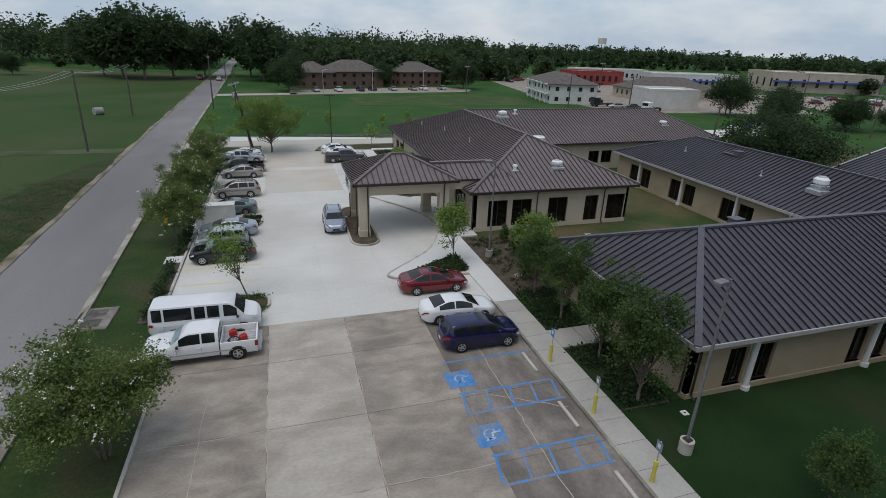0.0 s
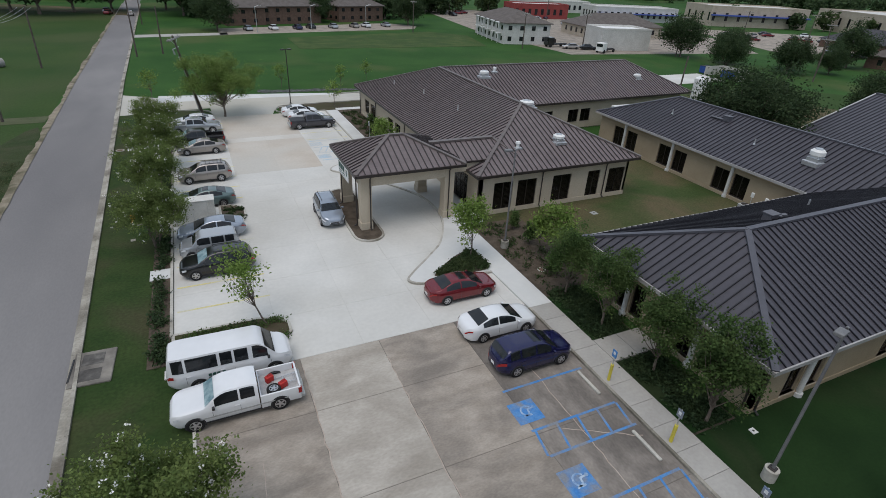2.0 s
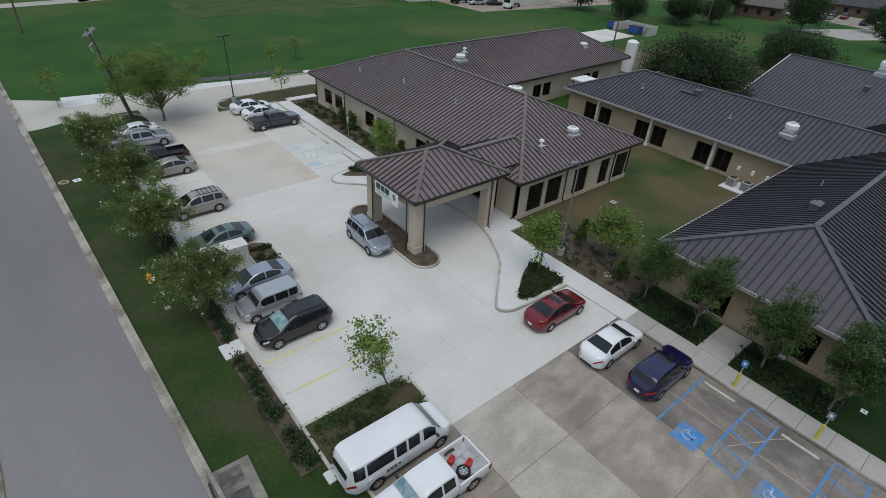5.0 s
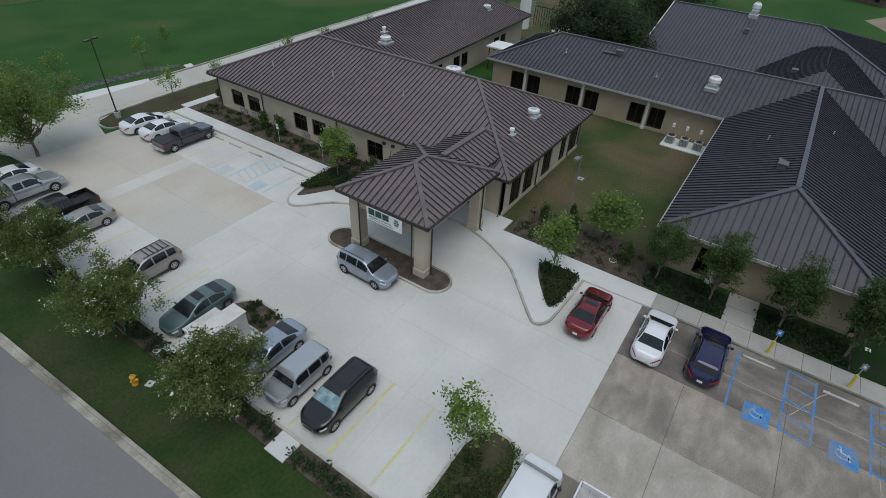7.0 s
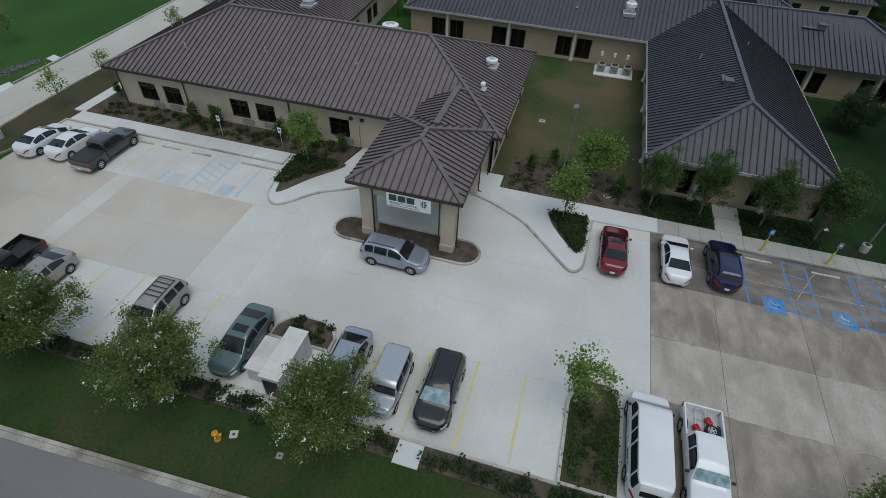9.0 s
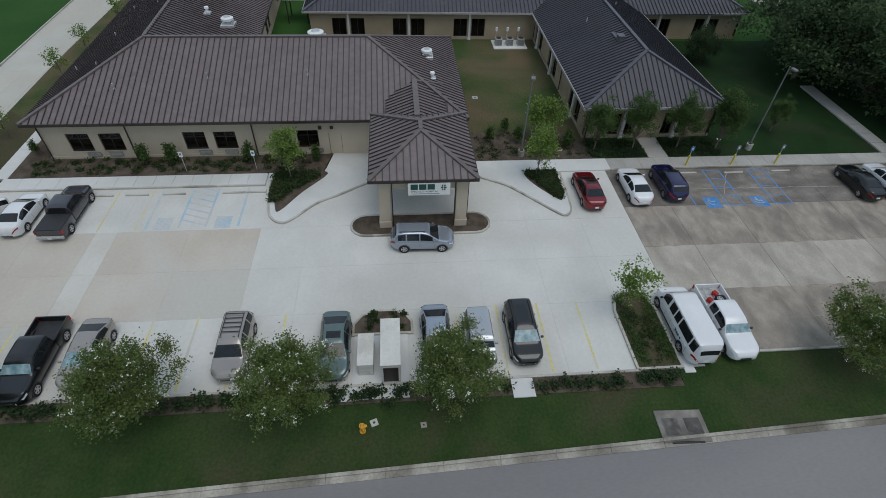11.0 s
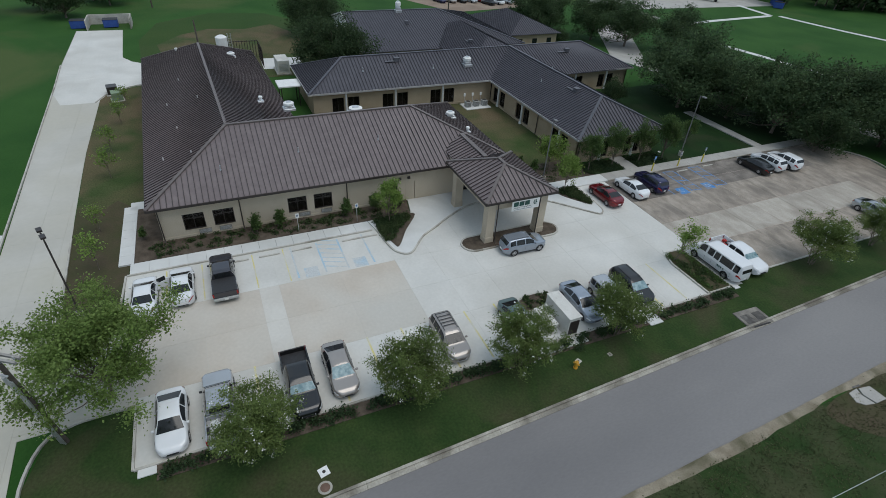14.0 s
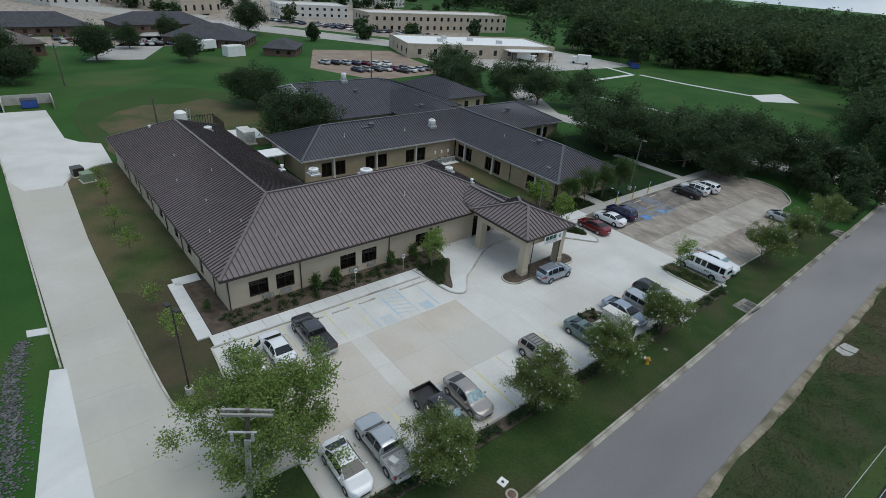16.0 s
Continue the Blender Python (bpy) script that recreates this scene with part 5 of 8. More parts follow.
def car_surface(k):
    """Functions for the plan width, belt height, roof height, and a point on the upper skin."""
    L, w, wt = k["L"] / 2, k["w"], k["wt"]
    sq = 0.75 if L > 2.7 or L < 2.1 else 1.0

    def plan(x):
        d = min(L - x, x + L)
        return w * (1 - 0.48 * sq * max(0.0, 1 - d / 0.75) ** 2.6)

    def belt(x):
        return smooth_table(k["belt"], x)

    def top(x):
        return max(smooth_table(k["top"], x), belt(x) + 0.025)

    gmax = max(z for _, z in k["top"]) - belt(0)

    def skin(x, v, s):
        """v from 0 at the belt to 1 at the roof's middle; s is the side."""
        g = top(x) - belt(x)
        a = plan(x) * 0.945
        b = a + (wt * plan(x) / w - a) * min(1.0, g / gmax) ** 0.8
        q = np.interp(v, (0, 0.30, 0.55, 0.70, 0.80, 0.90, 1.0), (0, 0.42, 0.80, 0.94, 0.985, 0.997, 1.0))
        y = np.interp(v, (0, 0.30, 0.55, 0.70, 0.80, 0.90, 1.0), (a, a + (b - a) * 0.42, a + (b - a) * 0.82, a + (b - a) * 1.12, b * 0.72, b * 0.36, 0.0))
        return Vector((x, s * float(y), belt(x) + g * float(q)))

    return plan, belt, top, skin


def patch_mesh(grid, lift):
    """A thin raised patch over a grid of points on a skin."""
    bm = bmesh.new()
    n, m = len(grid), len(grid[0])
    up = [[None] * m for _ in range(n)]
    for i in range(n):
        for j in range(m):
            a = grid[min(i + 1, n - 1)][j] - grid[max(i - 1, 0)][j]
            b = grid[i][min(j + 1, m - 1)] - grid[i][max(j - 1, 0)]
            nn = a.cross(b)
            nn = nn.normalized() if nn.length > 1e-6 else Vector((0, 0, 1))
            if nn.dot(Vector((0, grid[i][j].y, 0.6))) < 0 and lift > 0:
                nn = -nn
            up[i][j] = bm.verts.new(grid[i][j] + nn * lift)
    for i in range(n - 1):
        for j in range(m - 1):
            bm.faces.new((up[i][j], up[i + 1][j], up[i + 1][j + 1], up[i][j + 1]))
    return bm


def make_car(kind, colour, label, x, y, rz, name="car", rails=False, shade=False, sunroof=False, stripe=None, cargo=None, cover=False, door_open=False, grey_low=None):
    k = KINDS[kind]
    e = thing(name, label, name.replace("_", " "), x, y, 0.024, rz, "parked vehicles")
    L, w, zb, wt = k["L"] / 2, k["w"], k["zb"], k["wt"]
    plan, belt, top, skin = car_surface(k)
    tail_x = -0.90 if kind == "pickup" else -L
    n = 40
    xs = [L - (L - tail_x) * (0.5 - 0.5 * math.cos(math.pi * i / n)) * 0.55 - (L - tail_x) * (i / n) * 0.45 for i in range(n + 1)]
    rings = []
    vv = (0.0, 0.15, 0.30, 0.45, 0.55, 0.63, 0.70, 0.80, 0.90, 1.0)
    for xx in xs:
        p, bz = plan(xx), belt(xx)
        d = min(L - xx, xx - tail_x if kind != "pickup" else 9)
        lo = zb + 0.16 * max(0.0, 1 - d / 0.35) ** 2
        h = bz - lo
        half = [Vector((xx, 0.80 * p, lo)), Vector((xx, 0.95 * p, lo + 0.08 * h)), Vector((xx, 0.992 * p, lo + 0.28 * h)), Vector((xx, p, lo + 0.52 * h)), Vector((xx, 0.995 * p, lo + 0.74 * h)), Vector((xx, 0.975 * p, lo + 0.92 * h))]
        half += [skin(xx, v, 1) for v in vv]
        rings.append([tuple(v) for v in half] + [(v.x, -v.y, v.z) for v in half[::-1][1:]])
    body = part("body", ring_loft(bmesh.new(), rings), colour, e, smooth=42)
    # glazing
    for s in (1, -1):
        for x0, x1 in k["side"]:
            grid = [[skin(x0 + (x1 - x0) * i / 6, v, s) for v in (0.08, 0.2, 0.32, 0.44, 0.54, 0.60)] for i in range(7)]
            grid = [r for r in grid]
            part("side_window", patch_mesh(grid, 0.010), CARGLASS, e, smooth=60)

    def across(x0, x1, name_, material, lab=""):
        rows = []
        for i in range(7):
            xx = x0 + (x1 - x0) * i / 6
            edge = 0.71
            half = [skin(xx, v, 1) for v in (edge, 0.80, 0.90, 1.0)]
            rows.append(half + [Vector((v.x, -v.y, v.z)) for v in half[::-1][1:]])
        bm = bmesh.new()
        vs = [[bm.verts.new(v + Vector((0.010 if x1 > 0 else -0.010, 0, 0.012))) for v in r] for r in rows]
        for i in range(6):
            for j in range(6):
                bm.faces.new((vs[i][j], vs[i + 1][j], vs[i + 1][j + 1], vs[i][j + 1]))
        part(name_, bm, material, e, lab, smooth=60)

    across(*k["wind"], "windscreen", SHADE if shade else CARGLASS, "windscreen with a silver sunshade behind" if shade else "")
    if k["rear"]:
        across(*k["rear"], "rear_window", CARGLASS)
    zt = max(z for _, z in k["top"])
    if kind == "pickup":
        bx0, bx1, rim_z, flo = -L + 0.10, -0.95, 1.10, 0.72
        part("rear_window", box(bmesh.new(), -0.915, -0.60, 1.20, -0.895, 0.60, 1.60), CARGLASS, e)
        for s in (1, -1):
            ya, yb = sorted((s * (w - 0.005), s * (w - 0.10)))
            part("bed_side", bbox(bx0, ya, zb + 0.04, bx1, yb, rim_z, 0.03), colour, e, smooth=35)
        part("tailgate", bbox(bx0 - 0.02, -w + 0.10, 0.55, bx0 + 0.07, w - 0.10, rim_z, 0.02), colour, e)
        part("bed_front", bbox(bx1 - 0.06, -w + 0.10, 0.55, bx1, w - 0.10, rim_z, 0.02), colour, e)
        part("bed_floor", box(bmesh.new(), bx0 + 0.07, -w + 0.10, zb + 0.1, bx1 - 0.06, w - 0.10, flo), cargo[0] if cargo else PLASTIC, e)
        if cover:
            part("bed_cover", bbox(bx0 + 0.04, -w + 0.07, rim_z - 0.02, bx1 + 0.02, w - 0.07, rim_z + 0.04, 0.015), PLASTIC, e, "black bed cover")
        part("rear_bumper", bbox(-L - 0.08, -w + 0.03, 0.40, bx0 + 0.02, w - 0.03, 0.60, 0.04), GREYMETAL if not grey_low else grey_low, e)
    wr = 0.335 * k["wr"]
    for axx in k["ax"]:
        for s in (1, -1):
            bm = bmesh.new()
            m_ = 14
            R = wr + 0.05
            a = [bm.verts.new((axx + R * math.cos(math.pi * (i / m_ * 1.16 - 0.08)), s * (plan(axx) + 0.006), wr + R * math.sin(math.pi * (i / m_ * 1.16 - 0.08)))) for i in range(m_ + 1)]
            b = [bm.verts.new((v.co.x, s * (w - 0.24), v.co.z)) for v in a]
            bm.faces.new(a)
            for i in range(m_):
                bm.faces.new((a[i], a[i + 1], b[i + 1], b[i]))
            part("wheel_arch", bm, PLASTIC, e)
            wheel = new("wheel")
            wheel.parent = e
            wheel.matrix_basis = pose(axx, s * (w - 0.085), wr, 0, 0, 0 if s > 0 else 180) @ Matrix.Diagonal((k["wr"], 1, k["wr"], 1))
            share("tyre", TYRE_ME, wheel)
            share("hub", BACK_ME, wheel)
            share("rim", RIM_ME, wheel)
    hz = belt(L - 0.15)
    for s in (1, -1):
        grid = [[Vector((xx, s * (plan(xx) * (0.60 if j else 0.95)), belt(xx) - (0.015 if j else 0.07))) for j in (0, 1)] for xx in (L - 0.42, L - 0.30, L - 0.20, L - 0.10)]
        bm = bmesh.new()
        pts_ = [(L - 0.46, 0.985, 0.0), (L - 0.24, 0.97, 0.0), (L - 0.09, 0.86, 0.0), (L - 0.015, 0.60, 0.0)]
        up_, dn_ = [], []
        for px, f, _ in pts_:
            up_.append(bm.verts.new((px + 0.02, s * plan(px) * (f + 0.02), belt(px) - 0.015)))
            dn_.append(bm.verts.new((px + 0.03, s * plan(px) * (f + 0.035), belt(px) - 0.14)))
        for i in range(3):
            bm.faces.new((up_[i], up_[i + 1], dn_[i + 1], dn_[i]))
        part("headlight", bm, HEADL, e)
        bm = bmesh.new()
        if kind == "pickup":
            box(bm, -L + 0.06, s * (w - 0.055) - 0.06, 0.74, -L + 0.22, s * (w - 0.055) + 0.06, 1.06)
        else:
            up_, dn_ = [], []
            for px, f in ((-L + 0.36, 1.0), (-L + 0.16, 0.985), (-L + 0.06, 0.92), (-L + 0.02, 0.80)):
                up_.append(bm.verts.new((px - 0.025, s * plan(px) * (f + 0.02), belt(px) - 0.02)))
                dn_.append(bm.verts.new((px - 0.035, s * plan(px) * (f + 0.03), belt(px) - (0.12 if kind == "sedan" else 0.18))))
            for i in range(3):
                bm.faces.new((up_[i], up_[i + 1], dn_[i + 1], dn_[i]))
        part("tail_light", bm, TAILL, e)
        mx = k["wind"][1] - 0.33
        part("door_mirror", bbox(mx - 0.06, s * (w + 0.06) - 0.09, belt(mx) + 0.02, mx + 0.06, s * (w + 0.06) + 0.09, belt(mx) + 0.15, 0.03), PLASTIC if kind in ("van", "pickup") else colour, e, smooth=40)
        edges = [k["side"][-1][1] + 0.12] + [(k["side"][i][1] + k["side"][i + 1][0]) / 2 for i in range(len(k["side"]) - 1)]
        for xx in edges:
            block("door_gap", e, PLASTIC, (xx, s * (plan(xx) - 0.001), (belt(xx) + zb) / 2 + 0.05), (0.012, 0.006, (belt(xx) - zb) * 0.50))
        for xx in edges[1:3]:
            block("door_handle", e, colour, (xx + 0.14, s * (plan(xx) + 0.004), belt(xx) - 0.14), (0.18, 0.03, 0.03))
        block("sill_trim", e, PLASTIC, ((k["ax"][0] + k["ax"][1]) / 2, s * (w - 0.045), zb + 0.035), (k["ax"][0] - k["ax"][1] - 0.85, 0.05, 0.07))
    part("grille", bbox(L - 0.08, -0.36 * w, hz - 0.24, L + 0.006, 0.36 * w, hz - 0.12, 0.02), PLASTIC, e)
    part("front_skirt", bbox(L - 0.10, -0.44 * w, zb + 0.14, L + 0.004, 0.44 * w, zb + 0.24, 0.02), grey_low or PLASTIC, e)
    if kind != "pickup":
        part("rear_skirt", bbox(-L - 0.004, -0.44 * w, zb + 0.14, -L + 0.10, 0.44 * w, zb + 0.24, 0.02), grey_low or PLASTIC, e)
    block("number_plate", e, WHITE, (-L - 0.012 if kind != "pickup" else -L - 0.09, 0, zb + 0.38 if kind != "pickup" else 0.50), (0.014, 0.30, 0.15))
    if rails:
        x1, x0 = k["wind"][0] - 0.35, (k["rear"][1] + 0.25 if k["rear"] else -0.5)
        for s in (1, -1):
            bm = bmesh.new()
            tube(bm, (x1, s * (wt - 0.12), zt + 0.03), (x0, s * (wt - 0.12), zt + 0.03), 0.022, n=6)
            for xx in (x1 - 0.05, (x1 + x0) / 2, x0 + 0.05):
                tube(bm, (xx, s * (wt - 0.12), zt - 0.06), (xx, s * (wt - 0.12), zt + 0.03), 0.02, n=5)
            part("roof_rail", bm, PLASTIC, e)
        if rails == 2:
            for i in range(5):
                xx = x0 + 0.1 + i * (x1 - x0 - 0.5) / 4
                block("rack_bar", e, PLASTIC, (xx, 0, zt + 0.055), (0.05, 2 * wt - 0.24, 0.03))
    if sunroof:
        x1 = k["wind"][0] - 0.30
        rows = [[skin(x1 - 0.12 * i, v, 1) for v in (0.80, 0.90, 1.0)] for i in range(5)]
        bm = bmesh.new()
        vs = [[bm.verts.new(v + Vector((0, 0, 0.010))) for v in r + [Vector((q.x, -q.y, q.z)) for q in r[::-1][1:]]] for r in rows]
        for i in range(4):
            for j in range(4):
                bm.faces.new((vs[i][j], vs[i + 1][j], vs[i + 1][j + 1], vs[i][j + 1]))
        part("sunroof", bm, CARGLASS, e, smooth=60)
    if stripe:
        for s in (1, -1):
            block("side_moulding", e, stripe, (-0.1, s * (w + 0.004), zb + 0.33), (k["L"] * 0.72, 0.02, 0.07))
    if door_open:
        o = new("open_door")
        o.parent = e
        o.matrix_basis = pose(0.85, w - 0.02, 0, 0, 0, -62)
        part("door_panel", bbox(-1.05, -0.03, zb + 0.12, 0, 0.05, 0.93, 0.02), colour, o)
        part("door_glass", bbox(-0.95, 0.0, 0.93, -0.25, 0.02, 1.34, 0.005, 1), CARGLASS, o)
    return e


P_WHITE = paint("white_car_paint", (0.72, 0.73, 0.74), 0.0, 0.22)
P_VAN = paint("white_van_paint", (0.70, 0.71, 0.72), 0.0, 0.3)
P_SILVER = paint("silver_car_paint", (0.44, 0.46, 0.48), 0.5, 0.22)
P_SILVB = paint("blue_silver_car_paint", (0.33, 0.37, 0.43), 0.5, 0.22)
P_BEIGE = paint("beige_car_paint", (0.34, 0.31, 0.285), 0.4, 0.22)
P_GREEN = paint("grey_green_car_paint", (0.105, 0.155, 0.15), 0.4)
P_RED = paint("dark_red_car_paint", (0.16, 0.005, 0.011), 0.3, 0.2)
P_NAVY = paint("navy_car_paint", (0.010, 0.010, 0.062), 0.3, 0.2)
P_BLACK = paint("black_car_paint", (0.006, 0.006, 0.007), 0.2)
P_CHAR = paint("charcoal_car_paint", (0.048, 0.047, 0.056), 0.35, 0.22)
P_GREYBED = mat("scratched_grey_bed", (0.36, 0.36, 0.36), (0.46, 0.46, 0.46), rough=0.6, scale=3, bump=0.05)

make_car("sedan", P_WHITE, "white sedan parked nose to the kerb at the lot end", -4.55, 79.05, 180)
sp = make_car("pickup", P_SILVER, "silver pickup truck with a white cooler in the bed", -4.55, 76.2, 0, "pickup_truck", cargo=(P_GREYBED,))
make_car("pickup", P_BLACK, "black pickup truck with an empty bed and sunshade", -4.45, 71.15, 180, "pickup_truck", shade=True)
make_car("sedan", P_BEIGE, "beige metallic sedan with a silver sunshade", -4.15, 68.35, 180, shade=True)
make_car("suv", P_BEIGE, "silver-beige sport utility car with roof rack bars", -4.15, 59.95, 180, "suv", rails=2, grey_low=P_SILVER)
make_car("sedan", P_GREEN, "grey-green sedan with a glass sunroof", -4.4, 54.0, 180, sunroof=True)
make_car("sedan", P_SILVB, "silver-blue sedan parked beside white cabinets", -4.2, 47.85, 180)
make_car("cube", P_SILVER, "boxy silver compact wagon parked in a stall", -4.45, 45.2, 180, "compact_wagon")
make_car("suv", P_BLACK, "black sport utility car with sunshade in the windscreen", -4.1, 42.45, 180, "suv", rails=True, shade=True)
van = make_car("van", P_VAN, "long white passenger van parked beside the island", -4.1, 31.85, 0, "passenger_van")
wp = make_car("pickup", P_WHITE, "white pickup truck with red cans in the bed", -4.05, 29.2, 180, "pickup_truck", shade=True, cargo=(P_GREYBED,), stripe=GREYMETAL)
make_car("sedan", P_RED, "dark red sedan parked beside the planting bed", 10.05, 34.1, 0, sunroof=True)
make_car("sedan", P_WHITE, "white sedan parked on worn concrete", 10.45, 30.0, 0)
make_car("suv", P_NAVY, "dark navy sport utility car on worn concrete", 10.75, 26.9, 0, "suv", sunroof=True)
make_car("sedan", P_BLACK, "black sedan at the far end of the old lot", 10.2, 9.8, 0)
make_car("suv", P_WHITE, "white sport utility car at the old lot end", 10.2, 7.4, 0, "suv", rails=True)
make_car("suv", P_WHITE, "white sport utility car beside another white one", 9.8, 4.8, 0, "suv")
make_car("sedan", P_SILVER, "silver sedan parked at the lawn edge of the old lot", -3.1, 6.2, 180)
make_car("suv", P_SILVB, "silver-blue sport utility car in front of the entrance canopy", 4.75, 48.25, -91, "suv", rails=True)
make_car("sedan", P_WHITE, "white sedan in the northern row of stalls", 8.55, 80.85, 0)
make_car("sedan", P_WHITE, "white sedan with its front door open", 8.95, 78.15, 0, door_open=True)
make_car("pickup", P_CHAR, "charcoal crew pickup truck with a black bed cover", 9.0, 74.95, 0, "pickup_truck", cover=True)

# loads and lettering of the vehicles
cooler = tagged(part("cooler", bbox(-0.30, -0.22, 0, 0.30, 0.22, 0.36, 0.03), WHITE), "white plastic cooler in the silver pickup bed", "cooler")
cooler.matrix_basis = pose(-6.2, 76.5, 0.745, 0, 0, 20)
P_CAN = mat("red_plastic", (0.45, 0.02, 0.015), (0.38, 0.02, 0.015), rough=0.5, scale=3, bump=0)
for x, y in ((-2.55, 29.55), (-2.0, 28.95)):
    c_ = thing("fuel_can", "red plastic fuel can in the white pickup bed", "fuel can", x, y, 0.745, 25, "fuel cans")
    part("tank", bbox(-0.2, -0.13, 0, 0.2, 0.13, 0.34, 0.05), P_CAN, c_, smooth=40)
    bm = bmesh.new()
    tube(bm, (-0.12, 0, 0.33), (-0.06, 0, 0.42), 0.02, n=6)
    tube(bm, (-0.06, 0, 0.42), (0.12, 0, 0.42), 0.02, n=6)
    tube(bm, (0.12, 0, 0.42), (0.14, 0, 0.33), 0.02, n=6)
    part("handle", bm, P_CAN, c_)
sw_ = thing("spare_wheel", "dusty spare wheel lying in the white pickup bed", "wheel", -2.5, 28.85, 0.86)
sw_.matrix_basis = pose(-2.45, 28.8, 0.86, 90, 0, 0)
share("tyre", TYRE_ME, sw_)
share("rim", RIM_ME, sw_)
frame_ = thing("trolley", "white tubular hand trolley lying in the pickup bed", "trolley", -1.95, 29.3, 0.80)
bm = bmesh.new()
for yy in (-0.25, 0.25):
    tube(bm, (-0.6, yy, 0), (0.6, yy, 0.12), 0.025, n=6)
for xx in (-0.5, 0.0, 0.5):
    tube(bm, (xx, -0.25, 0.06 + 0.1 * xx), (xx, 0.25, 0.06 + 0.1 * xx), 0.02, n=6)
part("frame", bm, GALV, frame_)
for s in (1, -1):
    for i in range(3):
        block("brand_bar", van, SIGNGREEN, (-1.02 + i * 0.19 if s < 0 else -0.64 - i * 0.19, s * 1.006, 0.90), (0.14, 0.012, 0.15))
    block("emblem", van, SIGNGREEN, (-0.38 if s < 0 else -1.28, s * 1.006, 0.90), (0.12, 0.012, 0.14))
    block("small_print", van, SIGNGREY, (-0.75, s * 1.006, 0.77), (0.62, 0.012, 0.03))

# ---- trees and plants ----
rng = np.random.default_rng(7)


def cards_mesh(name, centres, size, material, aspect=1.6, flat=0.35):
    """Many small folded leaf cards at the given centres."""
    n = len(centres)
    nrm = rng.normal(size=(n, 3))
    nrm[:, 2] = np.abs(nrm[:, 2]) + flat
    nrm /= np.linalg.norm(nrm, axis=1)[:, None]
    a = rng.normal(size=(n, 3))
    u = np.cross(nrm, a)
    u /= np.linalg.norm(u, axis=1)[:, None]
    v = np.cross(nrm, u)
    s = size * rng.uniform(0.6, 1.35, size=(n, 1))
    p0, p2 = centres - u * s * aspect / 2, centres + u * s * aspect / 2
    p1, p3 = centres + v * s * 0.5 + nrm * s * 0.12, centres - v * s * 0.5 + nrm * s * 0.12
    co = np.stack([p0, p1, p2, p3], axis=1).reshape(-1, 3)
    me = bpy.data.meshes.new(name)
    me.vertices.add(4 * n)
    me.vertices.foreach_set("co", co.astype(np.float32).ravel())
    me.loops.add(4 * n)
    me.loops.foreach_set("vertex_index", np.arange(4 * n, dtype=np.int32))
    me.polygons.add(n)
    me.polygons.foreach_set("loop_start", np.arange(0, 4 * n, 4, dtype=np.int32))
    me.update(calc_edges=True)
    me.materials.append(material)
    return me


def crown_points(count, rx, rz, clumps, spread, lumpy=0.35, bottom=-0.75):
    """Leaf centres gathered in clumps near the surface of an uneven crown."""
    d = rng.normal(size=(clumps, 3))
    d[:, 2] = np.maximum(d[:, 2], bottom * np.abs(rng.normal(size=clumps)))
    d /= np.linalg.norm(d, axis=1)[:, None]
    r = rng.uniform(0.45, 1.0, size=(clumps, 1)) ** 0.6 * (1 + lumpy * rng.uniform(-1, 0.6, size=(clumps, 1)))
    c = d * r * np.array([rx, rx, rz])
    pick = rng.integers(0, clumps, count)
    off = rng.normal(size=(count, 3)) * spread * np.array([1, 1, 0.75])
    return c, c[pick] + off


def trunk_mesh(name, height, r, limbs, stems=1, lean=0.0, material=BARK):
    """Tapered, slightly crooked stems that run out into limbs."""
    bm = bmesh.new()
    for s in range(stems):
        a = 2 * math.pi * s / max(1, stems) + 0.4
        base = Vector((0.14 * math.cos(a), 0.14 * math.sin(a), -0.05)) if stems > 1 else Vector((0, 0, -0.05))
        top = Vector((lean + (0.5 * math.cos(a) if stems > 1 else 0.05), 0.5 * math.sin(a) if stems > 1 else 0, height))
        p, q0 = base, r if stems == 1 else r * 0.6
        for i in range(1, 5):
            t = i / 4
            q = base.lerp(top, t) + Vector((rng.normal() * 0.05, rng.normal() * 0.05, 0)) * height * 0.3
            q1 = q0 * 0.86
            tube(bm, p, q, q0, q1, 7, cap=i == 4)
            p, q0 = q, q1
        top = p
        mine = limbs[s::stems] if stems > 1 else limbs
        for c in mine:
            c = Vector(c)
            start = base.lerp(top, rng.uniform(0.55, 1.0))
            mid = start.lerp(c, 0.5) + Vector((0, 0, -0.1 * (c - start).length + 0.1))
            tube(bm, start, mid, r * 0.34, r * 0.22, 5, cap=False)
            tube(bm, mid, c, r * 0.22, r * 0.07, 5)
    return mesh_of(bm, name, material, 50)


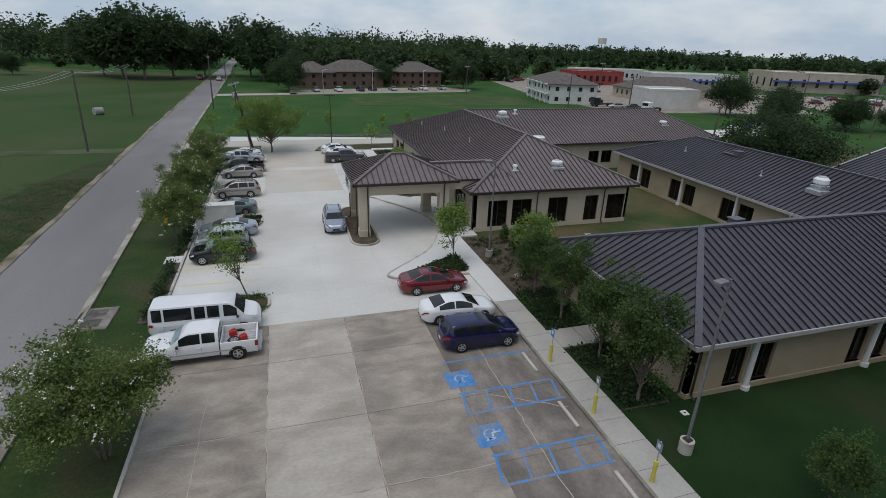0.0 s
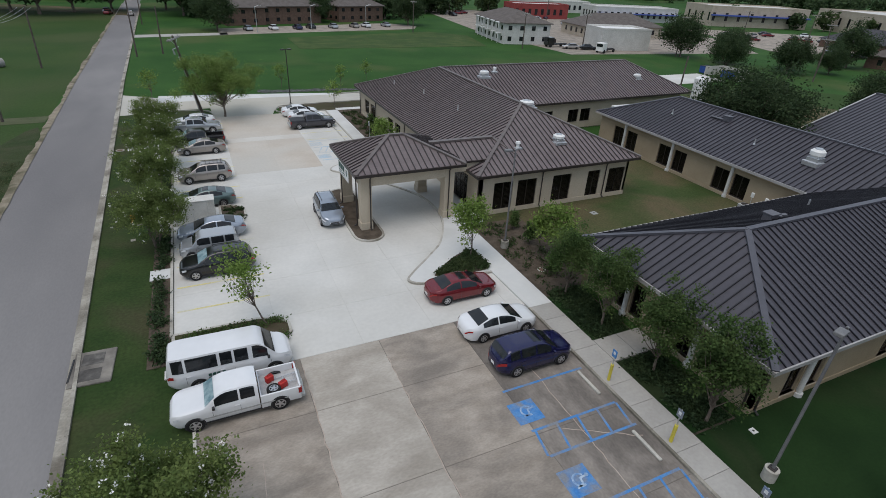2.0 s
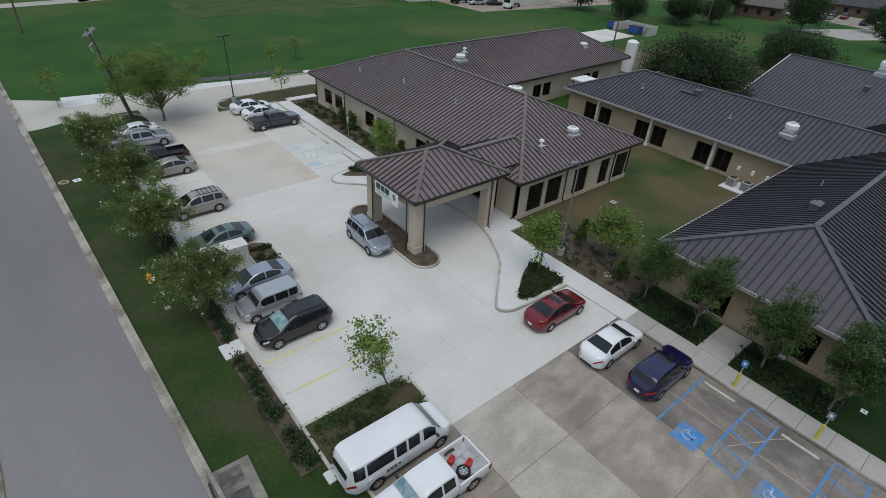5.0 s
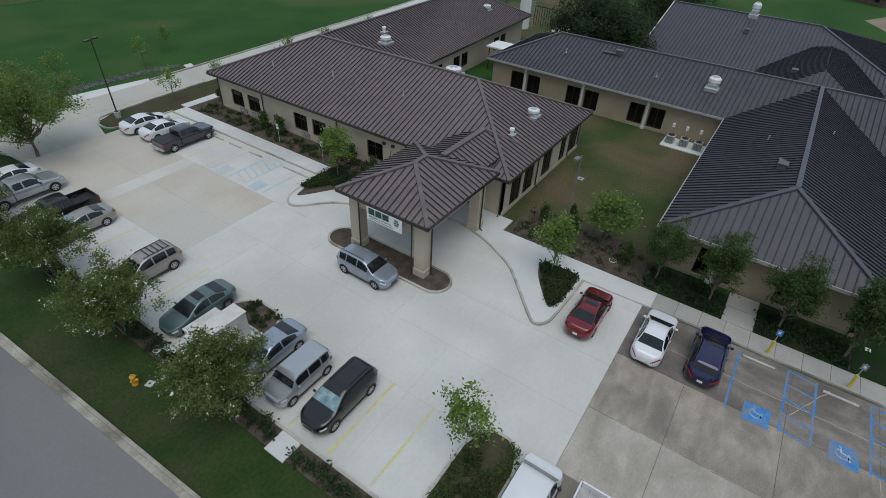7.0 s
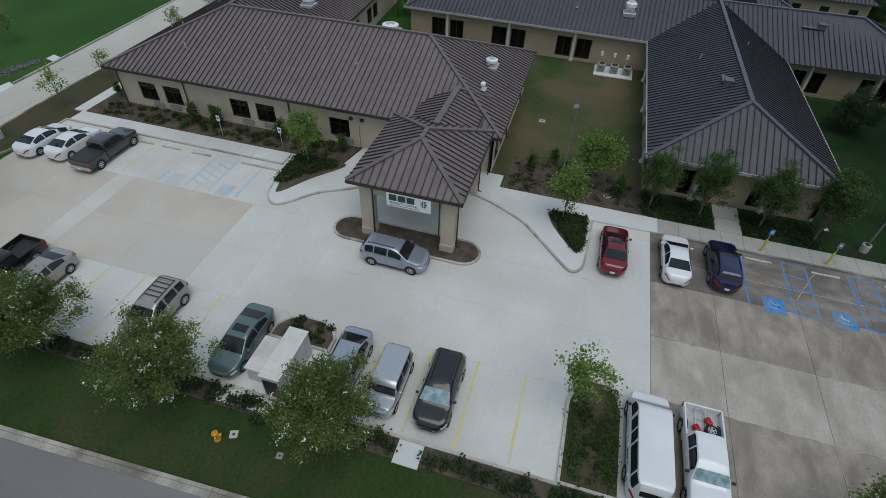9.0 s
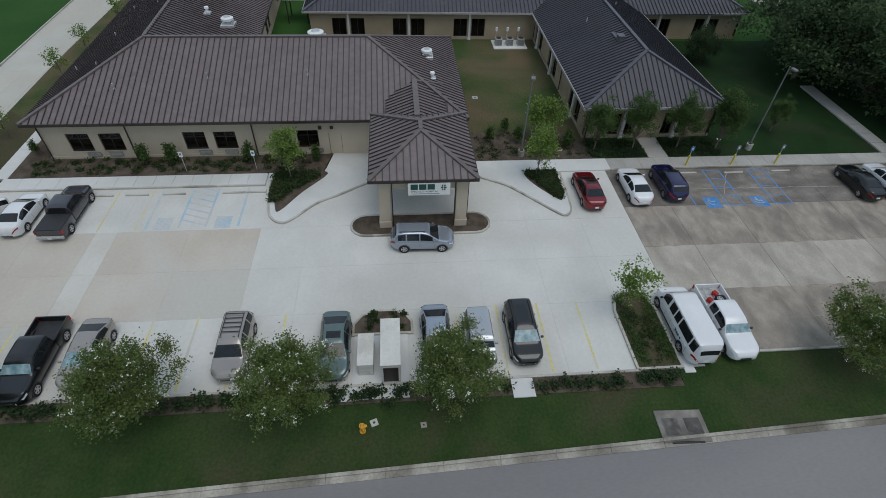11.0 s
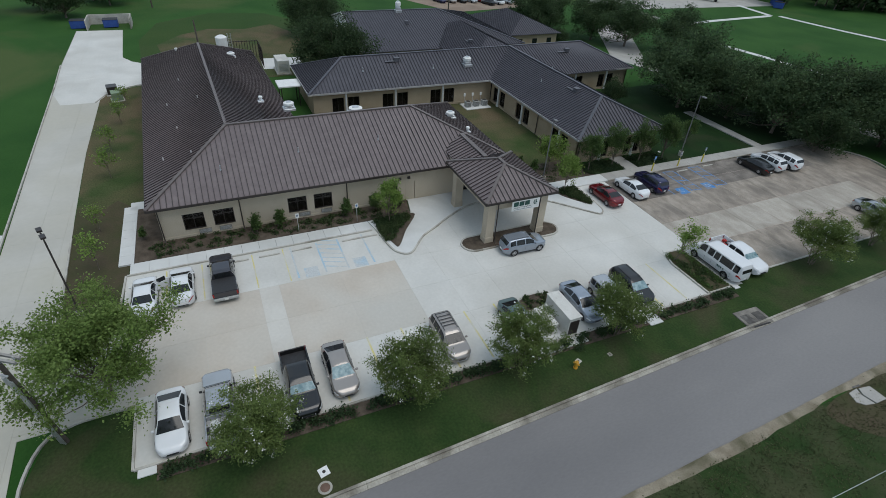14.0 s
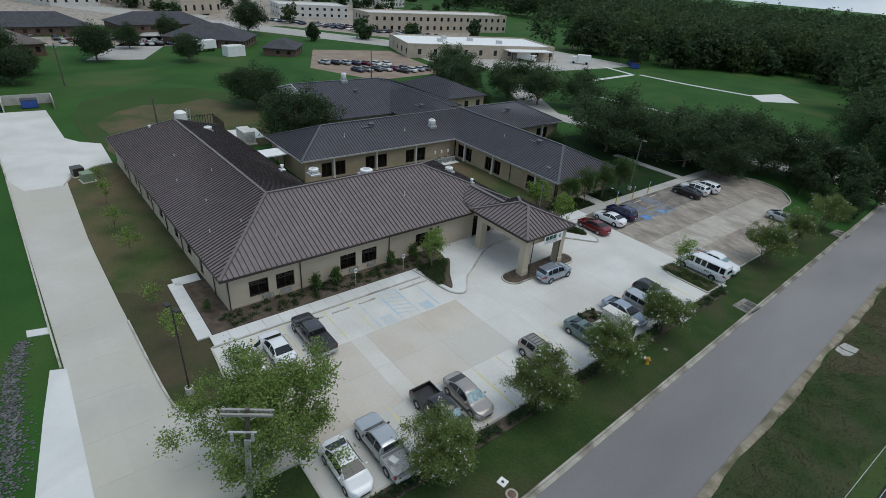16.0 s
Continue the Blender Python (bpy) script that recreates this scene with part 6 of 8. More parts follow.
def tree_kit(height, rx, leaf, count, size, clumps, spread, trunk_h, r, stems=1, flowers=0, lean=0.0, rz=None, nlimb=14, bottom=-0.75, lumpy=0.35):
    rz = rz or (height - trunk_h) * 0.62
    zc = height - rz
    c, pts = crown_points(count, rx, rz, clumps, spread, lumpy, bottom)
    pts = pts + np.array([lean, 0, zc])
    pts = pts[pts[:, 2] > trunk_h * 0.5]
    c = c + np.array([lean, 0, zc])
    limbs = [tuple(v) for v in c[:nlimb]]
    kit = [("trunk", trunk_mesh("trunk", trunk_h, r, limbs, stems, lean * 0.6)), ("crown", cards_mesh("crown", pts, size, leaf))]
    if flowers:
        f = c[rng.integers(0, len(c), flowers)] * 1.0
        dirs = f - np.array([lean, 0, zc])
        dirs /= np.linalg.norm(dirs, axis=1)[:, None] + 1e-6
        f = f + dirs * spread * 0.9
        f = np.repeat(f + rng.normal(size=f.shape) * 0.16, 7, axis=0) + rng.normal(size=(flowers * 7, 3)) * 0.055
        kit.append(("blossom", cards_mesh("blossom", f, 0.055, FLOWER)))
    return kit


def plant(kit, name, label, category, x, y, rz=0.0, scale=1.0, group="", z=0.0):
    e = thing(name, label, category, x, y, z, rz, group)
    e.scale = (scale, scale, scale)
    for nm, me in kit:
        share(nm, me, e)
    return e


CRAPE = [tree_kit(4.8, 2.25, LEAF, 26000, 0.074, 120, 0.25, 1.5, 0.09, stems=4, flowers=170, rz=1.75, lumpy=0.6) for _ in range(3)]
for i, (x, y, s) in enumerate(((-8.2, 74.2, 1.0), (-8.0, 64.3, 1.04), (-8.0, 56.0, 1.0), (-7.9, 47.1, 0.97), (-7.0, 22.4, 1.06), (-7.0, 13.0, 0.92), (-7.2, 3.5, 1.05))):
    plant(CRAPE[i % 3], "crape_myrtle", "bushy crape myrtle with white blossom beside the kerb", "tree", x, y, 67 * i, s, "crape myrtles")
EASTK = [tree_kit(6.2, 1.5, LEAFM, 9000, 0.092, 80, 0.24, 1.7, 0.10, rz=2.2, nlimb=24, lumpy=0.6) for _ in range(2)]
for i, (x, y, s) in enumerate(((16.6, 31.6, 0.84), (16.6, 27.9, 0.88), (16.6, 23.6, 0.90), (16.4, 19.9, 0.98))):
    plant(EASTK[i % 2], "street_tree", "slim leafy green tree beside the sidewalk", "tree", x, y, 80 * i, s, "trees along the sidewalk")
YOUNG = [tree_kit(4.9, 1.15, LEAFY, 3000, 0.11, 46, 0.25, 1.8, 0.055, rz=1.7, nlimb=16) for _ in range(2)]
plant(YOUNG[0], "young_tree", "young bright green tree in the planting bed", "tree", 12.7, 37.9, 0, 1.02, "young trees", 0.15)
plant(YOUNG[1], "young_tree", "young bright green tree in the entrance bed", "tree", 13.1, 58.9, 40, 0.98, "young trees", 0.15)
plant(tree_kit(5.3, 1.25, LEAFY, 1500, 0.105, 40, 0.22, 2.0, 0.06, lean=1.1, rz=1.6, nlimb=24, lumpy=0.6), "young_tree", "thin young tree leaning over the grassy island", "tree", -2.0, 35.2, 165, 1.0, "young trees", 0.1)
plant(tree_kit(7.6, 4.5, LEAFS, 38000, 0.105, 110, 0.40, 2.2, 0.16, rz=2.9, nlimb=44, lumpy=0.75), "shade_tree", "broad bright green tree beside a utility pole", "tree", -0.8, 82.6, 0)
SPARSE = [tree_kit(3.6, 0.9, LEAFY, 420, 0.13, 26, 0.24, 1.5, 0.035, rz=1.3, nlimb=14) for _ in range(2)]
for i, (x, y, s) in enumerate(((14.2, 84.6, 1.05), (20.5, 85.0, 0.85), (31.6, 84.8, 1.0), (38.5, 85.2, 0.95), (47.5, 84.7, 0.95), (54.5, 84.4, 0.8), (18.5, 97.5, 1.0), (9, 98.5, 1.1), (24, 101, 1.0), (-9.5, 92.8, 1.3))):
    plant(SPARSE[i % 2], "sapling", "thin sapling with sparse light green leaves", "tree", x, y, 50 * i, s, "saplings")
plant(tree_kit(4.2, 1.5, LEAFY, 2200, 0.15, 40, 0.34, 1.2, 0.06, rz=1.4), "young_tree", "soft bright green small tree on the courtyard lawn", "tree", 18.6, 36.2, 0, 1.0, "young trees")

SHRUB = [cards_mesh("foliage", crown_points(800, 0.34, 0.74, 30, 0.11)[1] + np.array([0, 0, 0.84]), 0.10, LEAFM) for _ in range(2)]
stem_me = mesh_of(tube(bmesh.new(), (0, 0, 0), (0, 0, 0.6), 0.03, 0.02, 6), "stem", BARK)


def shrub(x, y, s, z, label="clipped upright green shrub by the wall", i=0):
    e = thing("shrub", label, "shrub", x, y, z, 40 * i, "upright shrubs")
    e.scale = (s, s, s)
    share("stem", stem_me, e)
    share("foliage", SHRUB[i % 2], e)


for i, (x, y, s) in enumerate(((15.6, 71.4, 1.2), (15.7, 69.2, 1.25), (15.6, 62.6, 1.2), (15.7, 59.6, 1.25), (15.7, 57.0, 1.0), (17.6, 81.2, 0.8))):
    shrub(x, y, s, 0.17, "upright green shrub in the mulch bed by the wall", i)
for i, (x, y, s) in enumerate(((18.4, 41.2, 1.0), (18.2, 38.6, 1.1), (17.3, 34.0, 1.1), (20.1, 39.5, 0.9))):
    shrub(x, y, s, 0.02, "upright green shrub on bare courtyard soil", i)


def groundcover(name, label, spots, size, hgt, per, material=HEDGE, leaf=0.11, z=0.1):
    pts = []
    for x, y in spots:
        n = max(6, int(per * rng.uniform(0.6, 1.3)))
        p = rng.normal(size=(n, 3)) * np.array([size, size, hgt * 0.5])
        p[:, 2] = np.abs(p[:, 2])
        pts.append(p + np.array([x, y, z]))
    return tagged(new(name, cards_mesh(name, np.concatenate(pts), leaf, material)), label, "shrubs", kind="stuff")


groundcover("hedge", "low patchy hedge plants along the lot edge", [(-7.62 + rng.normal() * 0.16, y + rng.normal() * 0.12) for y in np.arange(33.6, 80, 0.30) if not 42.0 < y < 44.0 and rng.uniform() < 0.82], 0.19, 0.42, 95, material=LEAFD, z=0.08)
groundcover("bed_plants", "low green groundcover in the bed by the wall", [(14.4 + 2.0 * rng.uniform(), 56.8 + 24 * rng.uniform()) for _ in range(110)], 0.17, 0.25, 42, z=0.18)
groundcover("bed_plants", "dense groundcover in the entrance planting bed", [(x, y) for x, y in zip(9.9 + 4 * rng.uniform(size=300), 56.4 + 4 * rng.uniform(size=300)) if y < 60.2 and y > 60.2 - 0.95 * (x - 9.6)], 0.14, 0.22, 60, z=0.2)
groundcover("bed_plants", "dense groundcover in the south planting bed", [(x, y) for x, y in zip(9.7 + 3.6 * rng.uniform(size=240), 36.2 + 2.6 * rng.uniform(size=240)) if y < 36.7 + 0.62 * (x - 9.6)], 0.14, 0.22, 60, z=0.2)
groundcover("island_plants", "tufts of low shrubs on the kerbed islands", [(-3.2 + 1.4 * rng.uniform(), 49.8 + 2.7 * rng.uniform()) for _ in range(15)], 0.12, 0.22, 50, z=0.14)
groundcover("island_grass", "clumped grass along the van island edges", [(-6.5 + 5.4 * rng.uniform(), 33.3 + 0.5 * rng.uniform() if rng.uniform() < 0.5 else 35.0 + 0.5 * rng.uniform()) for _ in range(80)], 0.18, 0.14, 34, material=LEAFM, leaf=0.08, z=0.14)
groundcover("sidewalk_plants", "dark low plants in the bed beside the sidewalk", [(15.6 + 2.4 * rng.uniform(), y) for y in np.concatenate([19.7 + 5.0 * rng.uniform(size=130), 27.2 + 5 * rng.uniform(size=140)])], 0.22, 0.20, 50, material=LEAFD, z=0.04)
groundcover("courtyard_tufts", "tufts of dry weeds on the courtyard soil", [(15.6 + 4 * rng.uniform(), 33 + 9.5 * rng.uniform()) for _ in range(60)], 0.18, 0.18, 26, z=0.03)

plant(EASTK[0], "street_tree", "small dense tree beside the lamp post", "tree", 19.4, 12.6, 30, 0.6, "trees along the sidewalk")
DRYB = leaf_mat("dry_weed", (0.060, 0.080, 0.032), (0.115, 0.115, 0.062))
spots = [(far_edge(y) - 0.8 - abs(rng.normal()) * 3.2, y) for y in 14 + 56 * rng.uniform(size=2200)]
groundcover("roadside_weeds", "pale dry weeds and seed heads beside the road", spots, 0.30, 0.08, 9, material=DRYB, leaf=0.07, z=0.012)
groundcover("island_tufts", "dark grass tufts over the mulch of the van island", [(-6.6 + 4.4 * rng.uniform(), 33.35 + 2.1 * rng.uniform()) for _ in range(60)], 0.13, 0.16, 30, material=HEDGE, leaf=0.08, z=0.14)

# ---- poles, lamps, signs ----
LAMPGREY = mat("dull_lamp_metal", (0.13, 0.13, 0.135), (0.17, 0.17, 0.17), rough=0.5, scale=2, bump=0)


def lamp_post(x, y, h, rz, heads, label):
    e = thing("lamp_post", label, "lamp post", x, y, 0, rz, "lot lamps")
    bm = bmesh.new()
    tube(bm, (0, 0, -0.1), (0, 0, 0.62), 0.30, n=16)
    part("footing", bm, KERB, e, "round concrete footing", smooth=30)
    bm = bmesh.new()
    tube(bm, (0, 0, 0.62), (0, 0, h), 0.075, 0.055, 8)
    part("pole", bm, BRONZE if heads == 2 else LAMPGREY, e, smooth=40)
    part("base_plate", bbox(-0.16, -0.16, 0.62, 0.16, 0.16, 0.70, 0.02, 1), BRONZE, e)
    for s in ((1, -1) if heads == 2 else (1,)):
        arm = part("arm", box(bmesh.new(), min(0, s * 0.3), -0.03, h - 0.10, max(0, s * 0.3), 0.03, h - 0.04), BRONZE, e)
        part("lamp_head", bbox(min(s * 0.25, s * 0.80), -0.17, h - 0.12, max(s * 0.25, s * 0.80), 0.17, h + 0.03, 0.03), BRONZE if heads == 2 else LAMPGREY, e)
    return e


lamp_post(8.15, 85.3, 7.9, 20, 2, "dark bronze twin-head lot lamp on concrete footing")
lamp_post(16.35, 16.55, 8.2, 190, 1, "grey single-head lamp post on round concrete footing")
lamp_post(16.05, 38.65, 7.8, 170, 1, "grey single-head lamp post on bare soil")


def bollard_sign(x, y):
    e = thing("sign_bollard", "yellow bollard carrying a blue accessible parking sign", "sign", x, y, 0.15, 0, "accessible signs")
    bm = bmesh.new()
    tube(bm, (0, 0, -0.05), (0, 0, 1.05), 0.085, n=12)
    part("bollard", bm, YELLOW, e, smooth=40)
    bm = bmesh.new()
    tube(bm, (0, 0, 1.05), (0, 0, 2.0), 0.028, n=6)
    part("post", bm, GALV, e)
    part("plate", bbox(-0.05, -0.16, 1.55, -0.03, 0.16, 2.0, 0.006, 1), BLUEP, e, "blue accessible parking plate")
    block("white_symbol", e, WHITEP, (-0.056, 0, 1.80), (0.008, 0.14, 0.18))


for y in (23.9, 19.6, 15.4):
    bollard_sign(13.75, y)


def stall_sign(x, y):
    e = thing("stall_sign", "white accessible stall sign on a slim post", "sign", x, y, 0.15, 0, "stall signs")
    bm = bmesh.new()
    tube(bm, (0, 0, -0.1), (0, 0, 2.1), 0.025, n=6)
    part("post", bm, GALV, e)
    part("plate", bbox(-0.045, -0.16, 1.6, -0.027, 0.16, 2.1, 0.006, 1), WHITE, e)
    block("blue_symbol", e, BLUEP, (-0.052, 0, 1.88), (0.008, 0.18, 0.20))


for y in (67.7, 61.9):
    stall_sign(14.3, y)


def utility_pole(x, y, h, rz, arms=True, lean=0.0, label="weathered timber utility pole with a crossarm"):
    e = thing("utility_pole", label, "utility pole", x, y, 0, rz, "utility poles")
    bm = bmesh.new()
    tube(bm, (0, 0, -0.3), (lean, 0, h), 0.17, 0.11, 10)
    part("pole", bm, POLEW, e, smooth=40)
    if arms:
        for s in (1, -1):
            part("crossarm", bbox(lean - 0.06 + s * 0.14, -1.25, h - 0.45, lean + 0.06 + s * 0.14, 1.25, h - 0.28, 0.01, 1), POLEG, e)
        for yy in (-1.1, -0.4, 0.4, 1.1):
            bm = bmesh.new()
            tube(bm, (lean, yy, h - 0.30), (lean, yy, h - 0.10), 0.05, 0.035, 8)
            part("insulator", bm, GREYMETAL, e)
        for s in (1, -1):
            bm = bmesh.new()
            tube(bm, (lean, s * 0.75, h - 0.42), (lean * 0.9, 0, h - 1.1), 0.02, n=5)
            part("brace", bm, GALV, e)
    return e


up = utility_pole(-3.45, 84.95, 9.9, 150, True, 0.0, "timber utility pole with double crossarm and transformer rack")
up.matrix_basis = pose(-3.45, 84.95, 0, 0, 0, 0) @ Vector((0, 0, 1)).rotation_difference(Vector((-1.9, -0.2, 9.9))).to_matrix().to_4x4() @ pose(0, 0, 0, 0, 0, 150)
part("transformer_rack", bbox(0.30, -0.9, 8.35, 0.40, 0.5, 8.43, 0.01, 1), GALV, up)
for k in range(4):
    bm = bmesh.new()
    tube(bm, (0.20, -0.15 + 0.10 * k, 0.2), (0.17, -0.12 + 0.08 * k, 7.4), 0.045, n=6)
    part("conduit", bm, GALV, up, "grey conduit strapped to the pole")
for s in (-0.7, 0.3):
    bm = bmesh.new()
    tube(bm, (0.42, s, 7.75), (0.42, s, 8.35), 0.10, 0.08, 8)
    part("cutout", bm, GREYMETAL, up)
for x, y, h, arms in ((-25.4, 86.4, 10.8, False), (-27.6, 122.5, 9.8, False), (-13.6, 133.0, 11.4, True), (-9.0, 136.0, 9.0, False), (-15.2, 190, 10, True), (-26.5, 60.0, 10.5, False), (-27.0, 22.0, 10.5, False)):
    utility_pole(x, y, h, 10, arms, 0.25, "dark timber utility pole standing in grass")


def wire(a, b, sag, name="overhead_wire", label="thin sagging overhead utility wire"):
    cu_ = bpy.data.curves.new(name, "CURVE")
    cu_.dimensions, cu_.bevel_depth = "3D", 0.014
    sp_ = cu_.splines.new("POLY")
    n = 16
    sp_.points.add(n)
    for i in range(n + 1):
        t = i / n
        p = Vector(a).lerp(Vector(b), t)
        sp_.points[i].co = (p.x, p.y, p.z - sag * 4 * t * (1 - t), 1)
    cu_.materials.append(GALV)
    return tagged(new(name, cu_), label, "wire", "overhead wires")


for k, dx in enumerate((-0.9, 0.0, 0.9)):
    wire((-25.2 + dx, 86.4, 10.6), (-26.3 + dx, 60.0, 10.3), 0.5)
    wire((-26.3 + dx, 60.0, 10.3), (-26.8 + dx, 22.0, 10.3), 0.8)
    wire((-25.2 + dx, 86.4, 10.6), (-27.4 + dx, 122.5, 9.6), 0.6)

# ---- small things on the ground ----
hyd = thing("fire_hydrant", "orange-yellow fire hydrant standing on the verge", "fire hydrant", -9.75, 52.2, 0.0, 30)
bm = bmesh.new()
tube(bm, (0, 0, -0.05), (0, 0, 0.10), 0.17, n=12)
tube(bm, (0, 0, 0.10), (0, 0, 0.58), 0.125, 0.115, 12)
tube(bm, (0, 0, 0.58), (0, 0, 0.64), 0.16, n=12)
part("barrel", bm, HYDRANT, hyd, smooth=40)
bm = bmesh.new()
tube(bm, (0, 0, 0.64), (0, 0, 0.76), 0.13, 0.05, 12)
tube(bm, (0, 0, 0.76), (0, 0, 0.82), 0.03, n=6)
part("bonnet", bm, HYDRANT, hyd, smooth=40)
for a, r in (((0.24, 0, 0.45), 0.06), ((-0.24, 0, 0.45), 0.06), ((0, -0.26, 0.40), 0.085)):
    bm = bmesh.new()
    tube(bm, (0, 0, a[2]), a, r, n=10)
    part("nozzle", bm, HYDRANT, hyd, smooth=40)


def lid(name, x, y, r, label, square=False, rz=0, material=KERB):
    e = thing(name, label, "cover", x, y, 0.0, rz)
    bm = bmesh.new()
    if square:
        box(bm, -r, -r, -0.1, r, r, 0.05)
    else:
        tube(bm, (0, 0, -0.1), (0, 0, 0.05), r, n=20)
    part("collar", bm, material, e)
    bm = bmesh.new()
    tube(bm, (0, 0, 0.03), (0, 0, 0.058), r * (0.35 if square else 0.68), n=16)
    part("cover", bm, BRICK if not square else BRONZE, e)


lid("manhole", -12.05, 71.25, 0.42, "round manhole with a rusty cover in pale collar")
lid("valve_box", -11.05, 71.1, 0.30, "square pale concrete valve box in the grass", True, 12, WHITE)
lid("valve_box", -9.3, 51.6, 0.20, "small concrete meter box beside the hydrant", True, 20)
lid("valve_box", -9.6, 48.9, 0.16, "small pale meter box in the verge", True, 5)
lid("valve_box", 27.0, 41.5, 0.28, "grey utility box in the courtyard lawn", True, 0, GREYMETAL)
lid("valve_box", 16.9, 34.8, 0.30, "round pale cleanout on bare soil", False)
lid("valve_box", 18.1, 18.6, 0.16, "small white cleanout at the wall corner", True, 0, WHITE)
INLET = mat("blackened_concrete", (0.25, 0.23, 0.20), (0.33, 0.31, 0.27), rough=0.95, scale=1.1, fine=5, bump=0.3, c=(0.12, 0.11, 0.10), cover=0.44, soft=1.8)
GRIME = mat("grimy_concrete", (0.10, 0.095, 0.088), (0.19, 0.18, 0.165), rough=0.95, scale=2.2, fine=7, bump=0.3, c=(0.05, 0.047, 0.045), cover=0.46, soft=1.8)
for x, y, rz, lab in ((-10.6, 34.6, -2, "stained concrete storm drain inlet at the kerb"), (-9.6, 3.0, -2, "old concrete storm drain inlet slab")):
    e = thing("storm_inlet", lab, "drain", x, y, 0, rz, "storm inlets")
    part("slab", bbox(-0.95, -1.35, -0.1, 0.95, 1.35, 0.10, 0.03, 1), INLET, e)
    for yy in (-0.62, 0.62):
        part("cover", bbox(-0.55, yy - 0.45, 0.09, 0.45, yy + 0.45, 0.112, 0.008, 1), GRIME, e, "blackened inlet cover")
    part("throat", box(bmesh.new(), -1.0, -0.9, -0.02, -0.9, 0.9, 0.10), PLASTIC, e)

e = thing("broken_slab", "broken pale concrete drain slab in bare soil", "slab", -19.6, 33.75, 0, -3)
part("slab_piece", prism(bmesh.new(), [(-0.7, -1.2), (0.5, -1.1), (0.62, -0.1), (0.1, 0.15), (-0.75, -0.1)], -0.1, 0.11), OLDWALK, e)
part("slab_piece", prism(bmesh.new(), [(-0.72, 0.02), (0.12, 0.24), (0.68, 0.05), (0.55, 1.0), (-0.2, 1.25), (-0.6, 0.8)], -0.1, 0.07), OLDWALK, e)
part("slab_piece", prism(bmesh.new(), [(0.75, -0.6), (1.1, -0.5), (1.05, 0.3), (0.78, 0.2)], -0.1, 0.04), GRIME, e)

cab = thing("equipment_cabinet", "tall white steel equipment cabinet on a concrete pad", "cabinet", -5.35, 50.62, 0.10)
part("body", bbox(-1.6, -0.54, 0.0, 1.6, 0.54, 1.85, 0.03), BOXWHITE, cab)
part("lid", bbox(-1.65, -0.58, 1.85, 1.65, 0.58, 1.93, 0.02), BOXWHITE, cab)
for xx in (-1.05, 0, 1.05):
    block("panel_gap", cab, GREYMETAL, (xx, -0.552, 0.95), (0.015, 0.01, 1.7))
part("louvre_end", box(bmesh.new(), -1.63, -0.42, 0.25, -1.6, 0.42, 1.6), BRONZE, cab, "dark louvred end panel")
cab2 = thing("meter_cabinet", "low white metal cabinet on a concrete pad", "cabinet", -5.25, 52.1, 0.10)
part("body", bbox(-1.08, -0.44, 0.0, 1.08, 0.44, 1.05, 0.03), BOXWHITE, cab2)
part("lid", bbox(-1.12, -0.48, 1.05, 1.12, 0.48, 1.11, 0.015), BOXWHITE, cab2)

# condensers in the courtyard
pad_ac = sheet("pavement_condenser_pad", [(39.2, 33.4), (41.9, 33.4), (41.9, 37.6), (39.2, 37.6)], -0.1, 0.10, WALK, "concrete pad under the condensers", "pavement")
for i, y in enumerate((34.1, 35.5, 36.9)):
    e = thing("condenser", "grey outdoor air-conditioning condenser on a pad", "air conditioner", 40.4, y, 0.10, 0, "condensers")
    part("casing", bbox(-0.42, -0.42, 0, 0.42, 0.42, 0.85, 0.04), GREYMETAL, e)
    bm = bmesh.new()
    tube(bm, (0, 0, 0.85), (0, 0, 0.88), 0.34, n=18)
    part("fan_guard", bm, BRONZE, e)
    for z in range(7):
        block("louvre", e, BRONZE, (-0.425, 0, 0.12 + z * 0.10), (0.015, 0.70, 0.03))
    b2 = thing("disconnect_box", "grey electrical disconnect box on a pole", "electrical box", 41.4, y + 0.2, 0.10, 0, "disconnects")
    bm = bmesh.new()
    tube(bm, (0, 0, 0), (0, 0, 1.5), 0.03, n=6)
    part("conduit", bm, GALV, b2)
    part("casing", bbox(-0.10, -0.14, 1.3, 0.05, 0.14, 1.75, 0.02, 1), WHITE, b2)


# ---- things on the roofs ----
def hosp_z(x, y):
    """Height of the main roof above a place."""
    k_ = (RZ - EZ) / 8.8
    west = min(x - X0, X1 - x if y < NY0 else 1e3, y - Y0, Y1 - y)
    if y > NY0:
        y -= SKEW * (x - X0)
        a = min(Y1 - y, y - NY0 if x > X1 else 1e3, x - X0, NX1 - x)
        return EZ + k_ * min(a, 8.8)
    return EZ + k_ * max(0, min(west, 8.8))


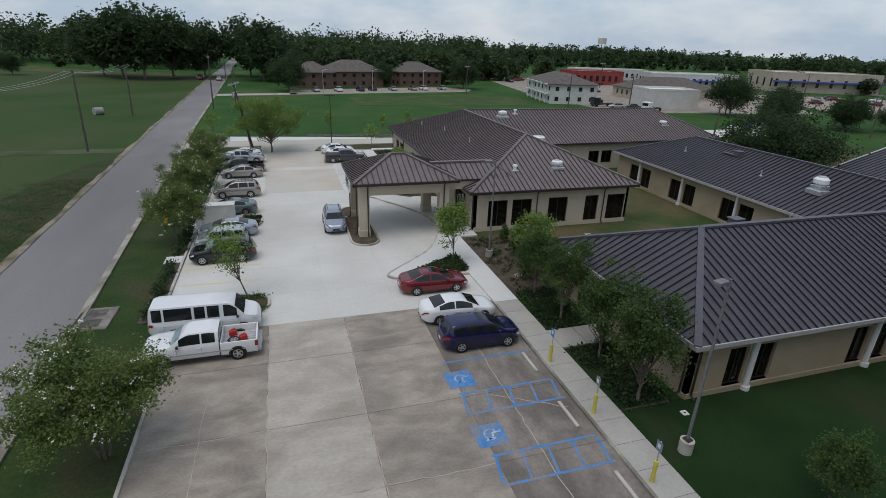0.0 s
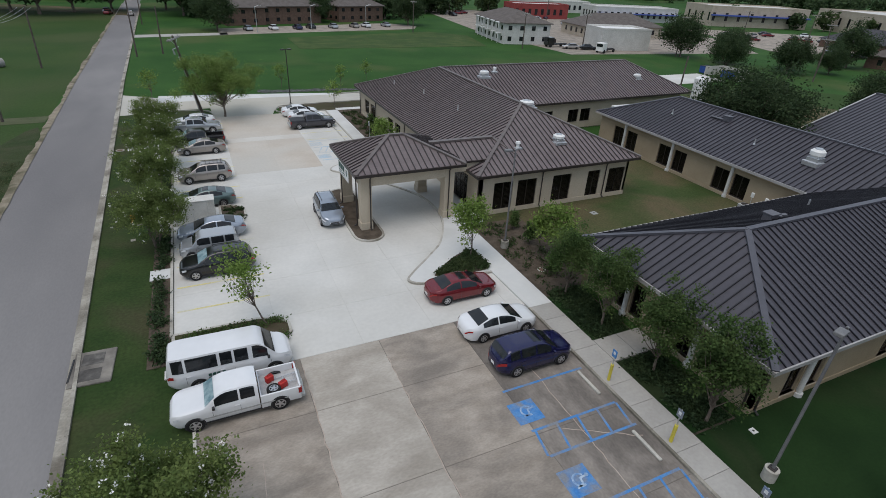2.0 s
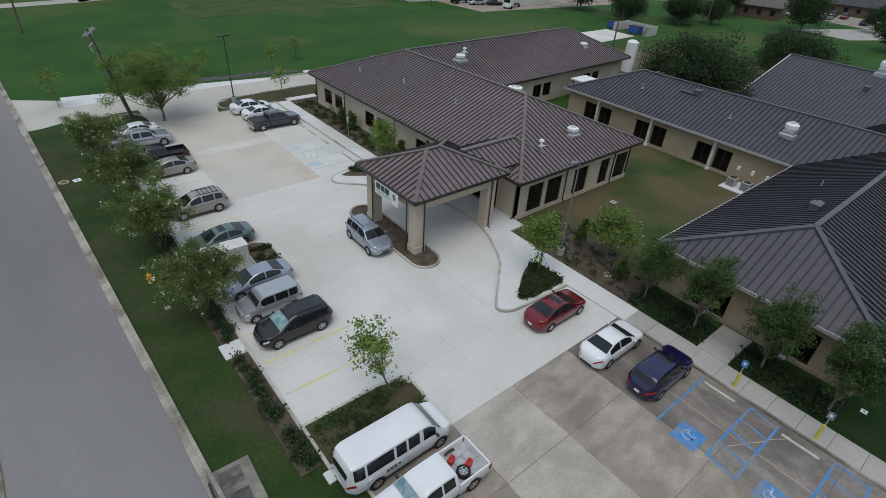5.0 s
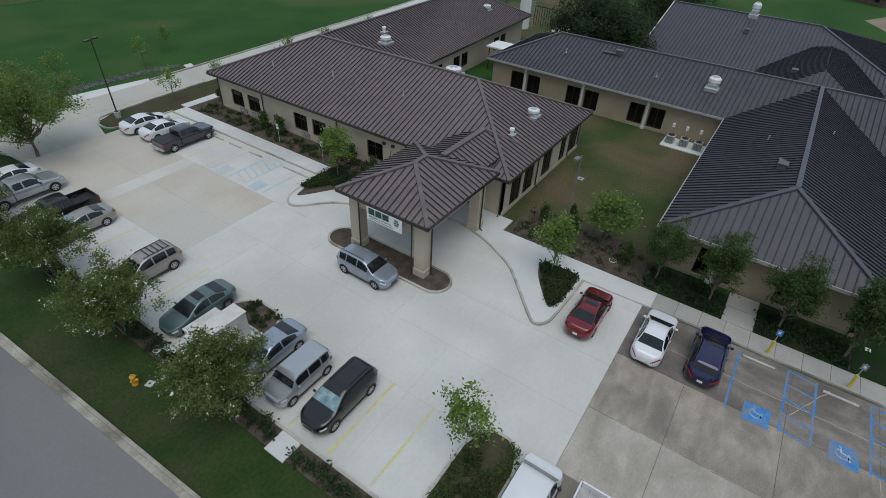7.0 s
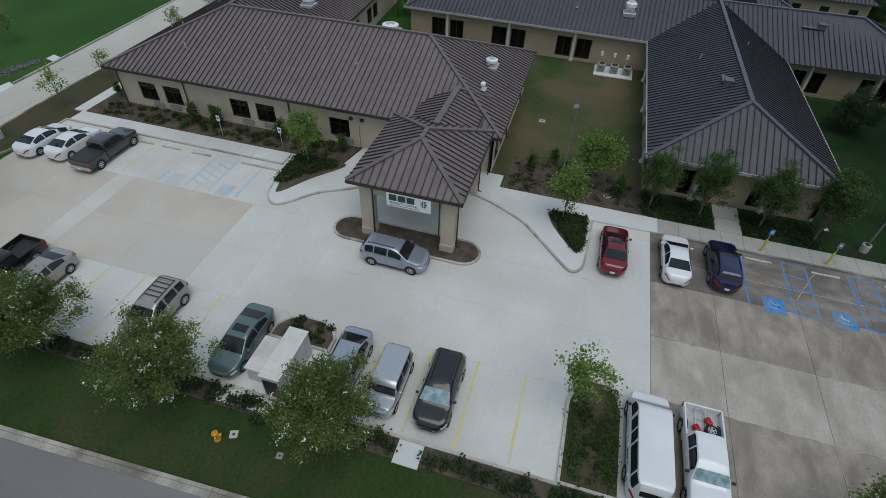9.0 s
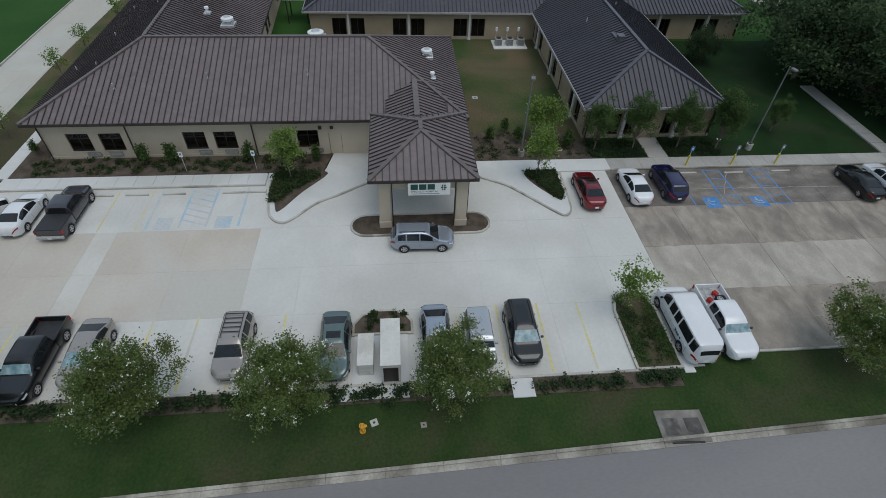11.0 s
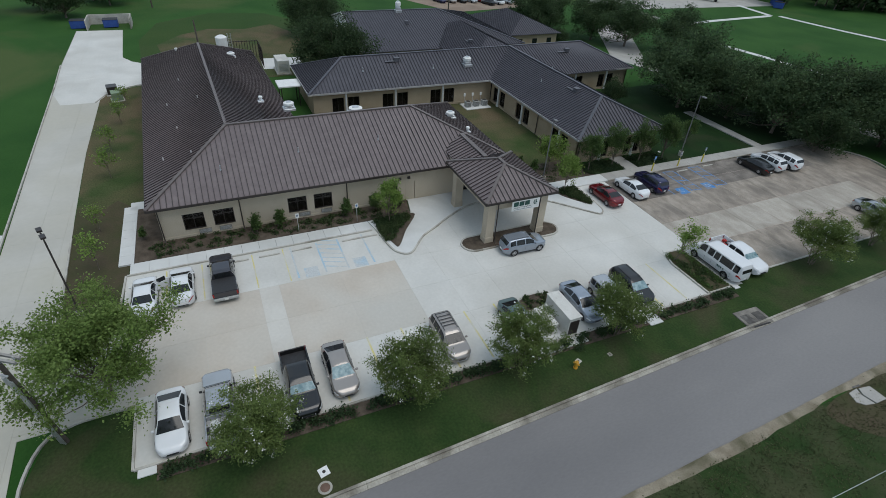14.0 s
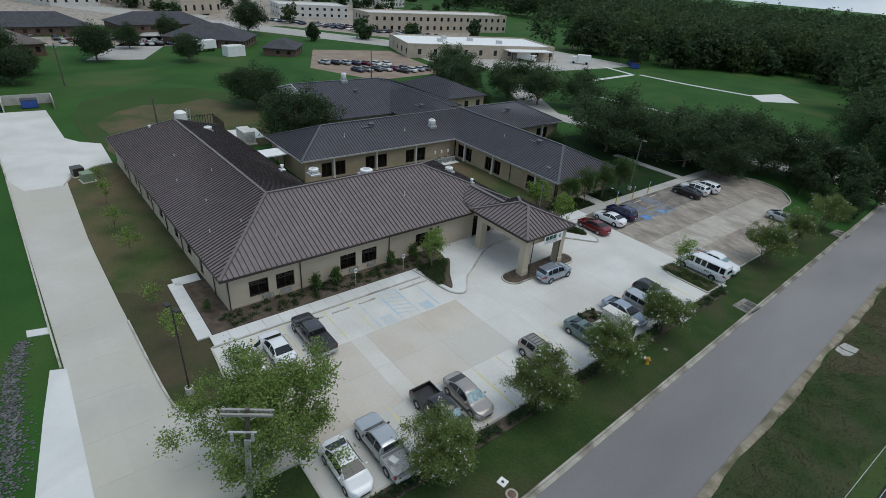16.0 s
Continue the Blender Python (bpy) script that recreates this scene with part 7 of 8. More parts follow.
def roof_fan(x, y, z, r, label="round white roof exhaust fan on a metal curb", tall=1.0):
    e = thing("roof_fan", label, "roof fan", x, y, z - 0.25 * tall, 0, "roof fans")
    e.scale = (1, 1, tall)
    part("flashing", bbox(-r * 1.15, -r * 1.15, 0.1, r * 1.15, r * 1.15, 0.34, 0.02, 1), GALV, e)
    part("curb", bbox(-r * 0.85, -r * 0.85, 0.3, r * 0.85, r * 0.85, 0.55, 0.02, 1), GALV, e)
    bm = bmesh.new()
    tube(bm, (0, 0, 0.55), (0, 0, 0.66), r * 0.70, r * 0.74, 20)
    tube(bm, (0, 0, 0.66), (0, 0, 0.86), r * 1.02, r * 1.02, 20)
    tube(bm, (0, 0, 0.86), (0, 0, 0.95), r * 0.98, r * 0.72, 20)
    part("hood", bm, WHITE, e, smooth=30)
    bm = bmesh.new()
    tube(bm, (0, 0, 0.95), (0, 0, 1.0), r * 0.55, r * 0.50, 16)
    part("cap", bm, GALV, e, smooth=30)


def vent_pipe(x, y, z, h=0.45, r=0.06, label="small white plumbing vent pipe through the roof"):
    e = thing("vent_pipe", label, "vent pipe", x, y, z - 0.1, 0, "vent pipes")
    bm = bmesh.new()
    tube(bm, (0, 0, 0), (0, 0, 0.1 + h), r, n=8)
    tube(bm, (0, 0, 0), (0, 0, 0.18), r * 2.2, r * 1.1, 8)
    part("pipe", bm, GALV, e, smooth=40)


def turbine(x, y, z, label="small galvanised roof vent with round cap"):
    e = thing("roof_vent", label, "roof vent", x, y, z - 0.12, 0, "roof vents")
    part("flashing", bbox(-0.32, -0.32, 0, 0.32, 0.32, 0.20, 0.02, 1), GALV, e)
    bm = bmesh.new()
    tube(bm, (0, 0, 0.2), (0, 0, 0.62), 0.15, n=12)
    tube(bm, (0, 0, 0.55), (0, 0, 0.70), 0.24, 0.20, 12)
    part("cap", bm, WHITE, e, smooth=30)


for x, y, r in ((25.9, 46.75, 0.52), (29.3, 57.6, 0.78), (28.0, 65.4, 0.55), (56.0, 69.2, 0.55), (60.9, 70.6, 0.5)):
    roof_fan(x, y, hosp_z(x, y), r)
for x, y in ((21.4, 46.5), (30.9, 68.0), (58.5, 76.5)):
    turbine(x, y, hosp_z(x, y))
for x, y in ((20.5, 66.0), (20.8, 57.5), (19.5, 73.5), (30, 77), (38, 78), (45, 76.5), (24, 78.5), (36, 74.5), (22.6, 75.8)):
    vent_pipe(x, y, hosp_z(x, y))
for x, y, z, r in ((45.2, 35.2, 5.0, 0.60),):
    roof_fan(x, y, z, r, "large round galvanised roof fan on the slate roof", 1.75)


def box_vent(x, y, z, rz, label="low slate-grey metal box vent on the roof"):
    e = thing("box_vent", label, "roof vent", x, y, z - 0.12, rz, "box vents")
    part("casing", bbox(-0.36, -0.3, 0, 0.36, 0.3, 0.50, 0.03), VENTG, e)
    part("cap", bbox(-0.42, -0.36, 0.50, 0.42, 0.36, 0.58, 0.02), VENTG, e)
    part("flashing", bbox(0.36, -0.32, 0.04, 1.9, 0.32, 0.13, 0.02), VENTG, e)


box_vent(27.6, 27.0, 5.95, 0)
box_vent(47.2, 46.2, 5.8, 90)
box_vent(46.5, 15.5, 5.6, 90)
box_vent(70.5, 36.0, 5.6, 0)
box_vent(57.5, 28.6, 5.0, 0)
for x, y, z in ((34, 28.5, 5.3), (45.0, 41.0, 5.0), (45.5, 52, 5.2), (38, 24, 5.6)):
    vent_pipe(x, y, z)

# covered link and plant between the two buildings
link = thing("covered_walk", "white flat canopy roof over a dark walkway between buildings", "canopy", 49.0, 62.1, 0)
part("roof", bbox(-1.6, -1.9, 2.95, 1.6, 1.9, 3.15, 0.02, 1), WHITE, link)
for sx in (-1.4, 1.4):
    for sy in (-1.0, 1.5):
        bm = bmesh.new()
        tube(bm, (sx, sy, 0), (sx, sy, 2.95), 0.07, n=8)
        part("post", bm, BRONZE, link)
gen = thing("generator", "beige generator in a metal enclosure by the drive", "generator", 64.8, 60.9, 0)
part("body", bbox(-1.9, -1.0, 0.2, 1.9, 1.0, 2.3, 0.05), BOXWHITE, gen)
for k in range(6):
    block("louvre", gen, GREYMETAL, (-1.92, 0, 0.7 + 0.2 * k), (0.05, 1.4, 0.08))
part("base", bbox(-2.1, -1.2, 0, 2.1, 1.2, 0.2, 0.02), KERB, gen)
tank = thing("white_tank", "white cylindrical tank behind the building", "tank", 70.2, 69.7, 0)
bm = bmesh.new()
tube(bm, (0, 0, 0), (0, 0, 4.75), 0.95, n=20)
tube(bm, (0, 0, 4.75), (0, 0, 5.05), 0.95, 0.5, 20)
part("shell", bm, WHITE, tank, smooth=40)
for sy in (-0.25, 0.25):
    bm = bmesh.new()
    tube(bm, (0.2, sy - 1.35, 0), (0.2, sy - 1.35, 5.3), 0.05, n=6)
    part("ladder_rail", bm, GALV, tank)
for k in range(11):
    block("rung", tank, GALV, (0.2, -1.35, 0.6 + 0.42 * k), (0.04, 0.5, 0.04))
fence = thing("plant_fence", "dark metal fence round rooftop-high plant", "fence", 70.5, 65.8, 0)
for k in range(14):
    block("picket", fence, BRONZE, (-3 + k * 0.45, -2.2, 1.6), (0.08, 0.08, 3.2))
    block("picket", fence, BRONZE, (3.2, -2.2 + k * 0.45, 1.6), (0.08, 0.08, 3.2))
block("rail", fence, BRONZE, (0, -2.2, 3.0), (6.2, 0.06, 0.1))
block("rail", fence, BRONZE, (3.2, 0.8, 3.0), (0.06, 6.2, 0.1))
for x, y, m_, lab in ((57.0, 85.6, GREENBOX, "green utility transformer box in the strip"), (59.8, 86.4, BRONZE, "dark utility box in the strip")):
    e = thing("utility_box", lab, "utility box", x, y, 0, 10, "utility boxes")
    part("body", bbox(-0.8, -0.7, 0.1, 0.8, 0.7, 1.25, 0.05), m_, e)
    part("pad", bbox(-1.0, -0.9, -0.05, 1.0, 0.9, 0.1, 0.02, 1), KERB, e)
enc = thing("dumpster_enclosure", "low concrete dumpster enclosure at the pad end", "enclosure", 102, 89.5, 0)
for x0, y0, x1, y1 in ((-2.5, -4.0, 3.0, -3.8), (-2.5, 3.8, 3.0, 4.0), (2.8, -3.8, 3.0, 3.8)):
    part("wall", box(bmesh.new(), x0, y0, 0, x1, y1, 1.9), KERB, enc)
for y in (-0.2, 5.6):
    e = thing("dumpster", "blue steel dumpster in the enclosure", "dumpster", 102.2, 89.5 + y, 0, 0, "dumpsters")
    bm = bbox(-1.0, -1.3, 0.1, 1.0, 1.3, 1.5, 0.04)
    part("body", bm, DUMPBLUE, e)
    part("lid", bbox(-1.05, -1.35, 1.5, 1.05, 1.35, 1.58, 0.02), PLASTIC, e)

sheet("pavement_service_yard", [(66.2, 57.0), (72.6, 56.6), (73.0, 63.6), (66.6, 63.8)], -0.1, 0.02, WALK, "pale concrete slab behind the buildings", "pavement")

# riprap swale
rp = []
bm = bmesh.new()
for k in range(1500):
    x = 5 + 16.5 * rng.uniform()
    y = 96.6 - 0.10 * (x - 5) + 0.2 * math.sin(x * 0.5) + rng.normal() * (0.30 + 0.02 * (21.5 - x))
    s = rng.uniform(0.05, 0.12)
    v = [bm.verts.new((x + s * a * rng.uniform(0.7, 1.3), y + s * b * rng.uniform(0.7, 1.3), 0.02 + s * c * rng.uniform(0.6, 1.2))) for a, b, c in ((1, 0, 0), (-1, 0, 0), (0, 1, 0), (0, -1, 0), (0, 0, 1.0))]
    for f in ((0, 2, 4), (2, 1, 4), (1, 3, 4), (3, 0, 4)):
        bm.faces.new([v[i] for i in f])
tagged(part("riprap", bm, RUBBLE), "grey riprap stones lining a drainage swale", "stones", kind="stuff")


roof_fan(74.9, 36.2, 6.95, 0.55, "tall galvanised roof fan on the hall ridge", 2.4)

# ---- surroundings: larger trees ----
OAK = [tree_kit(10.0, 5.3, LEAFO, 19000, 0.22, 95, 0.72, 2.0, 0.28, rz=4.5, nlimb=30, bottom=-1.3, lumpy=0.75) for _ in range(3)]
ROUND = [tree_kit(7.8, 3.9, LEAFD, 11000, 0.20, 110, 0.58, 1.4, 0.22, rz=3.5, nlimb=20, bottom=-1.0) for _ in range(2)]
BROAD = tree_kit(9.2, 6.6, LEAFD, 24000, 0.20, 150, 0.75, 1.6, 0.28, rz=3.9, nlimb=26, bottom=-1.0)
BIG = [tree_kit(22.0, 9.5, LEAFD, 4200, 0.85, 90, 1.5, 4.5, 0.5, rz=9.5, nlimb=24, bottom=-1.0) for _ in range(2)]
for i, (x, y, s) in enumerate(((31.0, 3.0, 1.12), (25, -1.5, 0.92), (38.0, -2.0, 0.82), (33, -6.5, 0.85), (18.2, -3.5, 1.0), (13.5, -9.0, 1.15), (21.5, -10.5, 0.85), (9.5, -15.5, 0.95), (16, -18.5, 0.85), (4.0, -18, 0.8), (-20, -24, 0.9), (11.4, -3.6, 0.72))):
    plant(OAK[i % 3], "oak_tree", "dark spreading oak tree beside the old lot", "tree", x, y, 70 * i, s, "oaks south of the lot")
for i, (x, y, s) in enumerate(((1, -50, 1.2), (-5, -41, 1.1), (-7, -52, 1.4), (4, -62, 1.3), (-1, -58, 1.3), (-22, -35, 1.2), (65, -14, 1.0), (72, -10, 1.0), (92, -7, 0.95), (86, -4, 0.95), (80, -2, 0.9), (98, -12, 0.9), (58, -22, 0.9))):
    plant(OAK[(i + 1) % 3], "oak_tree", "dark broad oak tree beside the park lane", "tree", x, y, 50 * i, s, "oaks by the lane")
for i, (x, y, s) in enumerate(((60.6, 52.6, 1.0), (88, 50.5, 0.9))):
    plant(BROAD, "round_tree", "dense broad dark green tree behind the clinic", "tree", x, y, 40 * i, s, "trees behind the clinic")
for i, (x, y, s) in enumerate(((150.5, 71.5, 1.25), (152, 94, 1.3), (143.5, 49.5, 1.0), (170, 60, 0.9), (117, 117, 1.35), (112, 98.5, 1.0), (124, 91, 1.0), (130, 95, 0.9), (120, 104, 1.1), (135, 88, 0.8), (200, 12, 1.6), (185, 45, 1.0))):
    plant(ROUND[i % 2], "round_tree", "dense rounded dark tree standing in a mown field", "tree", x, y, 75 * i, s, "field trees")
for i, (x, y) in enumerate(((73, 8), (68, 2), (79, 19), (88, 3))):
    plant(ROUND[i % 2], "small_tree", "small reddish-green tree by the clinic porch", "tree", x, y, 60 * i, 0.5, "porch trees")
for i, (x, y, s) in enumerate(((-44, 217, 1.05), (-52, 222, 1.0), (-36, 224, 1.0), (-60, 230, 0.9), (-26, 232, 0.85), (-4, 216, 0.9), (-9.5, 236, 0.95), (0, 240, 0.85))):
    plant(BIG[i % 2], "large_tree", "tall dark tree beside the far road", "tree", x, y, 65 * i, s, "large trees by the road")
plant(ROUND[1], "bush", "round dark bush at the clinic corner", "bush", 35.5, 13, 20, 0.5)
plant(ROUND[0], "bush", "round dark bush standing in the field", "bush", -88, 229, 0, 0.95)
plant(ROUND[1], "small_tree", "dark tree beside the apartments", "tree", 4, 176, 0, 1.3)
plant(ROUND[0], "small_tree", "dark tree by the apartment lot", "tree", 66, 190, 0, 1.3)
plant(ROUND[1], "small_tree", "reddish tree between brick apartments", "tree", 37, 198, 0, 1.1)
PINE = [tree_kit(8.5, 2.4, LEAFD, 2600, 0.30, 70, 0.5, 1.5, 0.18, rz=3.9, nlimb=18) for _ in range(2)]
for i, (x, y, s) in enumerate(((-7.5, -6.0, 0.75), (-6.2, -11, 0.95), (-4.5, -14.5, 1.0), (-9.0, -15, 0.8), (-8.5, -3, 0.55), (0.4, -9.5, 0.75), (2.2, -13.5, 0.9), (-2.6, -7.5, 0.6), (3.4, -21, 1.0), (-1.2, -16, 0.95))):
    plant(PINE[i % 2], "evergreen_tree", "dark evergreen tree at the old lot corner", "tree", x, y, 70 * i, s, "evergreens")

# far woods as one mass of leaf cards on trunks
tree_xy, tree_h = [], []


def scatter(n, x0, x1, y0, y1, h0, h1, keep=None):
    for _ in range(n):
        x, y = rng.uniform(x0, x1), rng.uniform(y0, y1)
        if keep is None or keep(x, y):
            tree_xy.append((x, y))
            tree_h.append(rng.uniform(h0, h1))


scatter(150, -420, -70, 300, 400, 15, 22)
scatter(110, -70, 120, 275, 350, 14, 20, lambda x, y: abs(x + 18) > 9)
scatter(140, 100, 420, 400, 520, 12, 17)
scatter(120, 330, 560, 160, 420, 11, 16)
scatter(60, -420, -300, 60, 320, 14, 20)
PARK = [(98, -92), (94, -104), (86, -115), (74, -134), (60, -152), (45, -147), (28, -122), (14, -84), (9, -62), (-3, -44)]


def outside_park(x, y):
    """South-west of the open park lawn's edge."""
    for (xa, ya), (xb, yb) in zip(PARK, PARK[1:]):
        if xb <= x <= xa:
            return y < ya + (yb - ya) * (x - xa) / (xb - xa) - 3.5
    return x < -3 and abs(x + 10) > 9 or x > 98 and y < -106


scatter(360, -60, 150, -230, -60, 12, 20, outside_park)
scatter(240, 90, 460, -480, -200, 14, 20)
scatter(150, -160, -40, -200, -60, 13, 21)
scatter(60, -45, 30, -130, -50, 12, 17, outside_park)
scatter(420, -120, 420, -640, -215, 14, 20)
scatter(90, 300, 560, -200, 60, 10, 15)
scatter(90, 30, 104, -165, -95, 8, 13, lambda x, y: outside_park(x, y) and not outside_park(x, y + 16))
scatter(60, 560, 600, 60, 200, 12, 16)
scatter(90, -420, 120, 268, 300, 3.5, 7, lambda x, y: abs(x + 18) > 9)
scatter(60, 100, 420, 385, 405, 3.5, 7)
scatter(26, -4, 75, 208, 226, 9, 15)
scatter(22, -4, 110, 228, 262, 9, 15)
scatter(14, 84, 130, 225, 262, 7, 11)
scatter(30, 172, 330, -140, 62, 5, 10, lambda x, y: not (196 < x < 220 and -130 < y < -44) and not (250 < x < 285 and -74 < y < -16) and not (165 < x < 226 and 18 < y < 62))
scatter(24, 236, 330, 100, 230, 6, 10)
heaps, tb = {0: [], 1: [], 2: []}, bmesh.new()
for (x, y), h in zip(tree_xy, tree_h):
    gone = math.hypot(x, y - 40)
    rx = h * rng.uniform(0.32, 0.44)
    c, p = crown_points(620 if gone < 220 else 430 if gone < 330 else 190, rx, h * 0.50, 34, rx * 0.22, bottom=-1.2)
    heaps[2 if gone >= 330 else int(rng.uniform() < 0.3)].append(p + np.array([x, y, h * 0.52]))
    if gone < 330:
        tube(tb, (x, y, -0.2), (x, y, h * 0.5), 0.25, 0.15, 5, cap=False)
LEAFW = leaf_mat("mixed_wood_leaf", (0.045, 0.075, 0.026), (0.070, 0.098, 0.036))
for k, nm, leaf, size, lab in ((0, "woods", LEAFD, 0.95, "dark dense woods closing the horizon"), (1, "woods_light", LEAFW, 0.9, "lighter green trees among the dark woods"), (2, "woods_far", LEAFD, 1.5, "far belt of dark woods below the sky")):
    tagged(new(nm, cards_mesh(nm, np.concatenate(heaps[k]), size, leaf)), lab, "woods", kind="stuff")
tagged(part("woods_trunks", tb, BARK), "trunks of the distant woods", "woods", kind="stuff")

# ---- surroundings: paved areas ----
def patch(name, pts, material, label, category, z=0.012):
    area = sum(pts[i][0] * pts[(i + 1) % len(pts)][1] - pts[(i + 1) % len(pts)][0] * pts[i][1] for i in range(len(pts)))
    return sheet(name, pts if area > 0 else pts[::-1], -0.1, z, material, label, category)


patch("road_side", [(near_edge(164) + 0.2, 161.5), (6, 166), (6, 171), (near_edge(168) + 0.2, 166.5)], OLDWALK, "pale side lane off the road", "road")
patch("pavement_apartments", [(4, 166), (64, 179), (68, 187), (60, 196), (4, 180)], OLDCON, "worn parking lot in front of brick apartments", "pavement")
patch("pavement_east_lot", [(86, 124), (150, 118), (170, 150), (150, 250), (98, 260), (84, 170)], OLDCON, "worn concrete lots round shops", "pavement")
patch("pavement_store_lot", [(160, 120), (235, 92), (245, 150), (185, 182)], OLDCON, "wide concrete lot before the shops", "pavement")
patch("road_east", [(150, 60), (330, -20), (330, -8), (152, 74)], OLDWALK, "pale concrete street beyond the field", "road")
patch("pavement_gravel_lot", [(104, 10), (108, -18), (150, -24), (158, 4), (126, 20)], GRAVEL, "tan gravel parking lot", "pavement")
patch("road_city", [(104, -22), (150, -60), (260, 20), (420, 120), (420, 140), (255, 40), (160, -30)], OLDWALK, "wide pale street towards the town", "road")
patch("pavement_town_blocks", [(226, 24), (232, 130), (420, 180), (430, -90), (300, -150), (224, -50)], OLDCON, "worn grey yards and lots between town buildings", "pavement", 0.004)
patch("pavement_town_lot", [(150, -70), (230, -10), (290, 20), (300, -60), (220, -120)], OLDCON, "large parking lot in the town", "pavement")
patch("pavement_white_building", [(100, -36), (150, -40), (150, -100), (96, -106)], OLDWALK, "concrete yard round the flat white building", "pavement")
patch("pavement_apartment_row", [(172, 40), (183, 110), (200, 112), (196, 36)], OLDCON, "parking lot before a row of apartments", "pavement")
patch("road_park", [(-9.5, -31), (10, -27), (36, -17), (56, -12), (75, -24), (88, -46), (96, -46), (80, -18), (58, -5), (34, -11), (8, -20), (-9.5, -24)], OLDWALK, "pale lane through the park beside oaks", "road")
for k, line in enumerate(([(83.2, -88.5), (63.5, -90.5), (46.0, -94.5)], [(84.5, -86), (92, -87.5), (99.5, -89)], [(84.1, -85), (83.0, -70.4), (81.6, -55.3), (79.2, -46.3), (73.5, -40.5), (67.5, -38.6), (59, -40), (50.4, -41.4), (38.3, -43), (23.3, -46.2), (10, -50.5), (-4, -54)])):
    tagged(part("pavement_path_" + "abc"[k], ribbon(bmesh.new(), smooth_line(line), 1.7, -0.1, 0.012 + 0.003 * k), WALK), "narrow pale footpath across the park lawn", "path", kind="structure")
patch("pavement_helipad", [(46.5, -95.3), (42.9, -109.8), (33.2, -99.4), (39.9, -88.2)], WALK, "white concrete square pad in the park lawn", "pavement", 0.03)
patch("lawn_bare_field", [(-95, 250), (-20, 215), (-20, 235), (-95, 268)], DRYLAWN, "bare tan soil in the far field", "grass")
patch("lawn_worn_track", [(-60, 83), (-21, 85), (-21, 88), (-60, 87)], TRACK, "faint pale worn track across the field", "grass")
patch("lawn_rough_meadow", [(20, 160), (66, 172), (75, 162), (70, 140), (20, 140)], MEADOW, "rough taller meadow grass", "grass", 0.008)

# ---- surroundings: buildings ----
hip_house("apartment_house", "brick apartment house with brown hip roof", 6, 188, 18, 198, 5.0, 8.2, BRICK, SHINGLE, 12, 2, group="brick apartments")
hip_house("apartment_house", "brick apartment house with wide brown hip roof", 16, 193, 36, 206, 5.2, 8.8, BRICK, SHINGLE, 14, 2, group="brick apartments")
hip_house("apartment_house", "brick apartment house behind reddish trees", 42, 201, 60, 214, 5.0, 8.4, BRICK, SHINGLE, 16, 2, group="brick apartments")
apt = hip_house("white_apartments", "two-storey off-white apartment block with grey hip roof", 79, 142, 93, 168, 5.6, 8.4, OFFWHITE, SHINGLE, -10, 2)
for k in range(5):
    for z in (0, 2.8):
        part("balcony", box(bmesh.new(), -8.2, -11 + k * 4.6, z + 2.6, -6.9, -8.4 + k * 4.6, z + 2.75), WHITE, apt)
        block("balcony_post", apt, WHITE, (-8.1, -11 + k * 4.6, z + 1.3), (0.12, 0.12, 2.6))
part("stair", box(bmesh.new(), 7.0, -12.5, 0, 9.5, -11.3, 1.5), BRONZE, apt)


def flat_block(name, label, x0, y0, x1, y1, h, wall_mat, roof_mat, rz=0.0, storeys=1, win=3.0, awning=None, group=""):
    cx, cy, hx, hy = (x0 + x1) / 2, (y0 + y1) / 2, (x1 - x0) / 2, (y1 - y0) / 2
    e = thing(name, label, "building", cx, cy, 0, rz, group)
    part("wall", box(bmesh.new(), -hx, -hy, 0, hx, hy, h), wall_mat, e)
    part("roof", box(bmesh.new(), -hx + 0.3, -hy + 0.3, h, hx - 0.3, hy - 0.3, h + 0.05), roof_mat, e)
    bm = bmesh.new()
    box(bm, -hx - 0.05, -hy - 0.05, h, hx + 0.05, -hy + 0.28, h + 0.5)
    box(bm, -hx - 0.05, hy - 0.28, h, hx + 0.05, hy + 0.05, h + 0.5)
    box(bm, -hx - 0.05, -hy + 0.28, h, -hx + 0.28, hy - 0.28, h + 0.5)
    box(bm, hx - 0.28, -hy + 0.28, h, hx + 0.05, hy - 0.28, h + 0.5)
    part("parapet", bm, wall_mat, e)
    if win:
        fh = h / storeys
        for s in range(storeys):
            k = -hx + 1.5
            while k < hx - 1:
                for sd in (-1, 1):
                    block("window", e, CARGLASS, (k, sd * hy, s * fh + fh * 0.5), (1.3, 0.1, fh * 0.42))
                k += win
            k = -hy + 1.5
            while k < hy - 1:
                for sd in (-1, 1):
                    block("window", e, CARGLASS, (sd * hx, k, s * fh + fh * 0.5), (0.1, 1.3, fh * 0.42))
                k += win
    if awning:
        part("awning", box(bmesh.new(), -hx, -hy - 1.8, h * 0.55, hx, -hy, h * 0.62), awning, e)
    return e


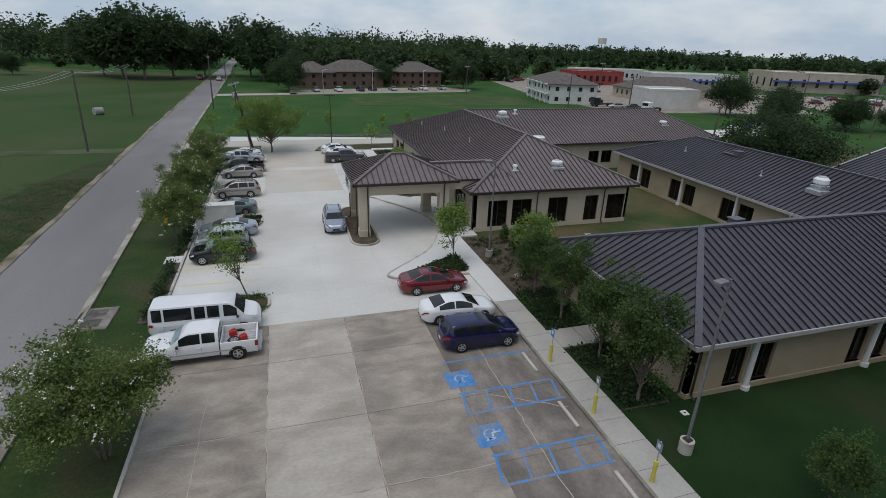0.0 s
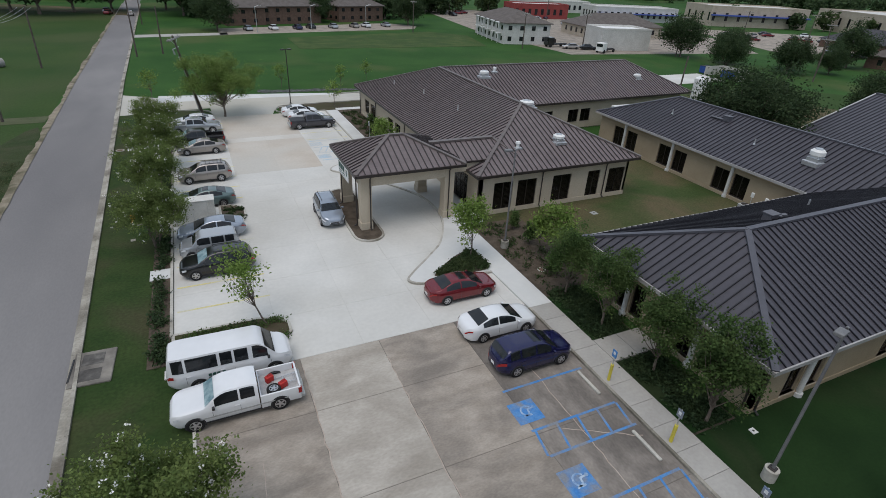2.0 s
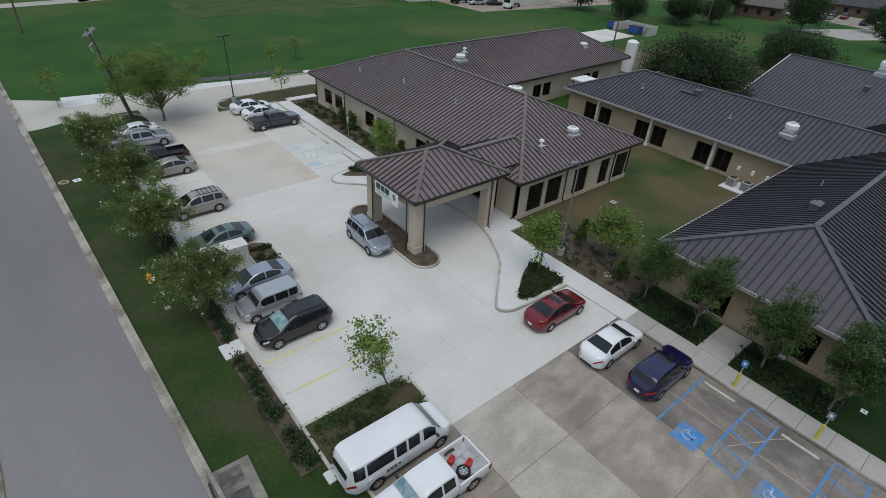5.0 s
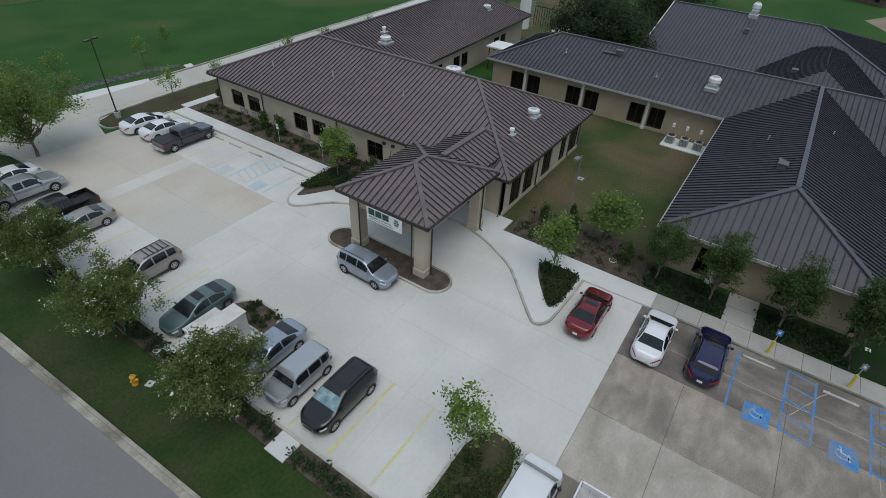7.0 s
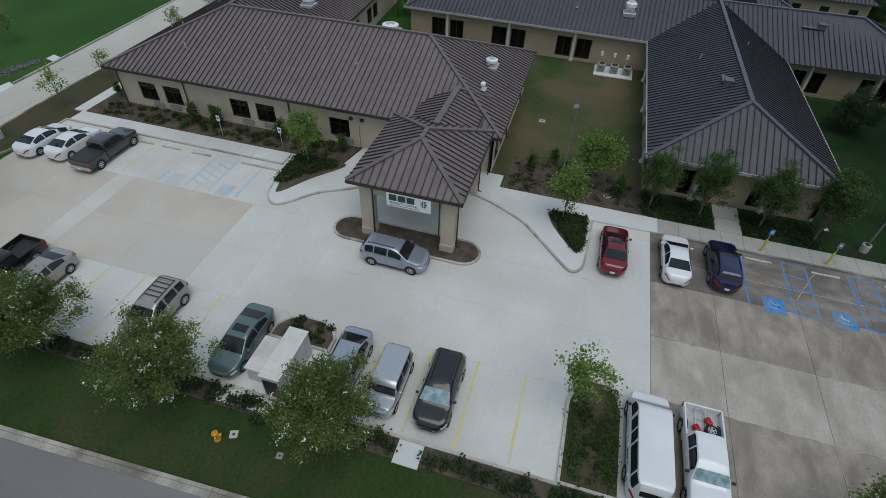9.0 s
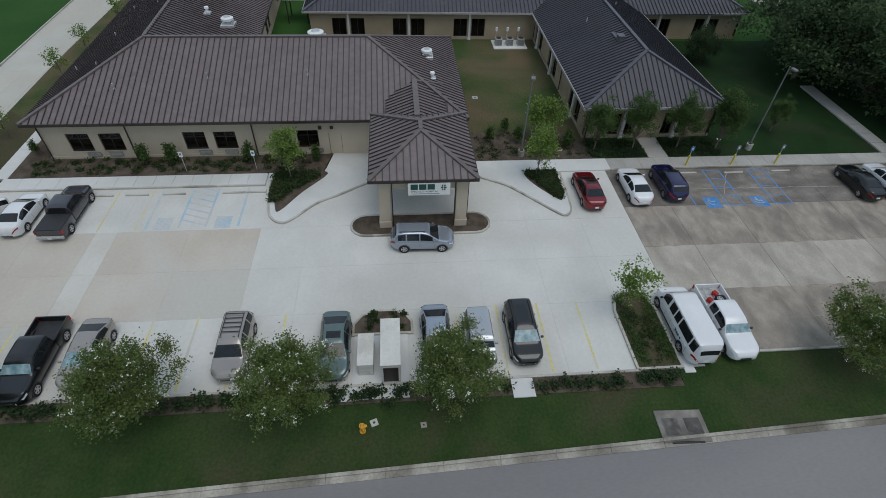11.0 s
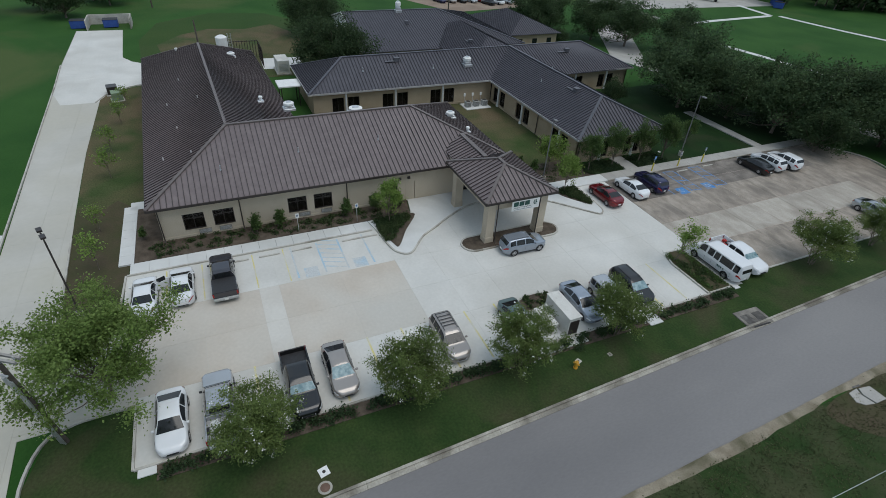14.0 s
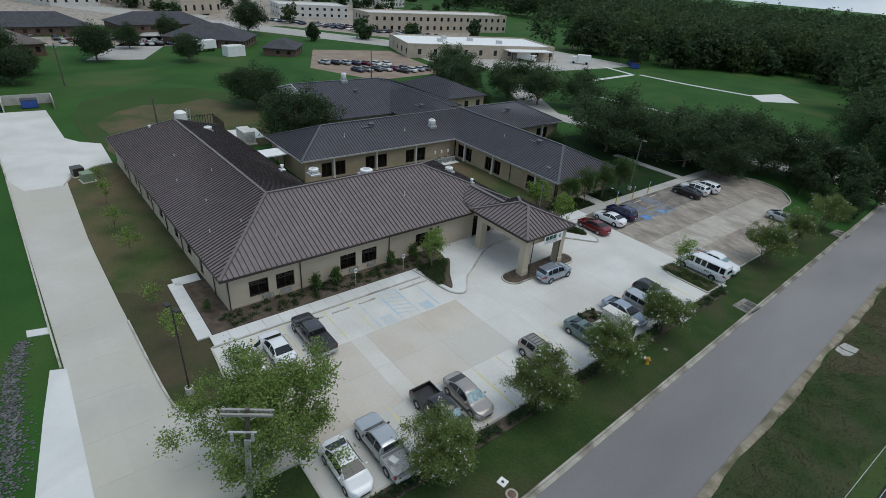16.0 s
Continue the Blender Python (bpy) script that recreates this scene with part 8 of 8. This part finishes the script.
flat_block("metal_shed", "plain off-white metal shed with a flat roof", 101, 128, 116, 139, 5.2, OFFWHITE, WHITE, -12, win=0)
hip_house("long_house", "long low building with a dark hip roof", 116, 154, 146, 170, 3.4, 7.0, TANWALL, SHINGLE, -8)
flat_block("red_shop", "red roadside shop with white roof edges", 126, 216, 152, 228, 5.5, REDWALL, WHITE, -8)
hip_house("blue_roof_shop", "small shop with a bright blue hip roof", 112, 290, 128, 304, 5.0, 9.5, OFFWHITE, BLUEWALL)
flat_block("shop_row", "row of pale shops with flat roofs", 70, 262, 112, 276, 4.5, OFFWHITE, SHINGLE, -6, group="shops")
flat_block("shop_row", "row of low shops with a blue canopy", 165, 205, 205, 222, 5.5, OFFWHITE, OFFWHITE, -14, awning=BLUEWALL, group="shops")
flat_block("shop_row", "tan retail block with stepped parapet", 215, 182, 262, 206, 8.0, TANWALL, OFFWHITE, -20, win=6.0, awning=BLUEWALL, group="shops")
flat_block("shop_row", "long tan retail block beyond the lot", 262, 128, 300, 176, 8.5, TANWALL, OFFWHITE, -24, win=6.0, group="shops")
flat_block("shop_row", "low white commercial block far off", 150, 250, 190, 262, 5, OFFWHITE, WHITE, -10, group="shops")
hip_house("brown_house", "low house with a brown shingle roof by the street", 160, 84, 178, 96, 3.2, 6.4, BRICK, SHINGLE, 15)
hip_house("field_house", "dark hip-roofed building behind the field", 168, 20, 186, 46, 2.7, 6.8, BRICK, SHINGLED, -34)
hip_house("field_house", "low brown-roofed annex behind the field", 146, 12, 160, 22, 2.4, 4.8, BRICK, SHINGLED, -34)
flat_block("storage_container", "white storage container at the field edge", 149.5, 31, 153, 37, 2.6, WHITE, WHITE, 12, win=0)
hip_house("row_houses", "long row of dark-roofed brick apartments", 199, 66, 215, 130, 2.8, 6.6, BRICK, SHINGLED, 8)
hip_house("row_houses", "dark-roofed apartment block beyond the field", 208, 24, 224, 58, 2.8, 6.5, BRICK, SHINGLED, 10)
wb_ = flat_block("white_roof_building", "wide tan building with a bright white flat roof", 125, -84, 151, -24, 4.4, TANWALL, WHITE, -18, win=6.0)
part("loading_canopy", box(bmesh.new(), -19, -26, 3.5, -13, -8, 3.8), WHITE, wb_)
for yy in (-25, -17, -9):
    block("canopy_post", wb_, BRONZE, (-18.6, yy, 1.75), (0.3, 0.3, 3.5))
for xx, yy in ((-4, -10), (2, 0), (5, 10), (-2, 14)):
    block("roof_unit", wb_, GALV, (xx, yy, 5.0), (2.2, 1.8, 1.1))
flat_block("town_block", "two-storey tan institutional block", 198, -128, 216, -46, 8.0, TANWALL, OFFWHITE, -6, 2, 4.0, group="town blocks")
flat_block("town_block", "pale institutional block with flat roof", 258, -66, 280, -28, 6.0, OFFWHITE, OFFWHITE, -10, 2, 4.0, group="town blocks")
flat_block("town_block", "distant white three-storey block", 330, -150, 375, -120, 13, OFFWHITE, OFFWHITE, 20, 3, 4.0, group="town blocks")
flat_block("town_block", "long flat-roofed building towards the town", 270, 10, 330, 34, 6.0, TANWALL, OFFWHITE, 26, 1, 5.0, group="town blocks")
flat_block("town_block", "low pale town buildings far off", 300, 60, 360, 84, 6.0, OFFWHITE, OFFWHITE, 26, 1, 5.0, group="town blocks")
tower = thing("water_tower", "pale water tower on legs above the woods", "water tower", 400, 620, 0)
tower.scale = (0.66, 0.66, 0.66)
bm = bmesh.new()
tube(bm, (0, 0, 30), (0, 0, 40), 8, n=20)
tube(bm, (0, 0, 40), (0, 0, 43), 8, 2, 20)
part("tank", bm, OFFWHITE, tower, smooth=40)
for a in range(6):
    t = a * math.pi / 3
    bm = bmesh.new()
    tube(bm, (7.5 * math.cos(t), 7.5 * math.sin(t), 0), (7 * math.cos(t), 7 * math.sin(t), 30), 0.5, n=6)
    part("leg", bm, OFFWHITE, tower)

# simpler far vehicles, a few shared meshes
def far_car_meshes(colour):
    bm = ring_loft(bmesh.new(), [body_ring(*s) for s in ((2.35, 0.66, 0.62, 0.3), (2.1, 0.86, 0.78, 0.22), (1.0, 0.9, 0.92, 0.22), (-1.7, 0.9, 0.98, 0.22), (-2.2, 0.86, 0.92, 0.25), (-2.35, 0.7, 0.7, 0.32))])
    body = mesh_of(bm, "body", colour, 40)
    bm = bmesh.new()
    ring_loft(bm, [[(1.0, 0.80, 0.9), (-1.75, 0.80, 0.9), (-1.75, -0.80, 0.9), (1.0, -0.80, 0.9)], [(0.4, 0.62, 1.38), (-1.25, 0.62, 1.38), (-1.25, -0.62, 1.38), (0.4, -0.62, 1.38)]], caps=False)
    glass = mesh_of(bm, "glazing", CARGLASS)
    roof_ = mesh_of(bbox(-1.28, -0.64, 1.36, 0.43, 0.64, 1.46, 0.04), "car_roof", colour, 40)
    return body, glass, roof_


FAR = [far_car_meshes(c) for c in (P_WHITE, P_SILVER, P_BLACK, P_RED, P_NAVY, P_BEIGE)]
WH_ME = mesh_of(tube(bmesh.new(), (0, -0.1, 0), (0, 0.1, 0), 0.33, n=12), "wheel", TYRE, 30)


def far_car(x, y, rz, i, label="distant parked car in an open lot"):
    e = thing("car", label, "car", x, y, 0.012, rz, "distant cars")
    b, g, r_ = FAR[i % len(FAR)]
    share("body", b, e)
    share("glazing", g, e)
    share("roof", r_, e)
    for xx in (1.4, -1.4):
        for yy in (0.82, -0.82):
            share("wheel", WH_ME, e, pose(xx, yy, 0.33))


LAB = ("distant white car in an open lot", "distant silver car in an open lot", "distant black car in an open lot", "distant red car in an open lot", "distant blue car in an open lot", "distant beige car in an open lot")
spots = []
for k in range(7):
    spots.append((131 - 1.2 * k, 13 - 3.0 * k, 15))
for k in range(6):
    spots.append((117 - 0.4 * k, 9 - 3.1 * k, 195))
for k in range(5):
    spots.append((112 + 0.4 * k, -4 - 3.2 * k, 15))
for k in range(8):
    spots.append((12 + 6.2 * k + (k % 3), 176 + 1.4 * k, 100))
for r_ in range(5):
    for k in range(14):
        if rng.uniform() < 0.75:
            spots.append((178 + 7 * r_ + 4.6 * k * 0.75, -72 + 12.5 * r_ * 0.6 + 2.4 * k, 125))
for k in range(22):
    if rng.uniform() < 0.75:
        spots.append((187 - 0.3 * k, 108 - 3.2 * k, 5))
    if rng.uniform() < 0.5:
        spots.append((194 - 0.3 * k, 106 - 3.2 * k, 185))
spots += [(176.5, 56 - 2.9 * k, 10) for k in range(4)]
for k in range(22):
    spots.append((100 + rng.uniform(0, 60), 176 + rng.uniform(0, 70), 90 * rng.integers(0, 4) + 10))
for k in range(18):
    spots.append((175 + rng.uniform(0, 55), 105 + rng.uniform(0, 55), -25 + 90 * rng.integers(0, 2)))
spots += [(97, 131, -20), (92.5, 133, 160), (-19.5, 215, 92), (-26, 219, 80), (-27, 226, 80)]
for i, (x, y, rz) in enumerate(spots):
    j = int(rng.integers(0, 6))
    far_car(x, y, rz, j, LAB[j])

# delivery trucks
def box_truck(x, y, rz, label, cab_mat=WHITE, box_mat=WHITE, tractor=False):
    e = thing("truck", label, "truck", x, y, 0.01, rz, "far trucks")
    part("cab", bbox(1.6, -1.1, 0.5, 3.6, 1.1, 2.6, 0.12), cab_mat, e)
    part("windscreen", box(bmesh.new(), 3.55, -0.9, 1.6, 3.63, 0.9, 2.35), CARGLASS, e)
    if tractor:
        part("chassis", bbox(-3.2, -0.5, 0.6, 1.6, 0.5, 0.95, 0.03), PLASTIC, e)
    else:
        part("cargo_box", bbox(-3.6, -1.2, 0.9, 1.5, 1.2, 3.4, 0.04), box_mat, e)
    for xx in (2.7, -2.3):
        for yy in (1.0, -1.0):
            ob = share("wheel", WH_ME, e, pose(xx, yy, 0.47) @ Matrix.Diagonal((1.4, 1.4, 1.4, 1)))


box_truck(99, 126, 200, "white and green truck tractor by the shed", WHITE, tractor=True)
box_truck(107, -84, 40, "white box delivery truck at the dock", WHITE)
box_truck(117, -64, 200, "white box truck under the loading canopy", WHITE)
box_truck(162, 45, 110, "white shuttle bus in the apartment lot", WHITE)
box_truck(161, 40, 110, "white shuttle van in the apartment lot", WHITE)
box_truck(90.5, 137, 180, "dark flatbed truck beside the apartments", P_BLACK, tractor=True)
for i, (x, y) in enumerate(((93, -100), (96, -103), (99, -106))):
    e = thing("dumpster", "blue steel dumpster at the park lane end", "dumpster", x, y, 0, 30, "blue dumpsters")
    part("body", bbox(-1.4, -1.0, 0.1, 1.4, 1.0, 1.8, 0.05), DUMPBLUE, e)
    part("lid", bbox(-1.45, -1.05, 1.8, 1.45, 1.05, 1.88, 0.02), PLASTIC, e)
tk = thing("hay_bale", "round grey bale lying in the field", "bale", -34, 124.3, 0.7, 40)
bm = bmesh.new()
tube(bm, (-0.8, 0, 0), (0.8, 0, 0), 0.75, n=16)
part("bale", bm, POLEG, tk, smooth=40)
for x, y, h in ((120, 82, 9), (96.5, 133, 9), (115.5, 117, 10), (78, 135, 9), (70.2, 73.4, 7.6), (104, 12, 8), (150, 100, 10), (170, 140, 10), (190, 130, 10), (60, 170, 9), (130, 200, 10), (105, 240, 10)):
    utility_pole(x, y, h, 20, h > 8.5, 0.1, "slender timber pole among distant lots")
for x, y in ((14, 171), (48, 180), (30, 176)):
    e = thing("street_lamp", "pale street lamp in the apartment lot", "street lamp", x, y, 0, 0, "street lamps")
    bm = bmesh.new()
    tube(bm, (0, 0, 0), (0, 0, 6.5), 0.10, 0.07, 6)
    tube(bm, (0, 0, 6.5), (1.2, 0, 6.9), 0.06, n=6)
    part("pole", bm, GALV, e)
    part("lamp_head", bbox(1.0, -0.15, 6.8, 1.7, 0.15, 6.95, 0.03), GREYMETAL, e)
